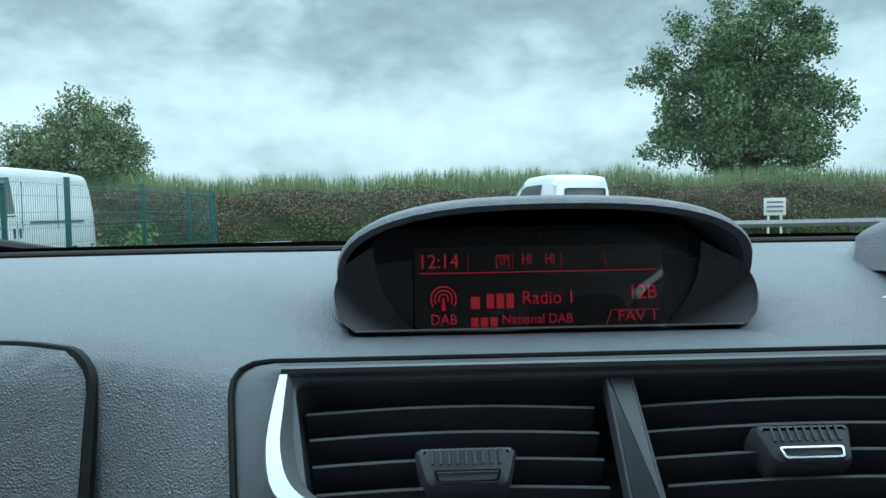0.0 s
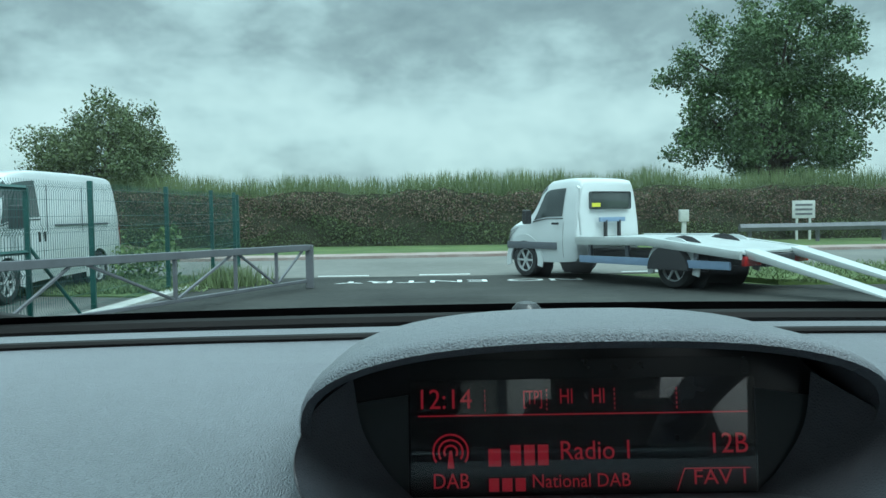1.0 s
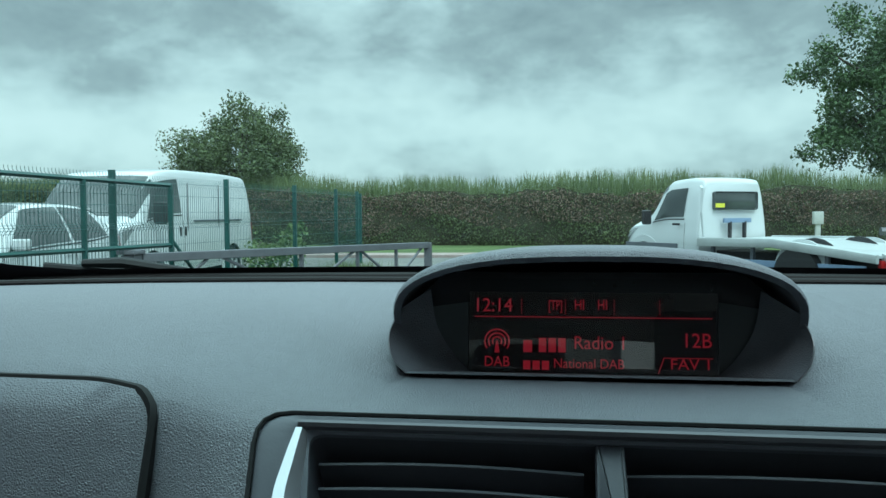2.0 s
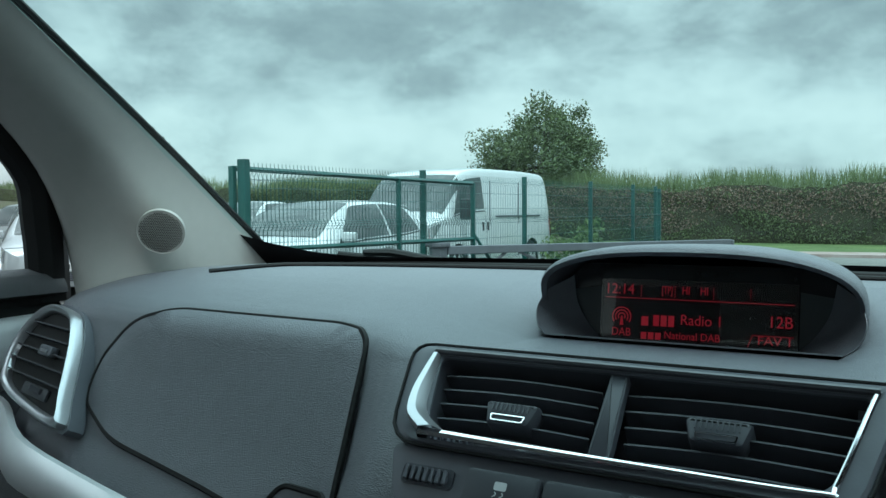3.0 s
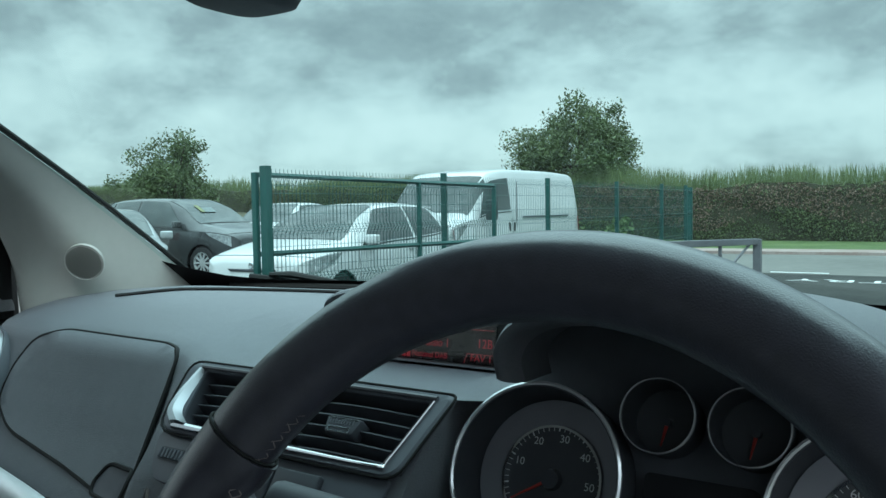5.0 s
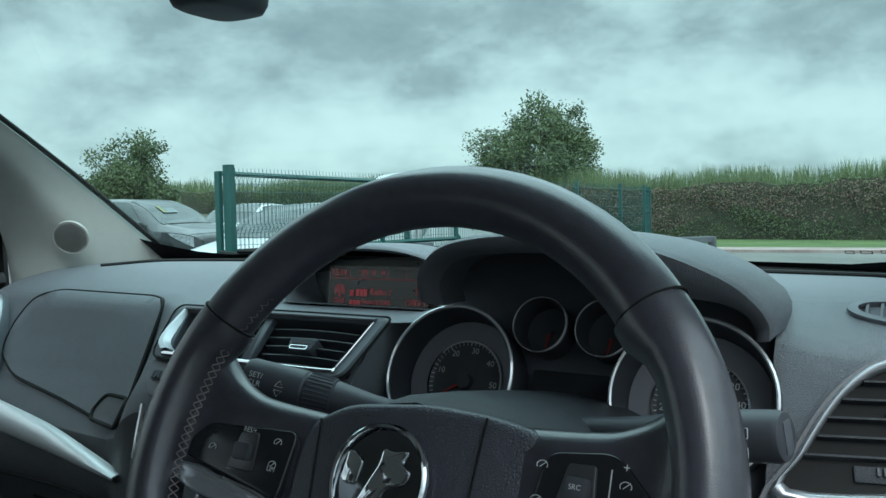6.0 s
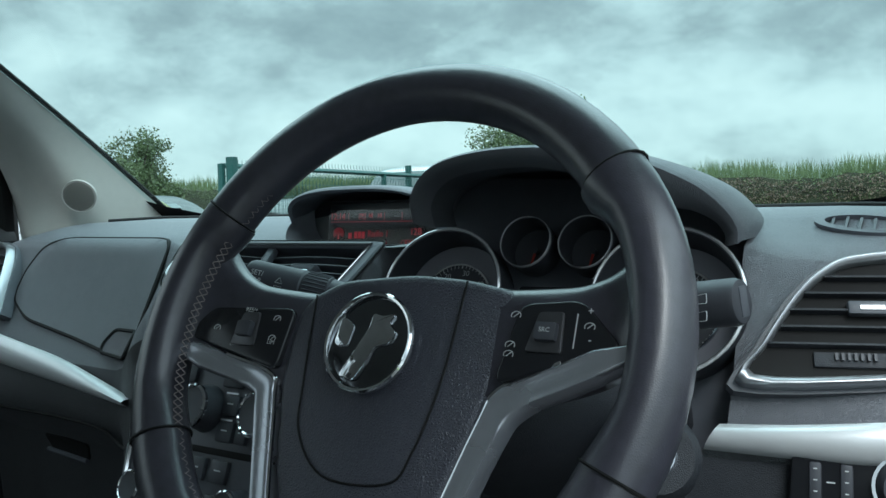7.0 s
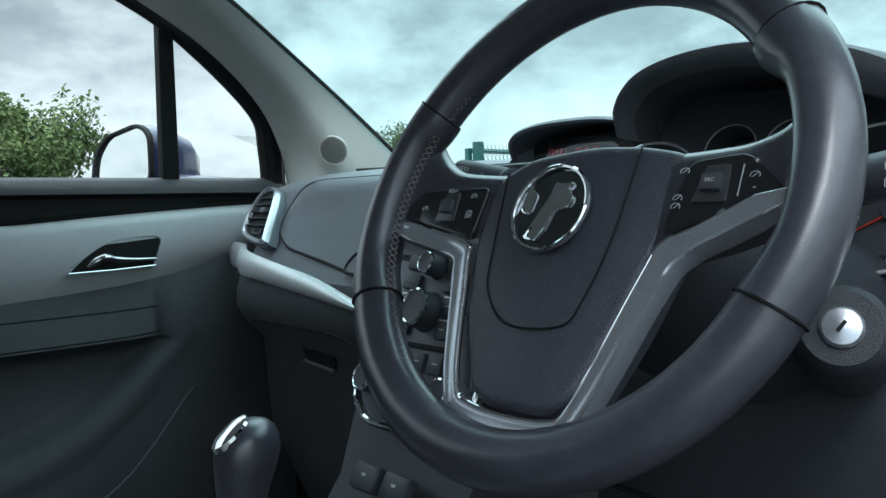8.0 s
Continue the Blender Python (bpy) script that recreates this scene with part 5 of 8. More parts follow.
    for x in (-0.026, 0.022):
        b = part("lower_button", boxb(x, -0.002, 0.004, 0.04, 0.028, 0.012, m2, bev=0.005), M_BLACK, console)
        part("button_print", boxb(x, 0.0, 0.0104, 0.006, 0.003, 0.0004, m2), M_ICON, b)
    bm = bmesh.new()
    loft(bm, [[(XC + s * 0.11, y, z) for s, z in ((-1, 0.30), (-1, z1), (1, z1), (1, 0.30))] for y, z1 in ((0.02, 0.70), (-0.10, 0.655), (-0.3, 0.62), (-0.75, 0.60))])
    part("tunnel", bm, M_DARK, console, smooth=30)


console_build()
gear = empty("gear_lever", "leather gear lever with chrome-capped knob", "gear lever")
GP = Vector((-0.02, -0.055, 0.86))
bm = bmesh.new()
loft(bm, [[(GP.x + a * r, GP.y + b * r * 1.1 + s, z) for a, b in circle(1, 20)] for r, s, z in ((0.050, 0.0, 0.640), (0.035, 0.0, 0.70), (0.018, 0.0, 0.76), (0.014, 0.0, 0.80))])
part("gaiter", bm, M_LEATHER, gear)
bm = bmesh.new()
loft(bm, [[(GP.x + a * r, GP.y + b * r * 1.15 + s, z) for a, b in circle(1, 24)] for r, s, z in ((0.0145, 0.0, 0.795), (0.016, 0.0, 0.82), (0.021, 0.002, 0.855), (0.0255, 0.006, 0.880), (0.0265, 0.008, 0.892), (0.0245, 0.010, 0.904), (0.0195, 0.012, 0.9125), (0.012, 0.0135, 0.918), (0.004, 0.014, 0.9205))])
part("knob", bm, M_SMOOTH, gear)
M_CAP = axes((GP.x - 0.003, GP.y - 0.006, 0.909), (0.9, 0.0, 0.1), (0.0, 0.75, 0.55))
part("chrome_cap", latheb([(0.0, 0.006), (0.010, 0.0055), (0.015, 0.003), (0.0165, -0.002), (0.013, -0.004)], M_CAP @ Matrix.Diagonal((1, 1.35, 1, 1)), 28), M_CHROME, gear, "polished chrome cap")

# ---------------------------------------------------------------- glass, pillars, doors, roof


def screen_point(u, f):
    """u across (-1..1), f up the windscreen (0..1)."""
    xb, xt = 0.625 * u, 0.495 * u
    yb = 0.775 - 0.115 * abs(u) ** 2.0
    yt = 0.06 - 0.07 * abs(u) ** 2
    x = xb + (xt - xb) * f
    return Vector((x + 0.006, yb + (yt - yb) * f + 0.03 * math.sin(math.pi * f), 1.150 + 0.400 * f + 0.012 * math.sin(math.pi * f)))


US = [-1.04 + 2.08 * k / 24 for k in range(25)]
windscreen = empty("windscreen", "raked green-tinted laminated windscreen with black border", "windscreen", "structure")
bm = bmesh.new()
loft(bm, [[screen_point(u, f) for u in US] for f in (0, 0.1, 0.2, 0.3, 0.4, 0.5, 0.6, 0.7, 0.8, 0.9, 1.0)], closed=False)
pane = part("pane", bm, M_SCREENGLASS, windscreen, smooth=80)
pane.visible_shadow = False
bm = bmesh.new()
loft(bm, [[screen_point(u, f * (1 + 1.2 * max(0.0, (abs(u) - 0.75) / 0.25) ** 2)) - Vector((0, 0.003, 0.002)) for u in US] for f in (0.0, 0.03, 0.058)], closed=False)
part("lower_border", bm, M_FRIT, windscreen, "black printed border", smooth=80)
bm = bmesh.new()
loft(bm, [[screen_point(u, f) - Vector((0, 0.003, 0.002)) for u in US] for f in (0.93, 1.0)], closed=False)
part("upper_border", bm, M_FRIT, windscreen, smooth=80)
for sgn in (-1, 1):
    bm = bmesh.new()
    loft(bm, [[screen_point(sgn * u, f / 10) - Vector((0, 0.003, 0.002)) for f in range(11)] for u in (1.035, 1.06)], closed=False)
    part("side_border", bm, M_FRIT, windscreen, smooth=80)

for u, f, w in ((0.785, 0.095, 0.010), (0.812, 0.096, 0.013), (0.842, 0.098, 0.009)):
    c = screen_point(u, f) - Vector((0, 0.004, 0.003))
    mk = axes(c, screen_point(u + 0.02, f) - screen_point(u, f), screen_point(u, f + 0.05) - screen_point(u, f))
    o = round_outline([(-w / 2, -0.003), (w / 2, -0.003), (w / 2, 0.003), (-w / 2, 0.003)], 0.0012)
    bm = bmesh.new()
    ring_prism(bm, o, [(p[0] * 0.8, p[1] * 0.7) for p in o], 0.0003, mk)
    part("etched_mark", bm, M_FRIT, windscreen, "small black printed approval mark")

# wiper resting at the foot of the glass, outside
wiper = empty("windscreen_wiper", "black wiper arm and blade resting at the foot of the windscreen", "wiper")
wp = [screen_point(-0.86 + 0.06 * k, 0.030 - 0.010 * k) + Vector((0, 0.022, 0.010)) for k in range(8)]
part("blade", tubeb(wp, 0.006, 8), M_RUBBER, wiper)
wa = screen_point(-0.74, 0.040) + Vector((0, 0.025, 0.010))
wb = screen_point(-0.80, 0.040) + Vector((0, 0.025, 0.010))
part("arm", tubeb([wb, wa, screen_point(-0.64, 0.020) + Vector((0, 0.03, 0.006)), screen_point(-0.3, -0.06) + Vector((0, 0.04, -0.02))], [0.007, 0.010, 0.008, 0.011], 8, flat=0.6), M_RUBBER, wiper)


def a_pillar(sgn):
    p = empty("pillar_trim", "warm grey grained plastic pillar trim with a small tweeter grille", "pillar trim", group="windscreen pillars")
    e1 = [Vector((-0.612, 0.665, 1.160)), Vector((-0.600, 0.57, 1.225)), Vector((-0.585, 0.457, 1.300)), Vector((-0.560, 0.325, 1.378)), Vector((-0.533, 0.197, 1.448)), Vector((-0.495, 0.0, 1.54))]
    em = [Vector((-0.603, 0.500, 1.150)), Vector((-0.598, 0.450, 1.215)), Vector((-0.598, 0.375, 1.300)), Vector((-0.585, 0.270, 1.375)), Vector((-0.565, 0.15, 1.445)), Vector((-0.53, -0.04, 1.525))]
    en = [Vector((-0.660, 0.405, 1.142)), Vector((-0.680, 0.395, 1.215)), Vector((-0.682, 0.350, 1.300)), Vector((-0.668, 0.260, 1.378)), Vector((-0.645, 0.14, 1.445)), Vector((-0.61, -0.05, 1.520))]
    e2 = [Vector((-0.700, 0.412, 1.135)), Vector((-0.724, 0.412, 1.215)), Vector((-0.726, 0.372, 1.300)), Vector((-0.712, 0.275, 1.385)), Vector((-0.69, 0.15, 1.45)), Vector((-0.65, -0.05, 1.525))]
    rows = []
    for a, b, c, d in zip(*(curve_pts(e, 25) for e in (e1, em, en, e2))):
        r = curve_pts([a, a.lerp(b, 0.5) + Vector((0.004, -0.006, 0)), b, b.lerp(c, 0.5) + Vector((0.008, -0.006, 0)), c, d], 20)
        rows.append([Vector((-sgn * q.x, q.y, q.z)) for q in r])
    bm = bmesh.new()
    loft(bm, rows, closed=False)
    part("cover", bm, M_PILLAR, p, smooth=70)
    # tweeter
    if sgn < 0:
        c = Vector((-0.5835, 0.4395, 1.2125))
        m = axes(c, (0.80, 0.60, 0.02), (0.10, -0.35, 0.93))
    else:
        c = Vector((0.5865, 0.438, 1.2105))
        m = axes(c, (0.80, -0.60, 0.02), (-0.10, -0.35, 0.93))
    m = m @ Matrix.Translation((0, 0, 0.0028)) @ Matrix.Diagonal((0.9, 0.9, 1, 1))
    t = part("tweeter_rim", latheb([(0.0286, -0.006), (0.0298, -0.006), (0.0297, -0.0008), (0.0293, -0.0003), (0.0287, -0.0008)], m, 40), M_PILLAR, p)
    part("tweeter_grille", latheb([(0.0, -0.0002), (0.020, -0.0004), (0.0288, -0.0010), (0.0288, -0.004), (0.0, -0.005)], m, 40), M_PILLAR, t)
    bm = bmesh.new()
    for k in range(-12, 13):
        for q in range(-14, 15):
            x, y = (q + 0.5 * (k % 2)) * 0.00225, k * 0.00215
            if math.hypot(x, y) < 0.0265:
                bm.faces.new([bm.verts.new(m @ Vector((x + 0.00092 * math.cos(a), y + 0.00092 * math.sin(a), 0.0004))) for a in (math.pi * (2 * s + 1) / 6 for s in range(6))])
    tagged(part("holes", bm, M_RUBBER, t, "fine round perforations"), kind="stuff")
    # dark rubber edge by the glass
    part("glass_edge", tubeb([Vector((-sgn * q.x, q.y + 0.004, q.z + 0.003)) for q in curve_pts(e1, 25)], 0.004, 6), M_RUBBER, p)
    return p


a_pillar(-1)
a_pillar(1)


def door(sgn):
    name = "passenger_door" if sgn < 0 else "driver_door"
    d = empty(name, ("closed" if sgn < 0 else "wide open") + " front car door with silver-grey upper trim and dark lower trim", "car door")
    if sgn > 0:                                             # the driver's door, out of view, stands open to let side light in
        h = Matrix.Translation((0.78, 0.44, 0))
        d.matrix_world = h @ Matrix.Rotation(radians(66), 4, "Z") @ h.inverted()

    def X(x):
        return -sgn * x if sgn > 0 else x

    ys = [-1.15, -0.9, -0.6, -0.45, -0.3, -0.2, -0.12, -0.05, 0.0, 0.05, 0.10, 0.15, 0.19, 0.22, 0.25, 0.28, 0.31, 0.34, 0.37, 0.41]

    def trim_top(y):
        return smooth(y, [(-1.1, 1.075), (-0.4, 1.083), (-0.07, 1.094), (0.10, 1.106), (0.33, 1.118), (0.42, 1.12)])

    def trim_foot(y):
        return smooth(y, [(-1.1, 0.955), (-0.3, 0.964), (-0.07, 0.974), (0.09, 0.986), (0.18, 0.999), (0.26, 1.018), (0.33, 1.035), (0.42, 1.05)])

    def sheet(profile, material, nm, label="", sm=40):
        bm = bmesh.new()
        loft(bm, [[(X(x), y, z) for x, z in profile(y)] for y in ys], closed=False)
        return part(nm, bm, material, d, label, smooth=sm)

    def ledge(y):
        return [(-0.80, 1.158), (-0.765, 1.168), (-0.742, 1.169), (-0.724, 1.163), (-0.714, 1.150), (-0.712, 1.141)]

    def gap(y):
        t = trim_top(y)
        return [(-0.712, 1.141), (-0.728, 1.134), (-0.730, t + 0.008), (-0.718, t)]

    def upper(y):
        t, b = trim_top(y), trim_foot(y)
        return [(-0.718, t), (-0.707, t - 0.001), (-0.702, t - 0.005)] + [(-0.702 + 0.006 * math.sin(math.pi * k) - 0.022 * k ** 3, t - 0.005 + (b - t + 0.005) * k) for k in (0.12, 0.3, 0.5, 0.7, 0.85, 0.95, 1.0)]

    sheet(ledge, M_LOWER, "window_ledge", "dark grey padded window ledge", 60)
    sheet(gap, M_RUBBER, "ledge_gap")
    sheet(upper, M_DOORGREY, "upper_trim", "silver-grey moulded trim", 60)
    # moulded lower card: padded armrest, deep pull recess, sweeping ridge, map pocket
    zs = [0.38, 0.5, 0.6, 0.65] + [0.67 + 0.0085 * k for k in range(28)]

    def ridge_z(y):
        return smooth(y, [(-1.1, 0.60), (-0.4, 0.66), (-0.09, 0.72), (0.02, 0.76), (0.10, 0.815), (0.17, 0.885), (0.21, 0.93), (0.25, 0.96)])

    def card(y, z):
        x = -0.722 + 0.010 * smooth(z, [(0.6, 1.0), (0.9, 0.0)])
        r = ridge_z(y)
        k = smooth(z - r, [(-0.05, 0.0), (-0.006, 1.0), (0.010, 1.0), (0.030, 0.0)])
        x += 0.022 * k                                              # ridge
        x += 0.020 * smooth(r - z, [(0.0, 0.0), (0.05, 1.0)])     # pocket front
        inside = smooth(z - r, [(0.01, 0.0), (0.04, 1.0)]) * smooth(z, [(0.875, 1.0), (0.895, 0.0)])
        x -= 0.030 * inside                                       # pull recess
        a = smooth(y, [(-0.02, 1.0), (0.08, 0.90), (0.135, 0.62), (0.175, 0.2), (0.20, 0.0)])
        pad = smooth(z, [(0.892, 0.0), (0.901, 0.55), (0.912, 0.90), (0.926, 1.0), (0.942, 0.95), (0.952, 0.72), (0.960, 0.25), (0.970, 0.0)])
        return x + 0.072 * a * pad

    yc = [-1.15, -0.9, -0.65, -0.5, -0.4, -0.3] + [-0.22 + 0.0155 * k for k in range(41)]
    bm = bmesh.new()
    rows = []
    for y in yc:
        top = trim_foot(y) + 0.002
        row = [(X(card(y, z)), y, z) for z in zs if z < top - 0.006]
        row = row + [(X(-0.724), y, top)] * (len(zs) + 1 - len(row))
        rows.append(row)
    loft(bm, rows, closed=False)
    bmesh.ops.remove_doubles(bm, verts=bm.verts[:], dist=0.0004)
    part("lower_trim", bm, M_LOWER, d, "dark moulded door card", smooth=60)
    for nm, line in (("armrest_seam", [(y, 0.9075) for y in (-0.9, -0.5, -0.2, -0.05, 0.06, 0.11, 0.145)]), ("armrest_seam", [(y, 0.951) for y in (-0.9, -0.5, -0.2, -0.05, 0.06, 0.11, 0.145)])):
        part(nm, tubeb(curve_pts([(X(card(y, z) + 0.0006), y, z) for y, z in line], 36), 0.0016, 6), M_RUBBER, d)
    part("pocket_seam", tubeb(curve_pts([(X(card(y, z) + 0.0006), y, z) for y, z in ((0.205, 0.80), (0.184, 0.779), (0.12, 0.705), (0.058, 0.653), (-0.05, 0.60))], 20), 0.0022, 6), M_DARK, d)
    # inner handle in its dished recess
    m = axes((X(-0.7000), 0.098, 1.038), (0, 1, 0) if sgn < 0 else (0, -1, 0), (0, 0, 1))
    q = 1 if sgn < 0 else -1
    o = round_outline([(u * q, v) for u, v in ((-0.096, -0.025), (0.050, -0.021), (0.058, 0.005), (0.066, 0.027), (0.052, 0.034), (0.004, 0.031), (-0.034, 0.023), (-0.072, -0.002))], [0.006, 0.006, 0.02, 0.008, 0.008, 0.02, 0.02, 0.02])
    c = Vector((-0.010 * q, 0.004))
    i = [c + (Vector((p[0], p[1])) - c) * 0.93 for p in o]
    bm = bmesh.new()
    ring_prism(bm, o, i, 0.004, m)
    h = part("handle_bezel", bm, M_SATIN, d, "satin silver handle surround")
    part("handle_dish", prismb(i, 0.0015, m, z0=0.0005), M_RUBBER, h, "black dished recess")
    pts = [m @ Vector((u * q, v, w)) for u, v, w in ((-0.090, -0.0225, 0.0045), (-0.02, -0.0215, 0.0050), (0.049, -0.0185, 0.0045))]
    part("chrome_line", tubeb(pts, 0.0018, 8), M_CHROME, h, "chrome lower edge")
    pts = [m @ Vector((u * q, v, w)) for u, v, w in ((-0.060, -0.014, 0.004), (-0.050, -0.006, 0.010), (-0.036, 0.000, 0.014), (-0.02, -0.003, 0.013), (0.01, -0.006, 0.012), (0.048, -0.007, 0.009))]
    rad = [0.005, 0.0085, 0.0085, 0.0062, 0.0046, 0.0040]
    cp = curve_pts(pts, 25)
    part("pull_lever", tubeb(cp, [straight(k / (len(cp) - 1) * 5, list(enumerate(rad))) for k in range(len(cp))], 12, flat=0.85), M_CHROME, h, "chrome pull lever")
    # window frame: quarter-light bar, front edge, top rail
    part("divider_bar", prismb([(0.182, 1.140), (0.213, 1.140), (0.213, 1.45), (0.186, 1.45)] , 0.02, axes((X(-0.752), 0, 0), (0, 1, 0), (0, 0, 1)), bev=0.003), M_RUBBER, d, "black upright window bar")
    e = [(-0.742, 0.405, 1.13), (-0.742, 0.400, 1.22), (-0.740, 0.378, 1.30), (-0.730, 0.245, 1.415), (-0.712, 0.13, 1.475), (-0.69, -0.05, 1.535), (-0.675, -0.4, 1.565), (-0.68, -0.9, 1.55)]
    part("frame_edge", tubeb([(X(p.x), p.y, p.z) for p in curve_pts(e, 40)], 0.024, 10, up=(1, 0, 0)), M_RUBBER, d, "black window frame")
    bm = bmesh.new()
    loft(bm, [[(X(-0.764), y, 1.13), (X(-0.760), y, 1.25), (X(-0.738), y, z1 - 0.05), (X(-0.715), y, z1)] for y, z1 in ((0.42, 1.26), (0.33, 1.38), (0.2, 1.45), (-0.05, 1.545), (-0.4, 1.57), (-0.98, 1.56))], closed=False)
    g = part("window_pane", bm, M_SIDEGLASS, d, smooth=80)
    g.visible_shadow = False
    bm = bmesh.new()
    loft(bm, [[(X(-0.80), y, 1.15), (X(-0.86), y, 0.95), (X(-0.87), y, 0.7), (X(-0.83), y, 0.35)] for y in (-1.2, -0.3, 0.42)], closed=False)
    part("outer_skin", bm, M_BLUE, d, "dark blue painted skin")
    return d


door(-1)
door(1)

# exterior mirror on the passenger side, dark blue
dm = empty("door_mirror", "dark blue painted door mirror on the passenger door", "door mirror")
MC = Vector((-0.990, 0.215, 1.215))
m = axes(MC, (0.93, 0.26, 0.0), (0, 0.05, 1))
o = round_outline([(-0.105, -0.045), (-0.098, 0.010), (-0.060, 0.052), (0.045, 0.072), (0.085, 0.050), (0.090, -0.050), (0.0, -0.066), (-0.08, -0.062)], 0.022)
bm = bmesh.new()
rings = [[(p[0] * s + sx, p[1] * s + sy, z) for p in o] for s, sx, sy, z in ((1.0, 0, 0, 0.0), (1.02, 0, 0, -0.02), (0.97, 0.003, 0, -0.06), (0.82, 0.012, -0.004, -0.10), (0.55, 0.02, -0.01, -0.128), (0.2, 0.025, -0.015, -0.138))]
loft(bm, rings)
bmesh.ops.transform(bm, matrix=m, verts=bm.verts[:])
part("shell", bm, M_BLUE, dm, smooth=60)
bm = bmesh.new()
ring_prism(bm, o, [(p[0] * 0.90, p[1] * 0.88) for p in o], 0.010, m)
part("rim", bm, M_RUBBER, dm)
part("mirror_glass", prismb([(p[0] * 0.9, p[1] * 0.88) for p in o], 0.002, m, z0=0.001), M_MIRROR, dm, "reflecting mirror glass")
part("arm", tubeb([MC + Vector((0.06, 0.05, -0.045)), (-0.80, 0.36, 1.15), (-0.77, 0.38, 1.14)], [0.03, 0.035, 0.04], 12, flat=0.6), M_BLUE, dm)

# roof lining, back and floor of the cabin
roof = empty("roof_lining", "pale grey cloth roof lining", "ceiling", "structure")
bm = bmesh.new()
loft(bm, [[(x * w, y, z + 0.03 * (1 - (x / 0.7) ** 2)) for x in (-0.7, -0.5, -0.25, 0, 0.25, 0.5, 0.7)] for y, z, w in ((0.09, 1.528, 0.78), (-0.05, 1.55, 0.92), (-0.5, 1.575, 1.0), (-1.2, 1.575, 1.0), (-2.0, 1.53, 0.95), (-2.3, 1.46, 0.9))], closed=False)
part("lining", bm, M_HEAD, roof, smooth=60)
M_PRIVACY = glass("dark_privacy_glass", (0.84, 0.86, 0.85), 0.8)
rear = empty("wall_rear", "rear end of the cabin with a window above the boot trim", "wall", "structure")
part("tailgate_trim", boxb(0, -2.42, 0.75, 1.46, 0.06, 0.80, bev=0.02), M_DARK, rear)
for sx in (-1, 1):
    part("rear_pillar", prismb([(-2.42, 1.1), (-2.30, 1.1), (-1.95, 1.56), (-2.15, 1.56)], 0.06, axes((sx * 0.70 - 0.03, 0, 0), (0, 1, 0), (0, 0, 1))), M_PILLAR, rear)
    part("rear_side", boxb(sx * 0.74, -1.78, 0.75, 0.05, 1.25, 0.80, bev=0.01), M_DARK, rear)
    part("middle_pillar", prismb([(-1.22, 1.12), (-1.10, 1.12), (-1.02, 1.56), (-1.12, 1.56)], 0.05, axes((sx * 0.71 - 0.025, 0, 0), (0, 1, 0), (0, 0, 1))), M_PILLAR, rear)
g = part("rear_window", boxb(0, -2.32, 1.33, 1.36, 0.006, 0.42, Matrix.Identity(4)), M_PRIVACY, rear)
g.visible_shadow = False
cf = empty("floor", "dark carpeted car floor", "floor", "structure")
part("carpet", boxb(0, -0.85, 0.315, 1.50, 3.1, 0.03), M_CARPET, cf)
for sx in (-1, 1):
    part("footwell_side", boxb(sx * 0.745, 0.535, 0.66, 0.05, 0.30, 0.92, bev=0.01), M_CARPET, cf)
part("bulkhead", boxb(0, 0.62, 0.62, 1.50, 0.04, 0.62), M_CARPET, cf)


def seat(x, y, name="front_seat"):
    s = empty(name, "grey woven cloth car seat with dark side bolsters", "car seat", group="car seats")
    bm = bmesh.new()
    rings = []
    for t in range(9):
        v = t / 8
        yy = y - 0.26 + 0.52 * v
        rings.append([(x + u * 0.25, yy, 0.665 + 0.045 * v + 0.035 * abs(u) ** 3 - 0.05 * (v > 0.9)) for u in (-1, -0.8, -0.4, 0, 0.4, 0.8, 1)] + [(x + 0.25, yy, 0.50), (x - 0.25, yy, 0.50)])
    loft(bm, rings)
    part("seat", bm, M_SEAT, s, smooth=60)
    bm = bmesh.new()
    rings = []
    for t in range(9):
        v = t / 8
        zz = 0.66 + 0.58 * v
        yy = y - 0.30 - 0.20 * v
        w = 0.25 - 0.05 * v ** 3
        rings.append([(x + u * w, yy + 0.045 * abs(u) ** 3, zz) for u in (-1, -0.8, -0.4, 0, 0.4, 0.8, 1)] + [(x + w, yy - 0.11, zz), (x - w, yy - 0.11, zz)])
    loft(bm, rings)
    part("backrest", bm, M_SEAT, s, smooth=60)
    part("headrest", boxb(x, y - 0.56, 1.345, 0.25, 0.10, 0.17, bev=0.04, seg=4), M_SEAT, s, smooth=60)
    for k in (-0.06, 0.06):
        part("headrest_post", tubeb([(x + k, y - 0.545, 1.20), (x + k, y - 0.555, 1.30)], 0.006, 8), M_CHROME, s)
    part("base", boxb(x, y - 0.02, 0.42, 0.40, 0.40, 0.18, bev=0.02), M_BLACK, s)
    return s


seat(-0.36, -0.42)
seat(0.36, -0.66)
bench = empty("rear_bench", "grey cloth rear bench seat", "car seat", group="car seats")
part("cushion", boxb(0, -1.40, 0.60, 1.30, 0.50, 0.20, bev=0.05, seg=3), M_SEAT, bench)
part("backrest", boxb(0, -1.74, 0.92, 1.30, 0.16, 0.60, Matrix.Identity(4), bev=0.05, seg=3), M_SEAT, bench)
# added off-centre block that keeps the left of the rear-view mirror dark
part("headrest", boxb(-0.14, -1.76, 1.31, 0.30, 0.10, 0.18, bev=0.04, seg=3), M_SEAT, bench)
for k in (-0.42, 0.42):
    part("headrest", boxb(k, -1.76, 1.30, 0.26, 0.10, 0.14, bev=0.04, seg=3), M_SEAT, bench)

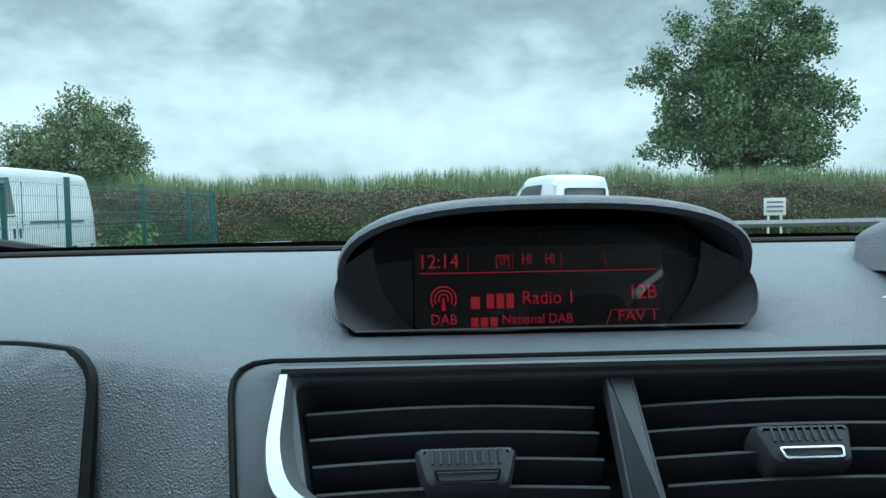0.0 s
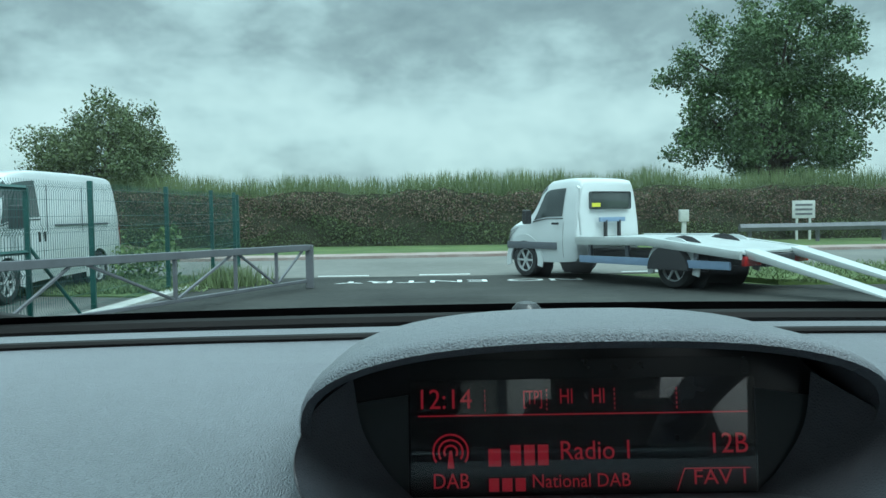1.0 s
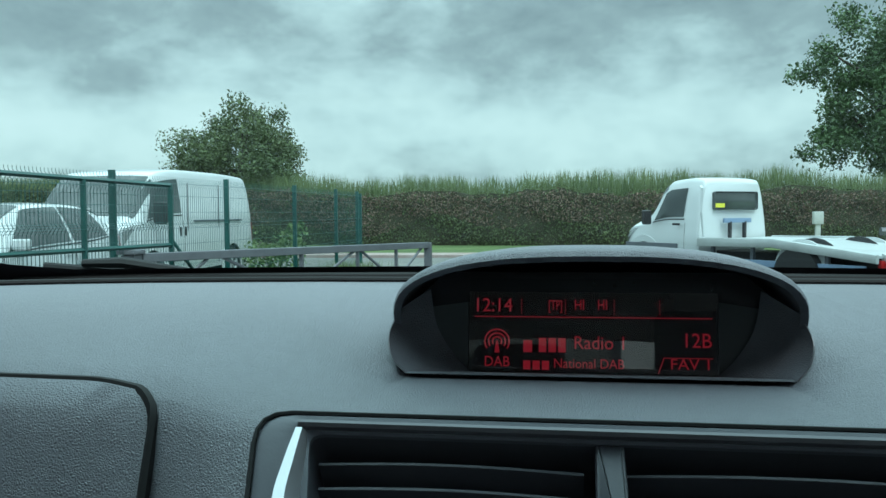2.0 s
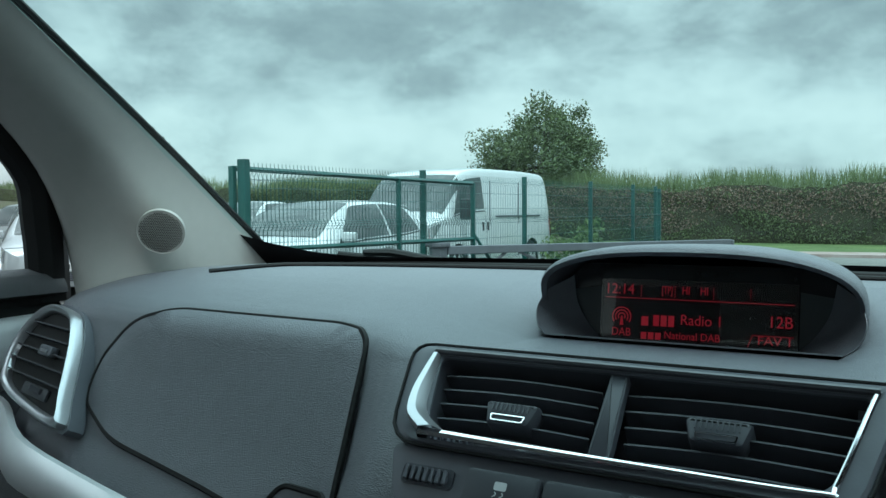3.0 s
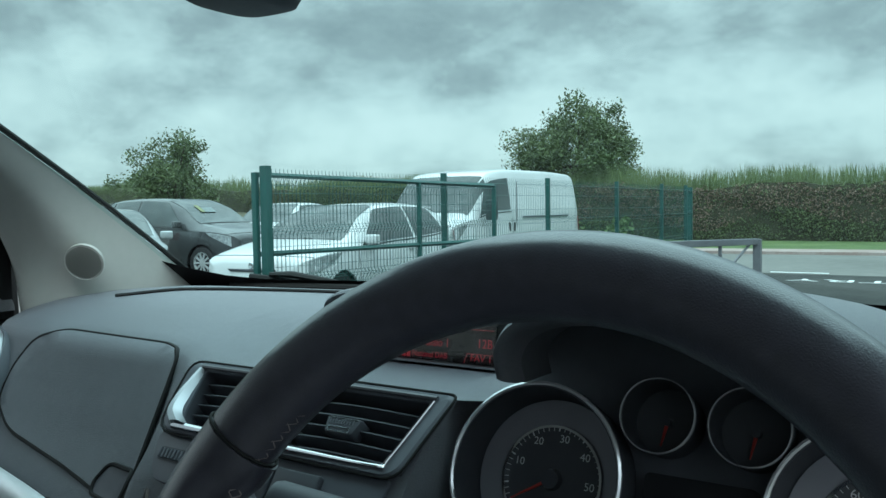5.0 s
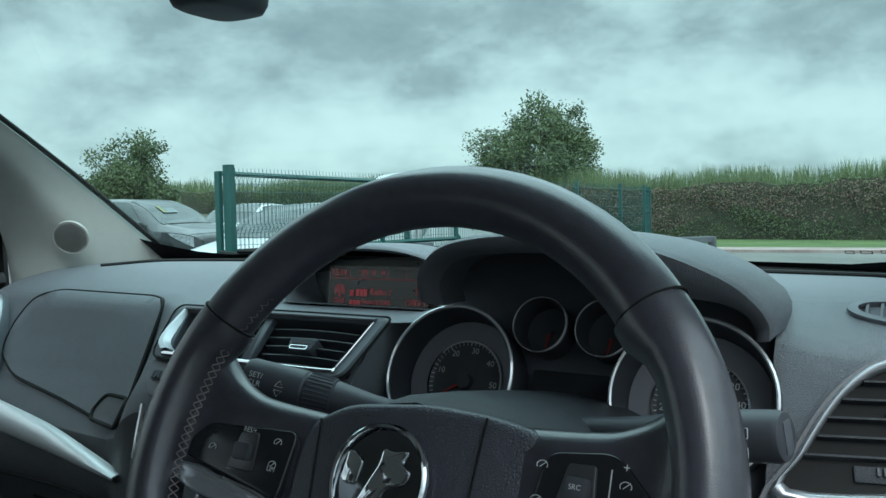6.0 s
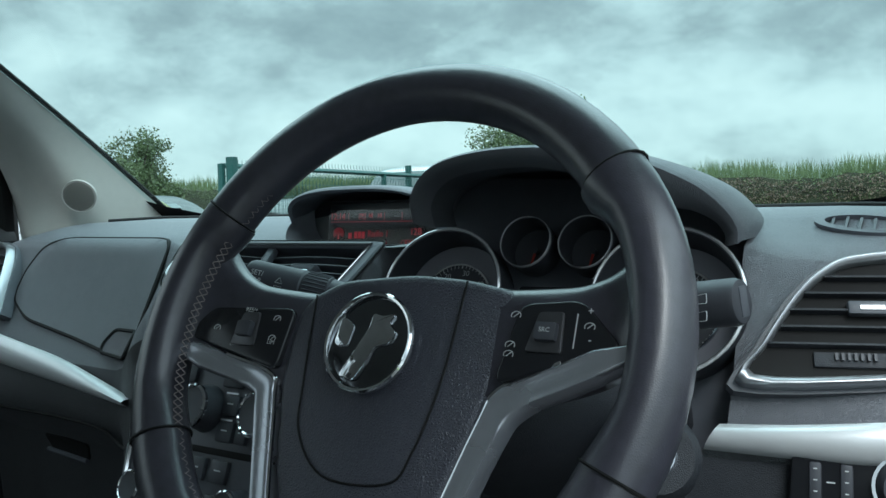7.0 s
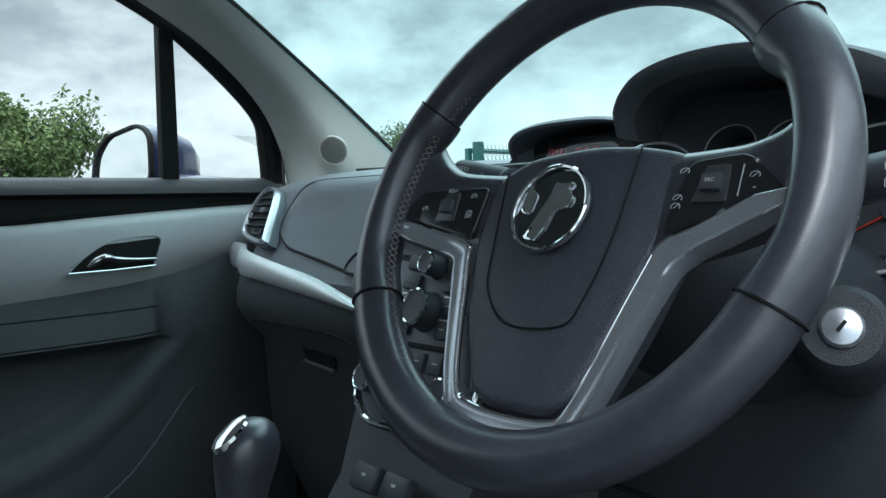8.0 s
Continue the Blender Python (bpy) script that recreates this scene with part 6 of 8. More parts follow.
# rear-view mirror and sensor pod on the glass
rv = empty("rear_view_mirror", "black framed rear-view mirror hanging from the windscreen", "mirror")
RC = Vector((0.012, 0.056, 1.4655))
m = axes(RC, (0.888, 0.459, 0.0), (0.074, -0.143, 0.987)) @ Matrix.Diagonal((0.895, 1.0, 1.0, 1.0))
o = round_outline([(-0.130, 0.024), (-0.122, 0.040), (0.122, 0.042), (0.132, 0.030), (0.128, -0.020), (0.110, -0.036), (-0.02, -0.042), (-0.105, -0.034), (-0.126, -0.018)], 0.016)
bm = bmesh.new()
loft(bm, [[(p[0] * s, p[1] * s, z) for p in o] for s, z in ((0.97, 0.006), (1.0, 0.002), (1.0, -0.008), (0.92, -0.022), (0.7, -0.032))])
bmesh.ops.transform(bm, matrix=m, verts=bm.verts[:])
part("housing", bm, M_KNEE, rv, smooth=60)
part("mirror_glass", prismb([(p[0] * 0.945, p[1] * 0.86) for p in o], 0.0015, m, z0=0.006), M_DARKMIRROR, rv, "mirror glass coloured dark to dull its reflection")
part("stem", tubeb([RC + Vector((0.0, 0.03, 0.0)), RC + Vector((0, 0.08, 0.02)), RC + Vector((0, 0.12, 0.05))], [0.014, 0.012, 0.02], 12), M_BLACK, rv)
pod = empty("sensor_pod", "black plastic sensor housing behind the mirror on the glass", "sensor housing")
bm = bmesh.new()
rings = []
for z, w, y0, y1 in ((1.429, 0.024, 0.170, 0.235), (1.432, 0.030, 0.165, 0.245), (1.440, 0.033, 0.16, 0.25), (1.466, 0.040, 0.15, 0.25), (1.470, 0.058, 0.14, 0.235), (1.480, 0.070, 0.13, 0.22), (1.50, 0.088, 0.10, 0.19), (1.545, 0.092, 0.05, 0.12)):
    ym, yh = (y0 + y1) / 2, (y1 - y0) / 2
    rings.append([(-0.010 + 0.024 * (z > 1.468) + w * math.copysign(abs(a) ** 0.6, a), ym + yh * math.copysign(abs(b) ** 0.6, b), z) for a, b in circle(1, 48)])
loft(bm, rings)
part("cover", bm, M_KNEE, pod, smooth=60)
ring = [(0.014 + 0.0655 * math.copysign(abs(a) ** 0.6, a), 0.18 + 0.0465 * math.copysign(abs(b) ** 0.6, b), 1.476) for a, b in circle(1, 32)]
bm = bmesh.new()
tube(bm, [Vector(p) for p in ring], 0.0010, 5, closed=True)
part("seam", bm, M_RUBBER, pod)
# vehicle body round the cabin, so that it stands on the ground
shell = empty("car_body", "dark blue car body round the cabin standing on the asphalt", "car", "structure")
bm = bmesh.new()
loft(bm, [[(x * w, y, z - 0.05 * abs(x) ** 3) for x in (-1, -0.7, -0.35, 0, 0.35, 0.7, 1)] for y, z, w in ((0.86, 1.06, 0.80), (1.1, 1.035, 0.83), (1.4, 1.0, 0.83), (1.66, 0.94, 0.80), (1.72, 0.86, 0.78))], closed=False)
part("bonnet", bm, M_BLUE, shell, smooth=60)
part("cowl", boxb(0, 0.83, 1.06, 1.42, 0.12, 0.06, bev=0.02), M_RUBBER, shell)
part("front", boxb(0, 1.45, 0.60, 1.60, 0.56, 0.56, bev=0.06, seg=3), M_BLUE, shell)
bm = bmesh.new()
loft(bm, [[(x * w, y, z + 0.04 * (1 - (x / 0.72) ** 2)) for x in (-0.74, -0.5, -0.25, 0, 0.25, 0.5, 0.74)] for y, z, w in ((0.10, 1.56, 0.78), (-0.05, 1.585, 0.92), (-0.5, 1.61, 1.0), (-1.2, 1.61, 1.0), (-2.0, 1.565, 0.95), (-2.4, 1.49, 0.9))], closed=False)
part("roof_skin", bm, M_BLUE, shell, smooth=60)
for sx in (-1, 1):
    part("sill", boxb(sx * 0.79, -0.4, 0.33, 0.12, 2.4, 0.16, bev=0.03), M_BLACK, shell)
    part("rear_quarter", boxb(sx * 0.80, -1.9, 0.72, 0.10, 1.1, 0.75, bev=0.04), M_BLUE, shell)
    for y in (1.25, -1.75):
        mw = axes((sx * 0.78, y, 0.335), (0, 1, 0), (0, 0, 1))
        w = part("wheel", latheb([(0.20, -0.1), (0.32, -0.1), (0.335, -0.07), (0.335, 0.07), (0.32, 0.1), (0.20, 0.1)], mw, 28), M_RUBBER, shell)
        part("rim", latheb([(0.0, -0.08), (0.21, -0.08), (0.21, 0.08), (0.0, 0.08)], mw, 24), M_SATIN, w)

# ---------------------------------------------------------------- ground
M_ASPH = mat("car_park_asphalt", (0.026, 0.027, 0.026), 0.9, base2=(0.062, 0.062, 0.058), vscale=0.5, bump=0.6, bscale=60, spec=0.2)
M_ROAD = mat("road_asphalt", (0.13, 0.127, 0.118), 0.9, base2=(0.20, 0.195, 0.182), vscale=0.3, bump=0.4, bscale=60, spec=0.2)
M_GRAVEL = mat("gravel_yard", (0.07, 0.07, 0.068), 0.95, base2=(0.17, 0.166, 0.158), vscale=0.8, bump=0.8, bscale=25, spec=0.2)
M_CONC = mat("pale_concrete", (0.30, 0.30, 0.285), 0.85, base2=(0.44, 0.44, 0.42), vscale=2.0, bump=0.3, bscale=40)
M_KERBRED = mat("red_grey_kerb_paving", (0.24, 0.16, 0.14), 0.9, base2=(0.36, 0.30, 0.28), vscale=1.5, bump=0.3, bscale=40)
M_GRASS = mat("mown_grass", (0.05, 0.085, 0.022), 0.95, base2=(0.11, 0.15, 0.045), vscale=0.6, bump=0.8, bscale=30)
M_BLADE = mat("tall_grass_blades", (0.10, 0.14, 0.06), 0.85, base2=(0.17, 0.21, 0.10), vscale=0.8, rand=0.3, spec=0.25)
M_HEDGE = mat("hedge_leaves", (0.08, 0.105, 0.046), 0.85, base2=(0.13, 0.155, 0.072), vscale=0.5, rand=0.18, spec=0.25)
M_HEDGEBROWN = mat("browned_hedge_twigs", (0.15, 0.105, 0.082), 0.9, base2=(0.21, 0.15, 0.118), vscale=0.7, rand=0.18, spec=0.2)
M_FIELD = mat("dry_field_margin", (0.095, 0.082, 0.055), 0.95, base2=(0.10, 0.11, 0.055), vscale=0.4, bump=0.6, bscale=20)
# dark tone stands for the shade deep among the hedge's leaves
M_SHADECORE = mat("hedge_inner_shade", (0.045, 0.046, 0.026), 0.95, var=0.3, vscale=2)
M_LEAF1 = mat("hawthorn_leaves", (0.065, 0.095, 0.04), 0.6, base2=(0.13, 0.16, 0.075), vscale=0.6, rand=0.35, spec=0.3)
M_LEAF2 = mat("ash_leaves", (0.06, 0.10, 0.042), 0.6, base2=(0.11, 0.165, 0.07), vscale=0.5, rand=0.3, spec=0.3)
M_LEAF3 = mat("sunlit_bush_leaves", (0.075, 0.12, 0.036), 0.6, base2=(0.14, 0.19, 0.07), vscale=0.5, rand=0.3, spec=0.25)
M_BARK = mat("grey_brown_bark", (0.07, 0.055, 0.042), 0.9, var=0.3, vscale=8, bump=0.8, bscale=30)
M_PAINT = mat("white_road_paint", (0.62, 0.63, 0.62), 0.7, base2=(0.74, 0.75, 0.74), vscale=3)
M_GREEN = mat("green_coated_steel", (0.008, 0.062, 0.054), 0.45, var=0.2, vscale=3)
M_GALV = mat("grey_galvanised_steel", (0.15, 0.15, 0.165), 0.5, 0.3, var=0.15, vscale=4, bump=0.1, bscale=200)
M_WHITE = mat("white_car_paint", (0.60, 0.62, 0.63), 0.28, var=0.05, vscale=2.0, coat=0.8)
M_SILVERP = mat("silver_car_paint", (0.42, 0.44, 0.45), 0.28, 0.5, var=0.04, coat=0.8)
M_GREYP = mat("dark_grey_car_paint", (0.055, 0.058, 0.06), 0.25, 0.4, var=0.06, coat=0.9)
M_REDP = mat("red_lamp_lens", (0.32, 0.01, 0.01), 0.2, var=0.1)
M_LAMP = mat("clear_lamp_lens", (0.32, 0.34, 0.35), 0.12, 0.2, var=0.5, vscale=14, coat=1.0)
M_CHROMEDARK = mat("lamp_reflector", (0.62, 0.64, 0.66), 0.16, 0.7, var=0.5, vscale=22)
M_TINT = mat("dark_car_window_glass", (0.050, 0.060, 0.060), 0.05, var=0.3, vscale=2.5, spec=0.7)
M_TYRE = mat("tyre_rubber", (0.02, 0.02, 0.021), 0.75, var=0.2, vscale=10)
M_ALLOY = mat("alloy_wheel", (0.55, 0.56, 0.57), 0.35, 0.3, var=0.08)
M_ALU = mat("aluminium_plank", (0.55, 0.57, 0.57), 0.45, 0.6, var=0.1, vscale=3)
M_PLATE = mat("white_number_plate", (0.7, 0.7, 0.68), 0.4, var=0.03)
M_INK = mat("black_print", (0.02, 0.02, 0.022), 0.5, var=0.05)
M_YELLOW = mat("yellow_sticker", (0.7, 0.65, 0.05), 0.5, var=0.05)
# notice colours darkened in place of the glass dimming them
M_NOTICE = mat("price_notice_dimmed", (0.14, 0.17, 0.17), 0.3, var=0.3, vscale=12)
M_NOTICEY = mat("yellow_notice_dimmed", (0.17, 0.18, 0.06), 0.3, var=0.3, vscale=12)
M_PLATEBLUE = mat("blue_plate_band", (0.02, 0.06, 0.35), 0.4, var=0.05)
M_POSTW = mat("weathered_white_post", (0.5, 0.5, 0.48), 0.8, var=0.1)


def sheet(name, pts, z, material, label, thick=0.0, category="ground", kind="structure"):
    bm = bmesh.new()
    vs = [bm.verts.new((x, y, z)) for x, y in pts]
    f = bm.faces.new(vs)
    if thick:
        r = bmesh.ops.extrude_face_region(bm, geom=[f])
        bmesh.ops.translate(bm, vec=(0, 0, -thick), verts=[g for g in r["geom"] if isinstance(g, bmesh.types.BMVert)])
    return tagged(finish(bm, name, material, 0), label, category, kind=kind)


sheet("ground", [(-900, -900), (900, -900), (900, 900), (-900, 900)], -0.03, M_GRASS, "green field stretching to the horizon")
sheet("car_park", [(-4.45, -30), (30, -30), (30, 10.9), (5.2, 12.6), (3.0, 15.4), (-3.2, 15.4), (-4.3, 14.0), (-4.3, 9.0), (-4.45, 7.0)], 0.0, M_ASPH, "dark worn asphalt car park", 0.2)
sheet("yard", [(-60, -30), (-4.55, -30), (-4.55, 15.5), (-60, 19.0)], -0.004, M_GRAVEL, "grey gravel yard behind the fence", 0.15, "yard")
sheet("road", [(-120, 17.6), (-5, 15.6), (3.0, 15.42), (12, 16.6), (120, 24), (120, 30.0), (12, 22.4), (-5, 21.4), (-120, 24)], -0.006, M_ROAD, "pale grey asphalt road beyond the car park", 0.15, "road")
sheet("pavement", [(-120, 24.0), (-5, 21.4), (12, 22.4), (120, 30.0), (120, 31.4), (12, 23.7), (-5, 22.7), (-120, 25.4)], 0.07, M_KERBRED, "reddish kerb and path edge along the far side of the road", 0.25, "kerb")
sheet("verge", [(-120, 25.4), (-5, 22.7), (12, 23.7), (120, 31.4), (120, 60), (-120, 60)], 0.05, M_GRASS, "strip of mown grass before the hedge", 0.2, "grass")
sheet("island_grass", [(5.4, 12.9), (30, 11.2), (30, 17.6), (12, 16.4), (4.2, 15.3)], 0.06, M_GRASS, "grass island behind the recovery truck", 0.2, "grass")
sheet("fence_grass", [(-9.5, 13.4), (-4.62, 12.2), (-3.7, 15.3), (-9.0, 16.2)], 0.02, M_GRASS, "rough grass at the end of the fence", 0.1, "grass")
# pale concrete edging under the fence
kerb = empty("kerb", "pale concrete edging along the fence line", "kerb", "structure")
kp = [(-4.62, 4.0), (-4.55, 6.0), (-4.50, 7.2), (-4.42, 9.0), (-4.36, 11.0), (-4.34, 12.8), (-4.15, 14.0), (-3.85, 14.9)]
for (x0, y0), (x1, y1) in zip(kp, kp[1:]):
    d = Vector((x1 - x0, y1 - y0, 0))
    n = max(1, round(d.length / 0.95))
    for k in range(n):
        a = Vector((x0, y0, 0)) + d * ((k + 0.5) / n)
        part("edging_stone", boxb(0, 0, 0.0, 0.28, d.length / n - 0.008, 0.11, Matrix.Translation((a.x - 0.05, a.y, 0.0)) @ Matrix.Rotation(math.atan2(-d.x, d.y), 4, "Z"), bev=0.012), M_CONC, kerb)
# painted words, meant for drivers coming the other way
tx = writing("road_marking", "NO ENTRY", 0.62, Matrix(), M_PAINT)
tagged(tx, "white painted words on the car park's exit", "road marking", kind="structure")
xs = [v.co.x for v in tx.data.vertices]
tx.data.transform(Matrix.Translation((-1.96, 14.52, 0.005)) @ Matrix.Rotation(math.pi, 4, "Z") @ Matrix.Diagonal((4.4 / (max(xs) - min(xs)), 0.95, 1, 1)) @ Matrix.Translation((-max(xs), 0, 0)))
line = empty("road_line", "dashed white line along the road edge", "road marking", "structure")
for k in range(16):
    part("dash", boxb(-14 + k * 2.0, 15.75 + 0.004 * (k - 7) ** 2 * 0.3, 0.0, 1.0, 0.10, 0.008), M_PAINT, line)

# fence ------------------------------------------------------------------------------


def post(parent, x, y, h, w=0.06, name="post"):
    return part(name, boxb(x, y, h / 2, w, w * 0.8, h, bev=0.006), M_GREEN, parent)


def mesh_panel(parent, a, b, z0, z1, step=0.05):
    """Welded wires with folded stiffening ribs."""
    a, b = Vector((*a, 0)), Vector((*b, 0))
    d = b - a
    n = d.normalized().cross(Vector((0, 0, 1)))
    L = d.length
    verts, faces = [], []

    def bar(p, q, r):
        t = (q - p).normalized()
        s = t.cross(Vector((0.3, 0.2, 0.9))).normalized() * r
        u = t.cross(s).normalized() * r
        k = len(verts)
        verts.extend([p + s, p - s * 0.5 + u * 0.87, p - s * 0.5 - u * 0.87, q + s, q - s * 0.5 + u * 0.87, q - s * 0.5 - u * 0.87])
        faces.extend([(k, k + 1, k + 4, k + 3), (k + 1, k + 2, k + 5, k + 4), (k + 2, k, k + 3, k + 5)])

    ribs = [z0 + (z1 - z0) * f for f in (0.03, 0.34, 0.66, 0.97)]
    zs = sorted([z0, z1] + [r + e for r in ribs for e in (-0.05, 0.0, 0.05)])
    zs = [min(max(z, z0), z1 + 0.05) for z in zs]
    for k in range(int(L / step)):
        base = a + d.normalized() * (k + 0.5) * step
        pr = None
        for z in zs:
            off = 0.035 if any(abs(z - r) < 0.002 for r in ribs) else 0.0
            p = base + n * off + Vector((0, 0, z))
            if pr is not None and (p - pr).length > 1e-4:
                bar(pr, p, 0.0026)
            pr = p
        bar(pr, pr + Vector((0, 0, 0.03)), 0.0026)
    z = z0
    while z < z1:
        bar(a + Vector((0, 0, z)), b + Vector((0, 0, z)), 0.003)
        z += 0.2
    for r in ribs:
        bar(a + n * 0.035 + Vector((0, 0, r)), b + n * 0.035 + Vector((0, 0, r)), 0.003)
    me = bpy.data.meshes.new("mesh_panel")
    me.from_pydata([tuple(v) for v in verts], [], faces)
    me.materials.append(M_GREEN)
    ob = new("mesh_panel", me)
    ob.parent = parent
    return tagged(ob, kind="stuff")


fence = empty("fence", "green welded mesh fence on square steel posts", "fence")
FP = [(-4.80, 7.91), (-4.64, 10.50), (-4.53, 13.05), (-4.45, 15.3), (-4.46, 17.0), (-4.9, 19.0)]
for x, y in FP:
    post(fence, x, y, 1.72, 0.065)
for a, b in zip(FP, FP[1:]):
    mesh_panel(fence, a, b, 0.06, 1.66)
mesh_panel(fence, (-5.06, 5.2), (-4.80, 7.91), 0.06, 1.66)
gate = empty("gate", "open green steel gate leaf with mesh infill", "gate")
GA, GB = Vector((-5.16, 5.16, 0)), Vector((-4.50, 8.62, 0))
post(gate, -5.06, 5.20, 1.72, 0.09, "hinge_post")
post(gate, GA.x, GA.y, 1.66, 0.06, "gate_upright")
post(gate, GB.x, GB.y, 1.58, 0.05, "gate_upright")
gm = GA.lerp(GB, 0.62)
post(gate, gm.x, gm.y, 1.60, 0.05, "gate_upright")
for z in (1.64, 0.88, 0.12):
    sl = 0.07 if z > 1 else 0.0
    part("rail", tubeb([GA + Vector((0, 0, z)), GB + Vector((0, 0, z - sl))], 0.025, 4), M_GREEN, gate)
mesh_panel(gate, (GA.x, GA.y), (GB.x, GB.y), 0.14, 1.58)
part("stay", tubeb([GB + Vector((0.0, 0, 0.95)), GB + Vector((0.35, 0.55, 0.05))], 0.02, 6), M_GREEN, gate)

# low steel barrier --------------------------------------------------------------------
barrier = empty("barrier", "long low grey steel swing barrier with triangular bracing", "barrier")
BA, BB = Vector((-4.62, 7.95, 0)), Vector((-2.26, 13.32, 0))


def bpt(t, z):
    return BA.lerp(BB, t) + Vector((0, 0, z))


def steel(a, b, w, h, name, parent=barrier):
    a, b = Vector(a), Vector(b)
    d = b - a
    up = Vector((0, 0, 1)) if abs(d.normalized().z) < 0.95 else Vector((0, 1, 0))
    m = axes((a + b) / 2, d, up - d.normalized() * up.dot(d.normalized()))
    return part(name, boxb(0, 0, 0, d.length, h, w, m, bev=0.006, seg=1), M_GALV, parent)


steel(bpt(0, 0.0), bpt(0, 0.80), 0.16, 0.16, "pivot_post")
part("post_cap", boxb(BA.x, BA.y, 0.83, 0.22, 0.22, 0.05, bev=0.01), M_GALV, barrier)
steel(bpt(1.0, 0.0), bpt(1.0, 0.72), 0.12, 0.12, "end_post")
steel(bpt(0.02, 0.76), bpt(1.0, 0.68), 0.09, 0.10, "top_rail")
steel(bpt(0.03, 0.13), bpt(0.98, 0.13), 0.06, 0.05, "bottom_rail")
for t in (0.46, 0.67, 0.84):
    steel(bpt(t, 0.13), bpt(t, 0.70), 0.05, 0.05, "upright")
for t0, z0, t1, z1 in ((0.03, 0.15, 0.18, 0.70), (0.22, 0.70, 0.46, 0.14), (0.46, 0.14, 0.66, 0.68), (0.68, 0.68, 0.84, 0.14), (0.84, 0.14, 0.97, 0.66)):
    steel(bpt(t0, z0), bpt(t1, z1), 0.035, 0.035, "brace")

# vegetation -------------------------------------------------------------------------------


def leaf_cloud(name, pts, size, material, parent=None, label="", seed=1, aspect=0.55):
    """Many small bent leaves round the given points."""
    rng = np.random.default_rng(seed)
    P = np.array(pts, dtype=float)
    n = len(P)
    a = rng.normal(size=(n, 3))
    a /= np.linalg.norm(a, axis=1)[:, None]
    b = rng.normal(size=(n, 3))
    b -= a * (a * b).sum(1)[:, None]
    b /= np.linalg.norm(b, axis=1)[:, None]
    s = size * rng.uniform(0.6, 1.4, n)[:, None]
    w = s * aspect
    nrm = np.cross(a, b)
    V = np.stack([P - a * s * 0.5, P + b * w * 0.5 + nrm * s * 0.1, P + a * s * 0.5, P - b * w * 0.5 + nrm * s * 0.1], 1).reshape(-1, 3)
    F = np.arange(4 * n).reshape(n, 4)
    me = bpy.data.meshes.new(name)
    me.from_pydata(V.tolist(), [], F.tolist())
    me.materials.append(material)
    ob = new(name, me)
    if parent:
        ob.parent = parent
    if label:
        tagged(ob, label)
    return ob


def tree(name, x, y, trunk_h, top, crown_w, label, material, seed, leaves=9000, leaf=0.22, base=None, clumps=60, squash=1.0, fine=1.0, lobes=0.25):
    rng = random.Random(seed)
    t = empty(name, label, "tree")
    base = base if base is not None else trunk_h
    bm = bmesh.new()
    cz = (base + top) / 2
    hz = (top - base) / 2
    trunk = [(x + 0.15 * math.sin(k * 1.3 + seed), y + 0.1 * math.cos(k + seed), -0.1 + (top * 0.62) * k / 6) for k in range(7)]
    r0 = 0.03 * top + 0.04
    tube(bm, trunk, [r0 * (1.25 - 0.17 * k) for k in range(7)], 10)
    cl = []
    for k in range(clumps):
        u = rng.uniform(-1, 1)
        a = rng.uniform(0, 2 * math.pi)
        rr = rng.random() ** 0.4
        s = math.sqrt(max(0, 1 - (u * u if u > 0 or fine == 1.0 else abs(u) ** 4)))
        lump = 0.82 + lobes * math.sin(3 * a + seed) * s + rng.uniform(-0.12, 0.16)
        c = Vector((x + crown_w * 0.5 * rr * s * math.cos(a) * lump, y + crown_w * 0.5 * rr * s * math.sin(a) * lump, cz + hz * u * rr * lump * squash))
        cl.append((c, crown_w * rng.uniform(0.07, 0.13) * fine))
    for c, r in cl[:26]:
        s = Vector(trunk[rng.choice((2, 3, 4, 5, 6))])
        mid = s.lerp(c, 0.55) + Vector((0, 0, 0.12 * (c - s).length * rng.uniform(-0.2, 0.8)))
        tube(bm, curve_pts([s, mid, c], 6), [r0 * 0.42, r0 * 0.36, r0 * 0.30, r0 * 0.24, r0 * 0.16, r0 * 0.1, r0 * 0.05][:7], 6)
    part("trunk", bm, M_BARK, t, "grey-brown trunk and limbs")
    pts = []
    g = random.Random(seed + 5)
    per = leaves // len(cl)
    for c, r in cl:
        for _ in range(per):
            d = Vector((g.gauss(0, 1), g.gauss(0, 1), g.gauss(0, 0.8)))
            d = d.normalized() * r * g.random() ** 0.35 * g.uniform(0.7, 1.35)
            pts.append(tuple(c + d))
    leaf_cloud("crown", pts, leaf, material, t, "uneven leafy crown with gaps", seed)
    return t


tree("hawthorn_tree", -13.15, 31.6, 1.2, 6.15, 5.9, "round hawthorn tree standing behind the hedge", M_LEAF1, 11, 32000, 0.13, 0.6, 110)
tree("small_tree", -38.3, 30.6, 1.0, 6.1, 6.6, "small dark tree in the far hedge", M_LEAF1, 29, 14000, 0.18, 0.8, 80)
tree("ash_tree", 13.75, 33.2, 2.3, 10.5, 9.2, "large spreading ash tree behind the hedge", M_LEAF2, 37, 60000, 0.16, 1.3, 270, 1.0, 0.66, 0.06)
tree("bush_tree", -25.2, 5.2, 0.8, 4.7, 6.0, "light green bushy tree beyond the yard", M_LEAF3, 41, 42000, 0.17, 0.4, 130)
tree("bush_tree", -29.5, 5.0, 0.8, 5.1, 6.5, "light green bushy tree beyond the yard", M_LEAF3, 43, 42000, 0.17, 0.4, 130)


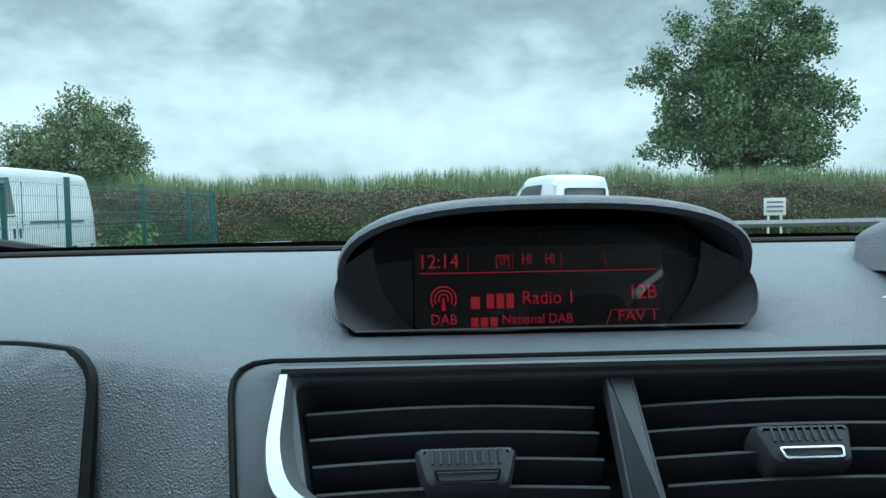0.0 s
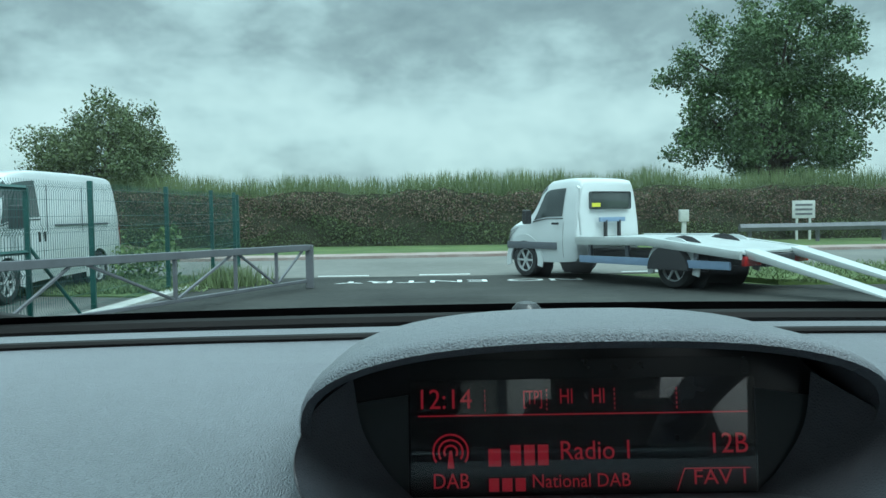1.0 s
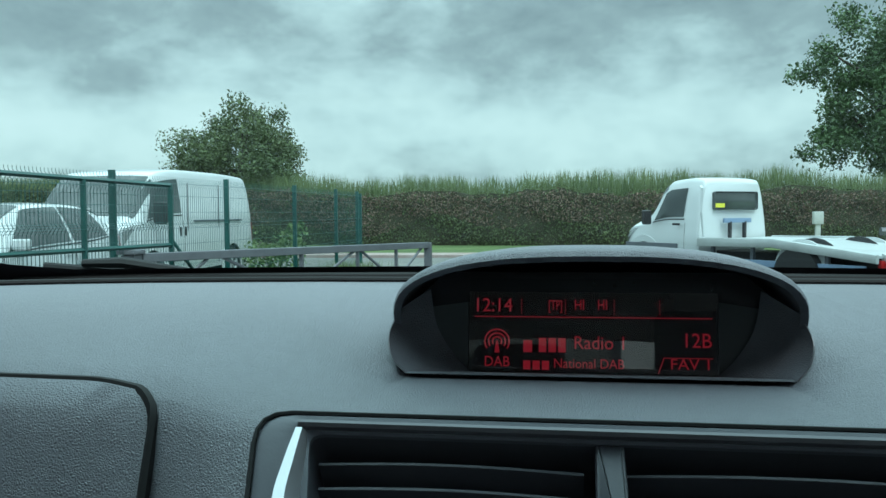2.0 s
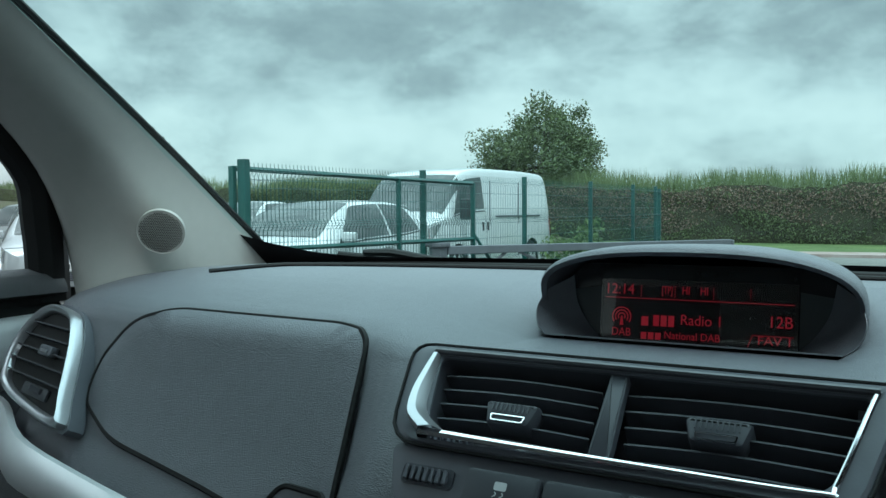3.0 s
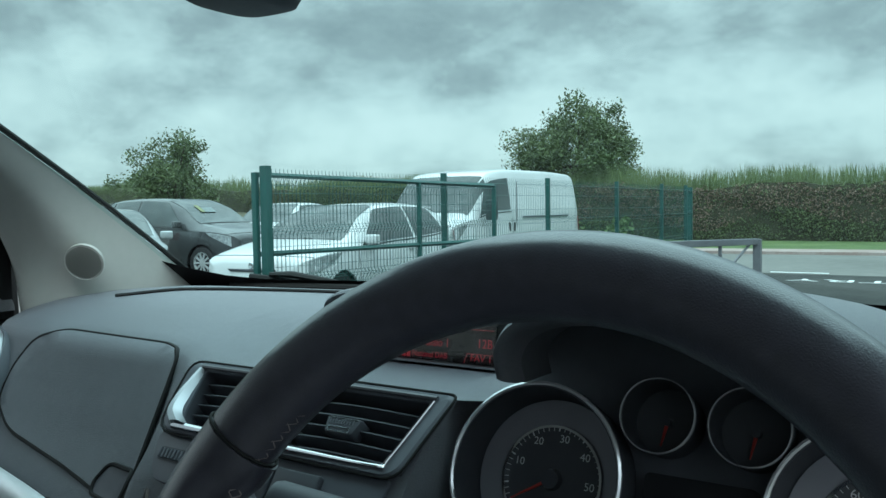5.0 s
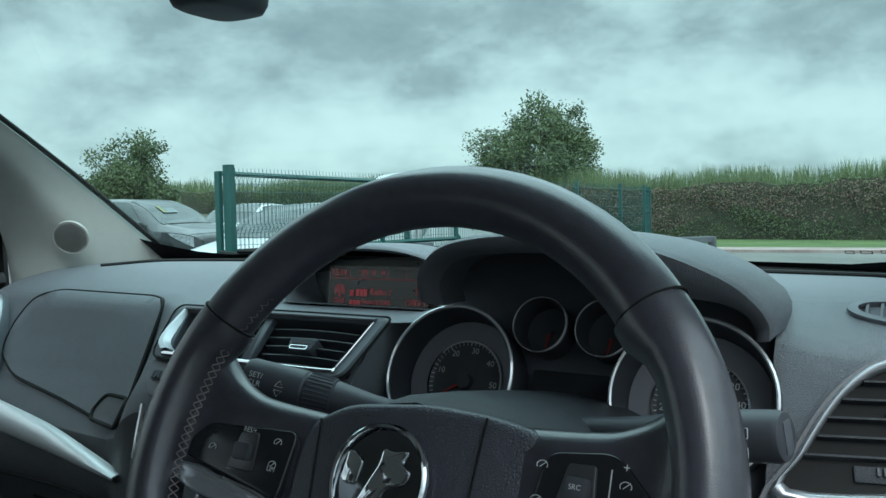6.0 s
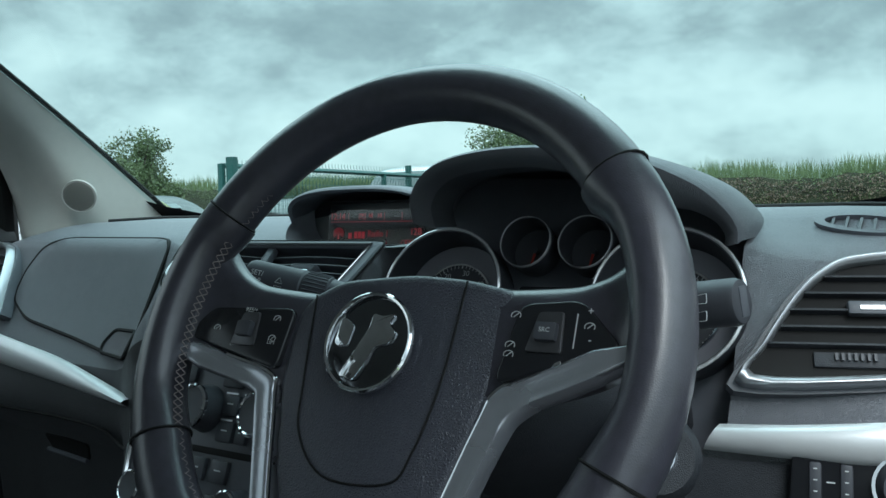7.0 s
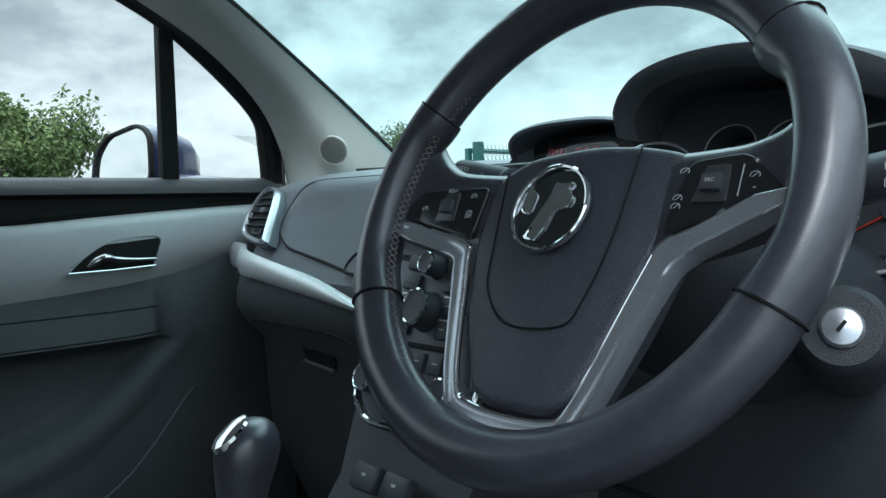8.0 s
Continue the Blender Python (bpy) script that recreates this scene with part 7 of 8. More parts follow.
def hedge_height(s):
    return 2.05 + 0.10 * math.sin(s * 0.7) + 0.06 * math.sin(s * 2.3 + 1) + 0.05 * math.sin(s * 5.1)


def bank(x):
    """Height of the field's edge, which rises behind the yard."""
    return lerp(x, [(-175, 5.0), (-135, 4.0), (-95, 2.9), (-55, 1.8), (-32, 1.2), (-20, 0.9), (-14, 0.45), (-9, 0.0)])


def trim_h(x):
    """The hedge is lower behind the yard."""
    return lerp(x, [(-60, 0.85), (-32, 0.72), (-18, 0.75), (-11, 1.0)])


HL = [(-175, 74), (-135, 71), (-95, 62), (-55, 44), (-32, 34.5), (-18, 30.2), (-6, 29.2), (4, 28.6), (14, 29.4), (40, 32), (95, 42)]
hedge = empty("hedge", "long field hedge, brown-red and green, topped with tall grass", "hedge")


def hedge_build():
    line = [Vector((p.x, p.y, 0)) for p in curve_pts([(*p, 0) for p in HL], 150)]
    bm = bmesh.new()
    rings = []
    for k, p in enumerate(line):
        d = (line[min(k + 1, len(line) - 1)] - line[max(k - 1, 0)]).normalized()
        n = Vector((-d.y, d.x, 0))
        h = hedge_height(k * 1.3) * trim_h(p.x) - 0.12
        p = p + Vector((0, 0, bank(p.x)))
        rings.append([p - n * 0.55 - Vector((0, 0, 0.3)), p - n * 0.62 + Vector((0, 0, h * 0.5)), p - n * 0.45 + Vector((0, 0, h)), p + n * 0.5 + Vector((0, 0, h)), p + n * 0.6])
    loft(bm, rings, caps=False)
    # solid filler behind the leaves, coloured as inner shade
    part("shade_core", bm, M_SHADECORE, hedge)
    bm = bmesh.new()
    rings = []
    for k, p in enumerate(line):
        if p.x > -6:
            break
        d = (line[k + 1] - line[max(k - 1, 0)]).normalized()
        n = Vector((-d.y, d.x, 0))
        b = bank(p.x)
        rings.append([p - n * 6.0 + Vector((0, 0, -0.06)), p - n * 3.4 + Vector((0, 0, b * 0.55 - 0.03)), p - n * 1.2 + Vector((0, 0, b - 0.02)), p + n * 8 + Vector((0, 0, b)), p + n * 14 + Vector((0, 0, -0.1))])
    loft(bm, rings, closed=False)
    tagged(finish(bm, "field_bank", M_FIELD, 60), "dry grassy bank rising to the field hedge", "ground", kind="structure")
    rng = np.random.default_rng(8)
    green, brown, blades = [], [], []
    for k, (p, q) in enumerate(zip(line, line[1:])):
        d = q - p
        L = d.length
        n = Vector((-d.y, d.x, 0)).normalized()
        dist = p.length
        cnt = int(L * (1150 if dist < 48 else 260))
        for _ in range(cnt):
            t, f = rng.random(), rng.random()
            h = hedge_height((k + t) * 1.3) * trim_h(p.x)
            z = h * f ** 0.85
            bulge = 0.66 + 0.10 * math.sin(z * 3 + k) + rng.normal() * 0.07
            c = p + d * t - n * bulge * (1 if z < h * 0.93 else rng.uniform(-1, 1)) + Vector((0, 0, z + bank(p.x + d.x * t)))
            zone = noise.noise(Vector((c.x * 0.35, c.y * 0.1, z * 0.8)))
            (brown if (0.34 + 0.3 * zone < z / h < 0.95 + 0.1 * zone and rng.random() < 0.78 and -12 < c.x < 60) else green).append(tuple(c))
        for _ in range(int(L * (430 if dist < 48 else 60))):
            t = rng.random()
            h = hedge_height((k + t) * 1.3) * trim_h(p.x)
            c = p + d * t + n * rng.uniform(-0.3, 1.6)
            patch = max(0.0, noise.noise(Vector((c.x * 0.25, c.y * 0.25, 3.0))))
            blades.append((c.x, c.y, h - 0.3 + bank(c.x), rng.uniform(0.3, 0.95) + (0.6 if dist < 48 else 1.2) * patch))
    tagged(leaf_cloud("leaves", green, 0.085, M_HEDGE, hedge, "dense green leaves", 3), kind="stuff")
    tagged(leaf_cloud("brown_leaves", brown, 0.08, M_HEDGEBROWN, hedge, "browned leaves and twigs", 4), kind="stuff")
    V, F = [], []
    for x, y, z, h in blades:
        a = rng.uniform(0, 2 * math.pi)
        w = 0.0085 if math.hypot(x, y) < 48 else 0.02
        lx, ly = rng.normal() * 0.10, rng.normal() * 0.10
        k = len(V)
        V += [(x - w * math.cos(a), y - w * math.sin(a), z), (x + w * math.cos(a), y + w * math.sin(a), z), (x + lx * 0.4 + w * 0.7, y + ly * 0.4, z + h * 0.6), (x + lx, y + ly, z + h), (x + lx * 0.4 - w * 0.7, y + ly * 0.4, z + h * 0.6)]
        F.append((k, k + 1, k + 2, k + 3, k + 4))
    me = bpy.data.meshes.new("tall_grass")
    me.from_pydata(V, [], F)
    me.materials.append(M_BLADE)
    ob = new("tall_grass", me)
    ob.parent = hedge
    tagged(ob, "tall grass along the top", kind="stuff")


hedge_build()


def tufts(name, pts, hmin, hmax, label):
    rng = random.Random(len(pts))
    V, F = [], []
    for x, y, z in pts:
        for _ in range(3):
            a = rng.uniform(0, 6.28)
            h = rng.uniform(hmin, hmax)
            w = 0.012
            px, py = x + rng.gauss(0, 0.06), y + rng.gauss(0, 0.06)
            k = len(V)
            V += [(px - w * math.cos(a), py - w * math.sin(a), z), (px + w * math.cos(a), py + w * math.sin(a), z), (px + rng.gauss(0, 0.07), py + rng.gauss(0, 0.07), z + h)]
            F.append((k, k + 1, k + 2))
    me = bpy.data.meshes.new(name)
    me.from_pydata(V, [], F)
    me.materials.append(M_BLADE)
    return tagged(new(name, me), label, "grass", kind="stuff")


rr = random.Random(6)
tufts("rough_grass", [(rr.uniform(-9.2, -3.95), rr.uniform(12.6, 15.6), 0.02) for _ in range(3600)], 0.03, 0.12, "rough green grass at the foot of the fence")
tufts("weed_clump", [(rr.gauss(-3.75, 0.25), rr.gauss(13.95, 0.25), 0.0) for _ in range(300)], 0.15, 0.42, "tall weeds by the barrier's end")
tufts("island_tufts", [(rr.uniform(5.2, 22), rr.uniform(12.2, 16.3), 0.06) for _ in range(3500)], 0.05, 0.13, "short grass on the island")
fl = [(rr.uniform(-8.5, -5.2), rr.uniform(14.8, 16.0), rr.uniform(0.0, 1.0)) for _ in range(2600)]
sh = empty("fence_shrubs", "loose green shrubs growing behind the fence", "shrub")
part("stems", tubeb([(-6.8, 15.4, 0.0), (-6.75, 15.4, 0.5), (-6.9, 15.45, 0.9)], 0.02, 6), M_BARK, sh)
leaf_cloud("foliage", [(x, y, z * (0.6 + 0.5 * math.sin(x * 2.1) ** 2)) for x, y, z in fl], 0.11, M_LEAF3, sh, "", 9)

# vehicles --------------------------------------------------------------------------------


def wheel(parent, x, y, r, w, m, spokes=9, material=None):
    """A wheel on its axle along local y."""
    mw = m @ axes((x, y, r), (1, 0, 0), (0, 0, 1))
    sd = 1 if y < 0 else -1                              # outer face
    wh = part("wheel", latheb([(r * 0.66, -w / 2), (r * 0.92, -w / 2), (r, -w * 0.32), (r, w * 0.32), (r * 0.92, w / 2), (r * 0.66, w / 2)], mw, 32), M_TYRE, parent, "black tyre with alloy rim")
    mo = mw @ Matrix.Translation((0, 0, sd * w * 0.36))
    if sd < 0:
        mo = mo @ Matrix.Rotation(math.pi, 4, "X")
    part("rim", latheb([(r * 0.60, -0.02), (r * 0.69, -0.02), (r * 0.69, 0.02), (r * 0.62, 0.025)], mo, 32), material or M_ALLOY, wh)
    part("hub", latheb([(0.0, -0.02), (r * 0.16, -0.02), (r * 0.14, 0.018), (0.0, 0.022)], mo, 16), material or M_ALLOY, wh)
    part("brake_disc", latheb([(0.0, -0.03), (r * 0.62, -0.03), (r * 0.62, -0.022), (0.0, -0.022)], mo, 24), M_INK, wh)
    for k in range(spokes):
        part("spoke", prismb([(r * 0.1, -r * 0.045), (r * 0.63, -r * 0.06), (r * 0.63, r * 0.06), (r * 0.1, r * 0.045)], 0.02, mo @ Matrix.Rotation(2 * math.pi * k / spokes, 4, "Z"), z0=-0.005), material or M_ALLOY, wh)
    return wh


def body_section(st, s):
    """Interpolated section (half widths and heights) at station s along the body."""
    return [smooth(s, [(row[0], row[k]) for row in st]) for k in range(1, 8)]


def car_skin(st, s, v):
    """A point on the body: s along x, v from sill (0) over belt (1) to roof middle (2)."""
    zb, zm, zr, wb, wm, wr, _ = body_section(st, s)
    if v <= 1:
        w = wb + (wm - wb) * (1 - (1 - v) ** 2.2)
        w += 0.03 * math.sin(math.pi * min(1, v * 1.05))
        return Vector((s, w, zb + (zm - zb) * v))
    t = v - 1
    f = min(1, t / 0.62)
    w = wm + (wr - wm) * f
    z = zm + (zr - zm) * (1 - (1 - f) ** 1.5)
    if t > 0.62:
        g = (t - 0.62) / 0.38
        w = wr * math.cos(g * math.pi / 2)
        z = zr + 0.03 * (1 - (1 - g) ** 2) * (1 if zr - zm > 0.15 else 0.6)
    return Vector((s, w, z))


def car(name, label, paint, at, st, wheels, wr, glass_side, screens, lamps=(), plate=None, tail=None, extra=None, mirrors=None, handle=None, cat="car", trim_z=None, spokes=9, wheel_mat=None, grille=None, badge=None, sticker=None):
    c = empty(name, label, cat)
    m = at
    n = 100
    s0, s1 = st[0][0], st[-1][0]
    bm = bmesh.new()
    vs = [0, 0.06, 0.12, 0.2, 0.3, 0.4, 0.5, 0.6, 0.7, 0.8, 0.88, 0.94, 1, 1.04, 1.1, 1.2, 1.3, 1.4, 1.5, 1.58, 1.62, 1.66, 1.75, 1.88, 2.0]
    rings = []
    for k in range(n + 1):
        s = s0 + (s1 - s0) * k / n
        half = [car_skin(st, s, v) for v in vs]
        rings.append(half + [Vector((p.x, -p.y, p.z)) for p in half[-2::-1]])
    loft(bm, rings)
    # wheel openings
    gone = [f for f in bm.faces if abs(f.calc_center_median().y) > 0.45 and any((f.calc_center_median().x - x) ** 2 + (f.calc_center_median().z - wr) ** 2 < (wr * 1.20) ** 2 for x in wheels)]
    bmesh.ops.delete(bm, geom=gone, context="FACES")
    bmesh.ops.transform(bm, matrix=m, verts=bm.verts[:])
    part("body", bm, paint, c, smooth=40)
    for x in wheels:
        for sd in (-1, 1):
            yy = sd * (body_section(st, x)[3] - 0.085)
            ws = body_section(st, x)[3] + 0.012
            lip = [(wr * 1.50 * math.cos(a), wr * 1.50 * math.sin(a)) for a in (radians(-14 + 208 * j / 20) for j in range(21))]
            lip += [(wr * 1.13 * math.cos(a), wr * 1.13 * math.sin(a)) for a in (radians(194 - 208 * j / 20) for j in range(21))]
            ma = m @ axes((x, sd * (ws + 0.018), wr), (1, 0, 0), (0, 0, 1))
            part("wheel_arch", prismb(lip, 0.030, ma, z0=-0.015), paint, c)
            part("arch_liner", prismb(circle(wr * 1.5, 20), 0.02, m @ axes((x, sd * (ws - 0.27), wr * 1.05), (1, 0, 0), (0, 0, 1))), M_INK, c)
            wheel(c, x, sd * (ws - 0.085), wr, 0.2, m, spokes, wheel_mat)

    def patch(name, s_a, s_b, v_a, v_b, material, lift=0.008, nu=8, nv=5, both=True, label="", skew=(0, 0), parent=c, taper=0.0):
        for sd in ((1, -1) if both else (1,)):
            bm = bmesh.new()
            rows = []
            for i in range(nu + 1):
                row = []
                for j in range(nv + 1):
                    tv = j / nv
                    lo = v_a + (v_b - v_a) * taper * i / nu
                    v = lo + (v_b - lo) * tv
                    a, b = s_a + skew[0] * tv, s_b + skew[1] * tv
                    s = a + (b - a) * i / nu
                    p = car_skin(st, s, v)
                    q = car_skin(st, s, v + 0.02)
                    q2 = car_skin(st, s + 0.02, v)
                    nn = (q2 - p).cross(q - p).normalized()
                    if nn.y < 0:
                        nn = -nn
                    if v > 1.55 and nn.z < 0:
                        nn = -nn
                    p = p + nn * lift
                    row.append(Vector((p.x, sd * p.y, p.z)))
                rows.append(row)
            loft(bm, rows, closed=False)
            bmesh.ops.transform(bm, matrix=m, verts=bm.verts[:])
            part(name, bm, material, parent, label, smooth=60)

    for g in glass_side:
        patch("window", g[0], g[1], 1.05, g[4] if len(g) > 4 else 1.52, M_TINT, skew=(g[2], g[3]))
    for s_a, s_b, nm, vv in screens:                        # front and back glass: across the roofline
        bm = bmesh.new()
        rows = []
        for i in range(9):
            s = s_a + (s_b - s_a) * i / 8
            half = [car_skin(st, s, vv + (2.0 - vv) * q) for q in (0, 0.25, 0.5, 0.75, 1.0)]
            nrm = Vector((car_skin(st, s + 0.02, 2.0) - car_skin(st, s, 2.0)))
            up = Vector((-nrm.z, 0, nrm.x)).normalized()
            if up.z < 0:
                up = -up
            half = [p + up * 0.010 for p in half]
            rows.append(half + [Vector((p.x, -p.y, p.z)) for p in half[-2::-1]])
        loft(bm, rows, closed=False)
        bmesh.ops.transform(bm, matrix=m, verts=bm.verts[:])
        part(nm, bm, M_TINT, c, smooth=60)
    for nm, s_a, s_b, v_a, v_b, mtl in lamps:
        front = nm == "headlamp"
        patch(nm, s_a, s_b, v_a, v_b, mtl, 0.008, skew=(0.02, 0.10) if front else (0, 0), taper=0.72 if front else 0.0)
        if front:
            patch("lamp_bezel", s_a + 0.06, s_b - 0.10, v_a + 0.10 * (v_b - v_a), v_b - 0.12 * (v_b - v_a), M_CHROMEDARK, 0.011, skew=(0.02, 0.08), taper=0.6)
    for g in glass_side:                                    # shut lines at the ends of each side window
        for sd in (1, -1):
            for edge in (g[0] - 0.10 * (g is glass_side[0]), g[1] + 0.04):
                if not any(abs(edge - x) < wr * 1.2 for x in wheels):
                    pts = [car_skin(st, edge, v) for v in (0.12, 0.3, 0.5, 0.7, 0.85, 0.97)]
                    part("shut_line", tubeb([m @ Vector((p.x, sd * (p.y + 0.001), p.z)) for p in pts], 0.0045, 4), M_INK, c)
            pts = [car_skin(st, g[0] - 0.02 + (g[1] - g[0] + 0.04) * k / 6, 1.03) for k in range(7)]
            part("window_seal", tubeb([m @ Vector((p.x, sd * (p.y + 0.006), p.z)) for p in pts], 0.010, 5), M_INK, c)
    if handle:
        for hs in handle:
            for sd in (1, -1):
                p = car_skin(st, hs, 0.88)
                part("door_handle", boxb(p.x, sd * (p.y + 0.015), p.z, 0.16, 0.03, 0.03, m, bev=0.008), paint, c)
    if mirrors:
        for sd in (1, -1):
            p = car_skin(st, mirrors, 1.08)
            k = part("door_mirror", boxb(p.x, sd * (p.y + 0.11), p.z + 0.05, 0.11, 0.20, 0.13, m, bev=0.035, seg=3), paint, c)
            part("mirror_glass", boxb(p.x + 0.056, sd * (p.y + 0.115), p.z + 0.05, 0.004, 0.15, 0.10, m, bev=0.0), M_MIRROR, k)
    nose = st[0][0]
    line = [car_skin(st, nose + 0.10 + 0.10 * (1 - q / 8) ** 2, 1.0 + q / 8) + Vector((-0.002, 0, 0.001)) for q in range(9)]
    line += [Vector((p.x, -p.y, p.z)) for p in line[-2::-1]]
    part("bonnet_gap", tubeb([m @ p for p in line], 0.005, 4), M_INK, c)
    if badge:
        part("emblem", latheb([(0.0, 0.0), (badge[1], 0.0), (badge[1], 0.012), (badge[1] * 0.8, 0.018), (0.0, 0.012)], m @ axes((nose - 0.004, 0, badge[0]), (0, -1, 0), (0, 0, 1)), 20), M_CHROME, c, "round chrome emblem")
    if sticker:                                             # sale notices laid over the windscreen, colours dimmed as if behind it
        p, q = car_skin(st, sticker, 2.0), car_skin(st, sticker + 0.05, 2.0)
        ms = m @ axes(p + Vector((-0.012, 0, 0.014)), (0, -1, 0), q - p)
        k = part("price_notice", boxb(-0.12, -0.04, 0, 0.30, 0.18, 0.004, ms), M_NOTICE, c, "white price notice, dimmed as behind glass")
        part("notice_edge", boxb(-0.33, 0.0, 0, 0.10, 0.26, 0.004, ms), M_NOTICEY, k, "yellow notice, dimmed as behind glass")
    if plate:
        px, pz = nose - 0.018, plate
        k = part("number_plate", boxb(px, 0, pz, 0.012, 0.52, 0.11, m, bev=0.003), M_PLATE, c, "white number plate")
        part("blue_band", boxb(px - 0.0065, 0.235, pz, 0.004, 0.045, 0.108, m), M_PLATEBLUE, k)
        for q in range(7):
            part("plate_bar", boxb(px - 0.0065, 0.165 - q * 0.062 - (0.02 if q > 3 else 0), pz, 0.004, 0.04, 0.07, m), M_INK, k)
    if grille:
        for gz, gw, gh in grille:
            o = round_outline([(-gw * 0.5, gh * 0.5), (-gw * 0.44, -gh * 0.5), (gw * 0.44, -gh * 0.5), (gw * 0.5, gh * 0.5)], 0.02)
            k = part("grille", prismb(o, 0.05, m @ axes((nose - 0.012, 0, gz), (0, 1, 0), (0, 0, 1)), bev=0.008), M_INK, c, "black grille")
            for q in range(2 if gh < 0.1 else 4):
                part("grille_bar", boxb(nose - 0.014, 0, gz + gh * (0.30 - q * 0.2), 0.006, gw * (0.90 - 0.03 * q), 0.008, m), M_DARK, k)
    if extra:
        extra(c, m)
    return c


def place(x, y, heading):
    """Vehicle axes: its nose points along local -x; heading is the nose's bearing in degrees from +x."""
    return Matrix.Translation((x, y, 0)) @ Matrix.Rotation(radians(heading + 180), 4, "Z")


# stations: x, sill z, belt z, roof z, sill half-width, belt half-width, roof half-width, (spare)
HATCH = [(-2.03, 0.28, 0.70, 0.73, 0.60, 0.64, 0.52, 0), (-1.99, 0.22, 0.77, 0.80, 0.72, 0.76, 0.62, 0), (-1.78, 0.19, 0.83, 0.88, 0.82, 0.84, 0.67, 0), (-1.4, 0.19, 0.87, 0.96, 0.84, 0.86, 0.69, 0), (-1.12, 0.19, 0.88, 1.01, 0.84, 0.86, 0.70, 0),
         (-0.58, 0.19, 0.90, 1.32, 0.84, 0.86, 0.62, 0), (-0.10, 0.20, 0.92, 1.455, 0.84, 0.86, 0.555, 0), (0.55, 0.20, 0.94, 1.48, 0.84, 0.86, 0.545, 0), (1.1, 0.20, 0.97, 1.46, 0.84, 0.86, 0.53, 0), (1.55, 0.22, 1.02, 1.38, 0.83, 0.845, 0.54, 0), (1.83, 0.26, 1.04, 1.16, 0.79, 0.80, 0.53, 0), (1.95, 0.32, 0.95, 1.0, 0.72, 0.74, 0.50, 0), (1.99, 0.38, 0.75, 0.80, 0.66, 0.68, 0.45, 0)]


def scaled(st, k, h=1.0, w=1.0):
    return [(r[0] * k, r[1], 0.2 + (r[2] - 0.2) * h, 0.2 + (r[3] - 0.2) * h, r[4] * w, r[5] * w, r[6] * w, 0) for r in st]


def hatch_extra(c, m):
    for k, (x, z) in enumerate(((-0.2, 0.62), (-0.14, 0.56), (-0.2, 0.50), (-0.14, 0.44), (0.95, 0.86), (1.01, 0.80), (0.95, 0.74))):
        p = car_skin(HATCH, x, (z - 0.2) / 0.74)
        part("checker_sticker", boxb(x + 0.35, (p.y + 0.012), z, 0.055, 0.004, 0.055, m), M_INK, c)
    part("side_strip", boxb(0.1, 0.872, 0.50, 1.2, 0.02, 0.05, m, bev=0.006), M_WHITE, c)
    part("roof_spoiler", boxb(1.52, 0, 1.43, 0.26, 1.02, 0.03, m, bev=0.012), M_WHITE, c)
    for sd in (1, -1):
        part("fog_lamp", latheb([(0.0, 0.0), (0.05, 0.0), (0.045, 0.02), (0.0, 0.025)], m @ axes((-1.985, sd * 0.68, 0.42), (0, 1, 0), (0, 0, 1)) @ Matrix.Rotation(math.pi, 4, "X"), 18), M_LAMP, c)


COMMON = dict(glass_side=[(-0.82, 0.50, 0.56, 0.02), (0.57, 1.45, 0.0, -0.16)], screens=[(-1.13, -0.20, "windscreen", 1.60), (1.42, 1.84, "rear_window", 1.55)], mirrors=-0.72, handle=(0.40,))
FRONT_LAMPS = [("headlamp", -1.94, -1.40, 0.66, 0.98, M_LAMP), ("tail_lamp", 1.82, 1.94, 0.80, 1.0, M_REDP)]
car("white_hatchback", "white three-door hatchback parked behind the mesh fence", M_WHITE, place(-6.5, 8.1, -86) @ Matrix.Scale(0.92, 4), HATCH, (-1.30, 1.24), 0.30, lamps=FRONT_LAMPS, plate=0.50, grille=[(0.43, 1.16, 0.28), (0.665, 0.80, 0.035)], badge=(0.73, 0.045), extra=hatch_extra, **COMMON)
MPV = scaled(HATCH, 1.04, 1.08, 1.03)
C2 = dict(glass_side=[(-0.84, 0.46, 0.58, 0.02), (0.53, 1.22, 0.0, 0.0), (1.28, 1.58, 0.0, -0.14)], screens=[(-1.17, -0.20, "windscreen", 1.60), (1.46, 1.90, "rear_window", 1.55)], mirrors=-0.75, handle=(0.36, 1.12))
L2 = [("headlamp", -2.02, -1.52, 0.68, 0.98, M_LAMP), ("tail_lamp", 1.86, 2.02, 0.78, 1.0, M_REDP)]
car("grey_people_carrier", "dark grey people carrier parked in the yard", M_GREYP, place(-13.2, 10.85, 6), MPV, (-1.30, 1.27), 0.32, lamps=L2, plate=0.5, grille=[(0.38, 1.1, 0.2), (0.68, 1.0, 0.05)], badge=(0.72, 0.06), sticker=-0.74, spokes=10, **C2)
GOLF = scaled(HATCH, 1.02, 0.90, 1.0)
car("silver_hatchback", "silver hatchback with a yellow windscreen sticker in the yard", M_SILVERP, place(-11.65, 7.9, -32), GOLF, (-1.29, 1.29), 0.31, lamps=FRONT_LAMPS, plate=0.50, grille=[(0.655, 1.10, 0.065), (0.36, 1.12, 0.13)], badge=(0.665, 0.06), sticker=-0.74, **COMMON)
car("white_small_car", "white car parked behind the hatchback", M_WHITE, place(-14.6, 15.2, -74), scaled(HATCH, 1.0, 1.02), (-1.24, 1.24), 0.30, lamps=FRONT_LAMPS, plate=0.48, grille=[(0.38, 1.0, 0.16)], **COMMON)
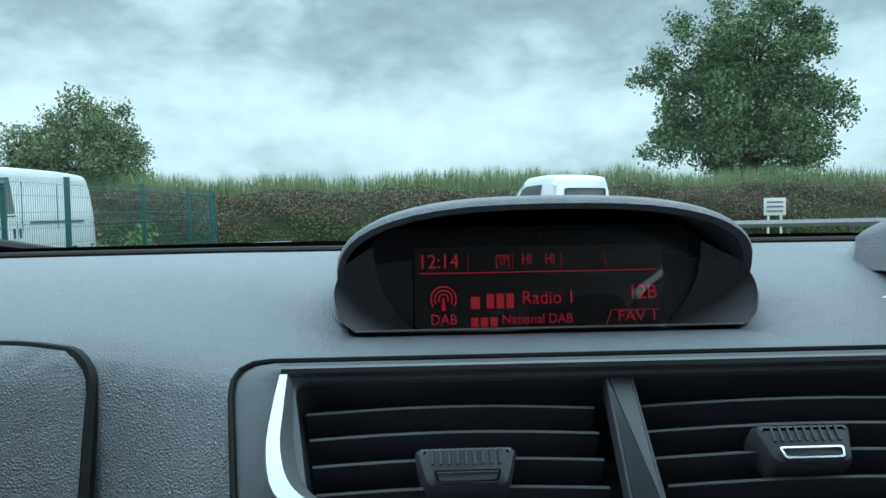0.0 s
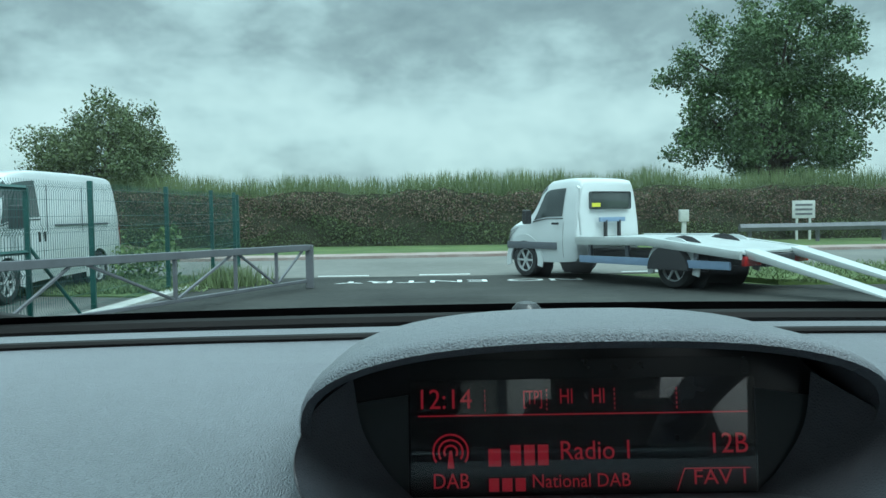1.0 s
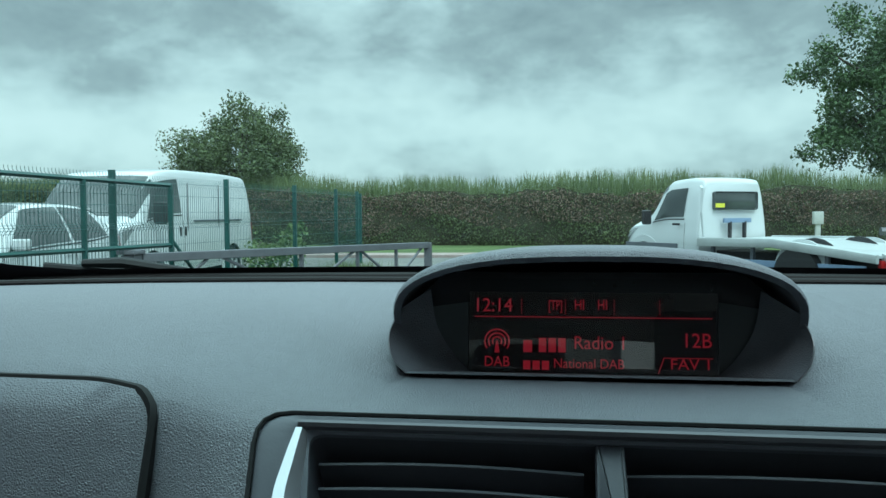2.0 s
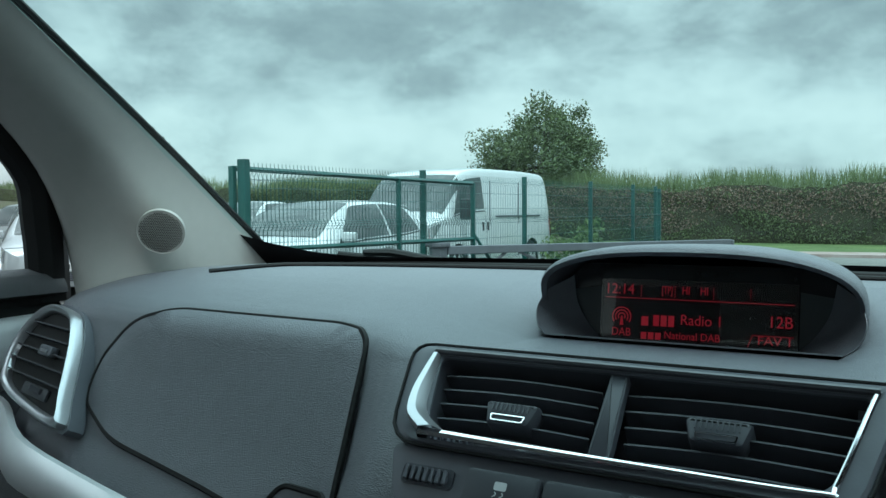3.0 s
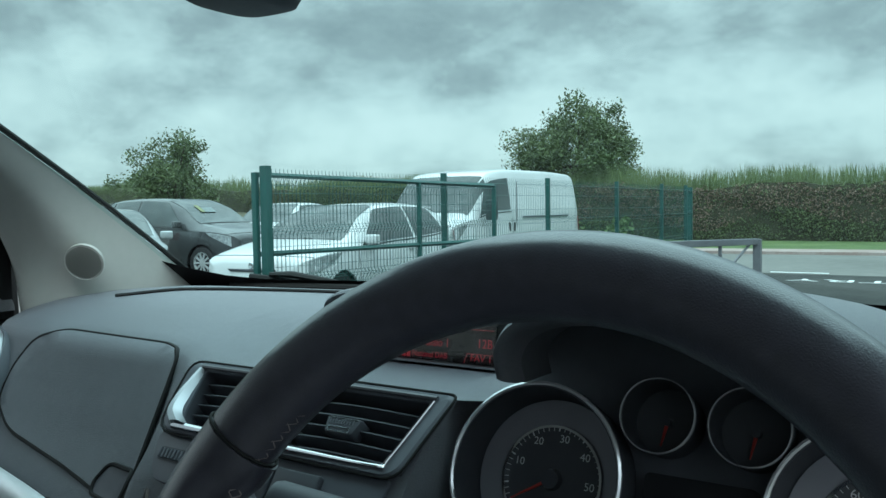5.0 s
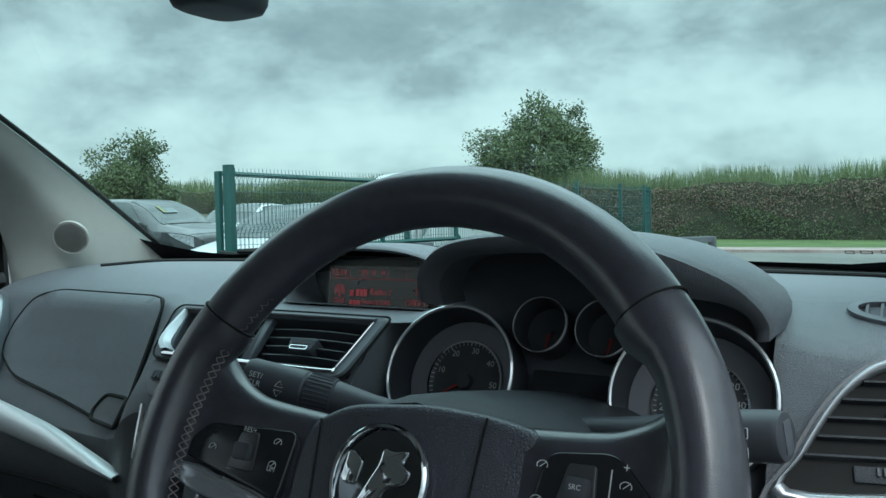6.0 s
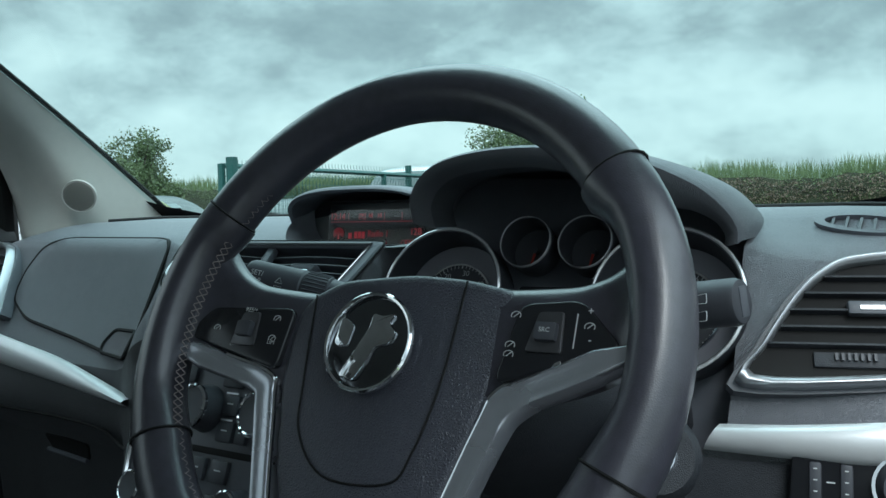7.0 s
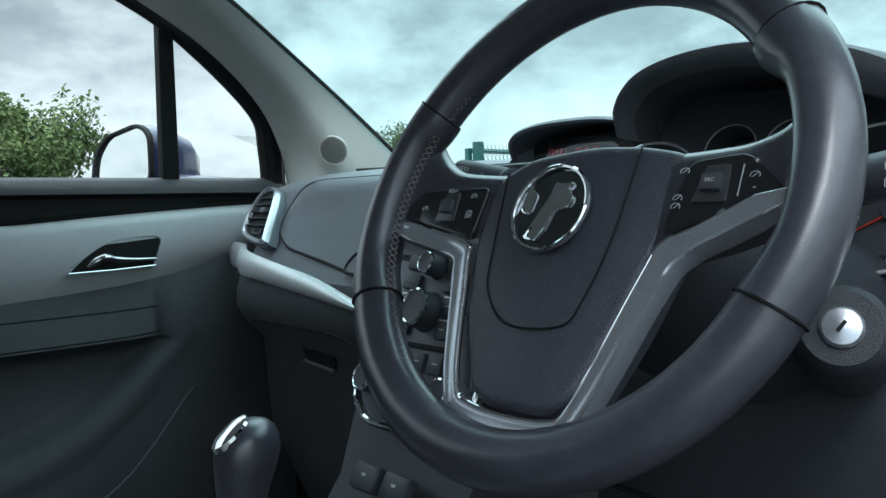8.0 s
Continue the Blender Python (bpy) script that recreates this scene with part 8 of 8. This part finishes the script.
car("silver_estate_car", "silver car parked further back in the yard", M_SILVERP, place(-18.8, 12.0, 172), scaled(HATCH, 1.04, 1.0), (-1.30, 1.27), 0.31, lamps=L2, **C2)
car("silver_parked_car", "silver car parked at the side of the yard", M_SILVERP, place(-10.9, 2.7, 12), GOLF, (-1.29, 1.29), 0.31, lamps=FRONT_LAMPS, plate=0.48, grille=[(0.36, 1.1, 0.14), (0.66, 1.05, 0.06)], badge=(0.67, 0.055), **COMMON)

VAN = [(-2.42, 0.42, 0.75, 0.80, 0.70, 0.78, 0.60, 0), (-2.36, 0.30, 0.95, 1.02, 0.84, 0.88, 0.72, 0), (-2.15, 0.26, 1.08, 1.16, 0.94, 0.95, 0.78, 0), (-1.75, 0.26, 1.15, 1.28, 0.96, 0.97, 0.80, 0), (-1.25, 0.26, 1.2, 1.85, 0.96, 0.97, 0.78, 0),
       (-0.95, 0.26, 1.22, 2.03, 0.96, 0.97, 0.80, 0), (-0.3, 0.28, 1.24, 2.10, 0.96, 0.97, 0.82, 0), (1.0, 0.3, 1.25, 2.11, 0.96, 0.97, 0.82, 0), (2.1, 0.32, 1.25, 2.08, 0.95, 0.96, 0.80, 0), (2.36, 0.36, 1.24, 2.02, 0.92, 0.93, 0.78, 0), (2.42, 0.44, 1.2, 1.9, 0.88, 0.89, 0.74, 0)]


def van_extra(c, m):
    for sd in (1, -1):
        part("door_mirror", boxb(-1.50, sd * 1.14, 1.30, 0.14, 0.19, 0.36, m, bev=0.04, seg=3), M_INK, c, "black van mirror")
        part("slide_rail", boxb(0.95, sd * 0.985, 1.16, 2.0, 0.02, 0.03, m), M_DARK, c)
        for x in (-0.58, -0.40):
            part("door_handle", boxb(x, sd * 0.99, 0.98, 0.05, 0.03, 0.16, m, bev=0.01), M_INK, c)
        part("shut_line", boxb(-0.30, sd * 0.982, 1.1, 0.012, 0.012, 1.45, m), M_DARK, c)
        part("shut_line", boxb(0.92, sd * 0.982, 1.1, 0.012, 0.012, 1.45, m), M_DARK, c)
        part("rub_strip", boxb(0.3, sd * 0.985, 0.52, 3.2, 0.02, 0.09, m, bev=0.008), M_DARK, c)
    part("bumper", boxb(-2.52, 0, 0.45, 0.24, 1.75, 0.28, m, bev=0.06, seg=3), M_DARK, c)


car("white_panel_van", "white high-sided panel van parked behind the fence", M_WHITE, place(-7.25, 13.0, -91) @ Matrix.Scale(0.97, 4), scaled(VAN, 1.08, 0.97), (-1.52, 1.52), 0.33, [(-1.60, -0.50, 0.34, 0.02, 1.42)], [(-1.90, -1.22, "windscreen", 1.34)], lamps=[("headlamp", -2.52, -2.14, 0.55, 0.95, M_LAMP), ("tail_lamp", 2.49, 2.60, 0.45, 0.9, M_REDP)], plate=0.62, extra=van_extra, cat="van", spokes=6)

# recovery truck ----------------------------------------------------------------------------
CAB0 = [(-2.15, 0.45, 0.72, 0.80, 0.66, 0.72, 0.56, 0), (-2.08, 0.32, 0.88, 0.98, 0.80, 0.82, 0.66, 0), (-1.8, 0.30, 1.0, 1.1, 0.88, 0.89, 0.72, 0), (-1.4, 0.30, 1.05, 1.25, 0.88, 0.89, 0.72, 0), (-0.95, 0.30, 1.08, 1.78, 0.88, 0.89, 0.70, 0),
       (-0.7, 0.30, 1.1, 1.90, 0.88, 0.89, 0.70, 0), (-0.1, 0.32, 1.1, 1.93, 0.88, 0.89, 0.71, 0), (0.10, 0.34, 1.1, 1.90, 0.87, 0.88, 0.70, 0), (0.16, 0.40, 1.08, 1.82, 0.84, 0.86, 0.68, 0)]

CAB = [(r[0] * (0.79 if r[0] < 0 else 0.93), r[1], 0.3 + (r[2] - 0.3) * 0.92, 0.3 + (r[3] - 0.3) * 0.91, r[4] * 0.93, r[5] * 0.93, r[6] * 0.93, 0) for r in CAB0]


def truck_extra(c, m):
    k = part("rear_window", boxb(0.175, 0.02, 1.40, 0.02, 1.06, 0.32, m, bev=0.05, seg=3), M_TINT, c, "wide rear cab window")
    part("window_sticker", boxb(0.188, -0.36, 1.32, 0.004, 0.22, 0.07, m), M_YELLOW, k, "yellow sticker")
    for sd in (1, -1):
        part("door_mirror", boxb(-0.90, sd * 1.02, 1.12, 0.12, 0.16, 0.26, m, bev=0.04, seg=3), M_INK, c)
        part("door_handle", boxb(-0.30, sd * 0.90, 1.0, 0.16, 0.03, 0.04, m, bev=0.008), M_INK, c)
        part("bump_strip", boxb(-0.95, sd * 0.87, 0.60, 1.3, 0.03, 0.13, m, bev=0.01), M_DARK, c)
    # lift-up deck: level, then sloping off at the tail
    for sd in (1, -1):
        part("side_beam", prismb([(0.25, 0.78), (1.75, 0.80), (3.4, 0.62), (3.4, 0.50), (1.75, 0.66), (0.25, 0.64)], 0.06, m @ axes((0, sd * 0.95 - 0.03 * sd, 0), (1, 0, 0), (0, 0, 1)), bev=0.01), M_ALU, c)
        part("blue_rail", boxb(1.75, sd * 0.90, 0.40, 2.9, 0.05, 0.12, m, bev=0.01), M_TRUCKBLUE, c, "pale blue side guard")
        part("mudguard", prismb([(0.37 * math.cos(a), 0.37 * math.sin(a)) for a in (math.pi * j / 12 for j in range(13))], 0.22, m @ axes((2.15, sd * 0.86 + 0.11, 0.30), (1, 0, 0), (0, 0, 1))), M_INK, c)
        for x in (0.5, 1.3, 2.6):
            part("support_leg", boxb(x, sd * 0.86, 0.52, 0.06, 0.05, 0.32, m), M_DARK, c)
        part("tail_lamp", boxb(3.38, sd * 0.66, 0.47, 0.06, 0.42, 0.14, m, bev=0.02), M_REDP, c, "red tail lamp cluster")
        part("ramp", prismb([(3.35, 0.64), (5.6, 0.02), (5.6, -0.0), (3.35, 0.52)], 0.34, m @ axes((0, sd * 0.62 + 0.17, 0), (1, 0, 0), (0, 0, 1)), bev=0.01), M_ALU, c, "aluminium loading ramp")
    for q in range(9):
        part("deck_plank", boxb(0.98, -0.84 + q * 0.21, 0.745, 1.5, 0.205, 0.03, m, bev=0.004, seg=1), M_ALU, c)
    part("deck_tail", prismb([(1.74, 0.775), (3.38, 0.60), (3.38, 0.57), (1.74, 0.745)], 1.8, m @ axes((0, 0.9, 0), (1, 0, 0), (0, 0, 1)), bev=0.0), M_ALU, c)
    part("chassis", boxb(1.75, 0, 0.46, 3.4, 0.8, 0.18, m, bev=0.02), M_INK, c)
    part("headboard_bar", boxb(0.24, 0.0, 1.06, 0.05, 0.66, 0.08, m, bev=0.01), M_TRUCKBLUE, c)
    for sd in (0.18, -0.18):
        part("headboard_leg", boxb(0.24, sd, 0.90, 0.05, 0.05, 0.30, m), M_INK, c)
    part("grab_frame", tubeb([m @ Vector((0.30, -0.86, 0.80)), m @ Vector((0.30, -0.92, 1.20)), m @ Vector((0.30, -0.90, 1.60)), m @ Vector((0.16, -0.80, 1.64))], 0.025, 8), M_WHITE, c)


M_TRUCKBLUE = mat("pale_blue_truck_paint", (0.19, 0.26, 0.38), 0.4, var=0.08, vscale=4)
car("recovery_truck", "white recovery truck with an empty sloping aluminium deck and ramps", M_WHITE, place(2.87, 14.5, 127), CAB, (-1.15, 2.15), 0.32, [(-0.92, -0.20, 0.22, 0.02, 1.40)], [(-1.15, -0.68, "windscreen", 1.45)], lamps=[("headlamp", -1.66, -1.40, 0.6, 0.95, M_LAMP)], extra=truck_extra, cat="truck", spokes=6)

# signs across the road
sign = empty("sign", "white rectangular notice board on two posts", "sign")
part("board", boxb(12.65, 27.9, 1.12, 0.80, 0.03, 0.62, bev=0.01), M_POSTW, sign)
for k in (12.42, 12.88):
    part("post", boxb(k, 27.93, 0.5, 0.07, 0.07, 1.0), M_POSTW, sign)
for q in range(3):
    part("text_bar", boxb(12.65, 27.88, 1.28 - q * 0.16, 0.60, 0.01, 0.07), M_GALV, sign)
bx = empty("marker_post", "pale weathered marker box on a short post", "post")
part("box", boxb(8.05, 26.6, 0.98, 0.30, 0.2, 0.40, bev=0.02), M_POSTW, bx)
part("post", boxb(8.05, 26.6, 0.4, 0.14, 0.12, 0.8), M_POSTW, bx)
rail = empty("guard_rail", "low steel guard rail by the roadside", "guard rail")
part("beam", tubeb([(9.8, 26.3, 0.55), (16, 26.9, 0.55), (30, 28.8, 0.55)], 0.10, 6, flat=1.4), M_GALV, rail)
for k in range(8):
    part("post", boxb(10.2 + k * 2.4, 26.45 + k * 0.3, 0.25, 0.1, 0.1, 0.55), M_GALV, rail)

# building behind the car, seen in the mirror
hall = empty("clad_building", "pale clad building with a dark corner post behind the car", "building")
part("wall", boxb(-3.68, -9.3, 1.8, 8.6, 0.3, 3.6), M_CONC, hall)
for k in range(24):
    part("cladding_board", boxb(-3.68, -9.13, 0.09 + k * 0.15, 8.6, 0.04, 0.142, bev=0.006, seg=1), M_CONC, hall)
part("corner_post", boxb(0.66, -9.2, 1.8, 0.12, 0.34, 3.6, bev=0.01), M_DARK, hall)
wn = part("window", boxb(-2.6, -9.10, 1.6, 1.4, 0.06, 1.3), M_WHITE, hall, "white framed window")
part("pane", boxb(-2.6, -9.06, 1.6, 1.2, 0.02, 1.1), M_TINT, wn)
part("roof", boxb(-3.6, -9.8, 3.7, 9.0, 1.6, 0.15, bev=0.02), M_DARK, hall)
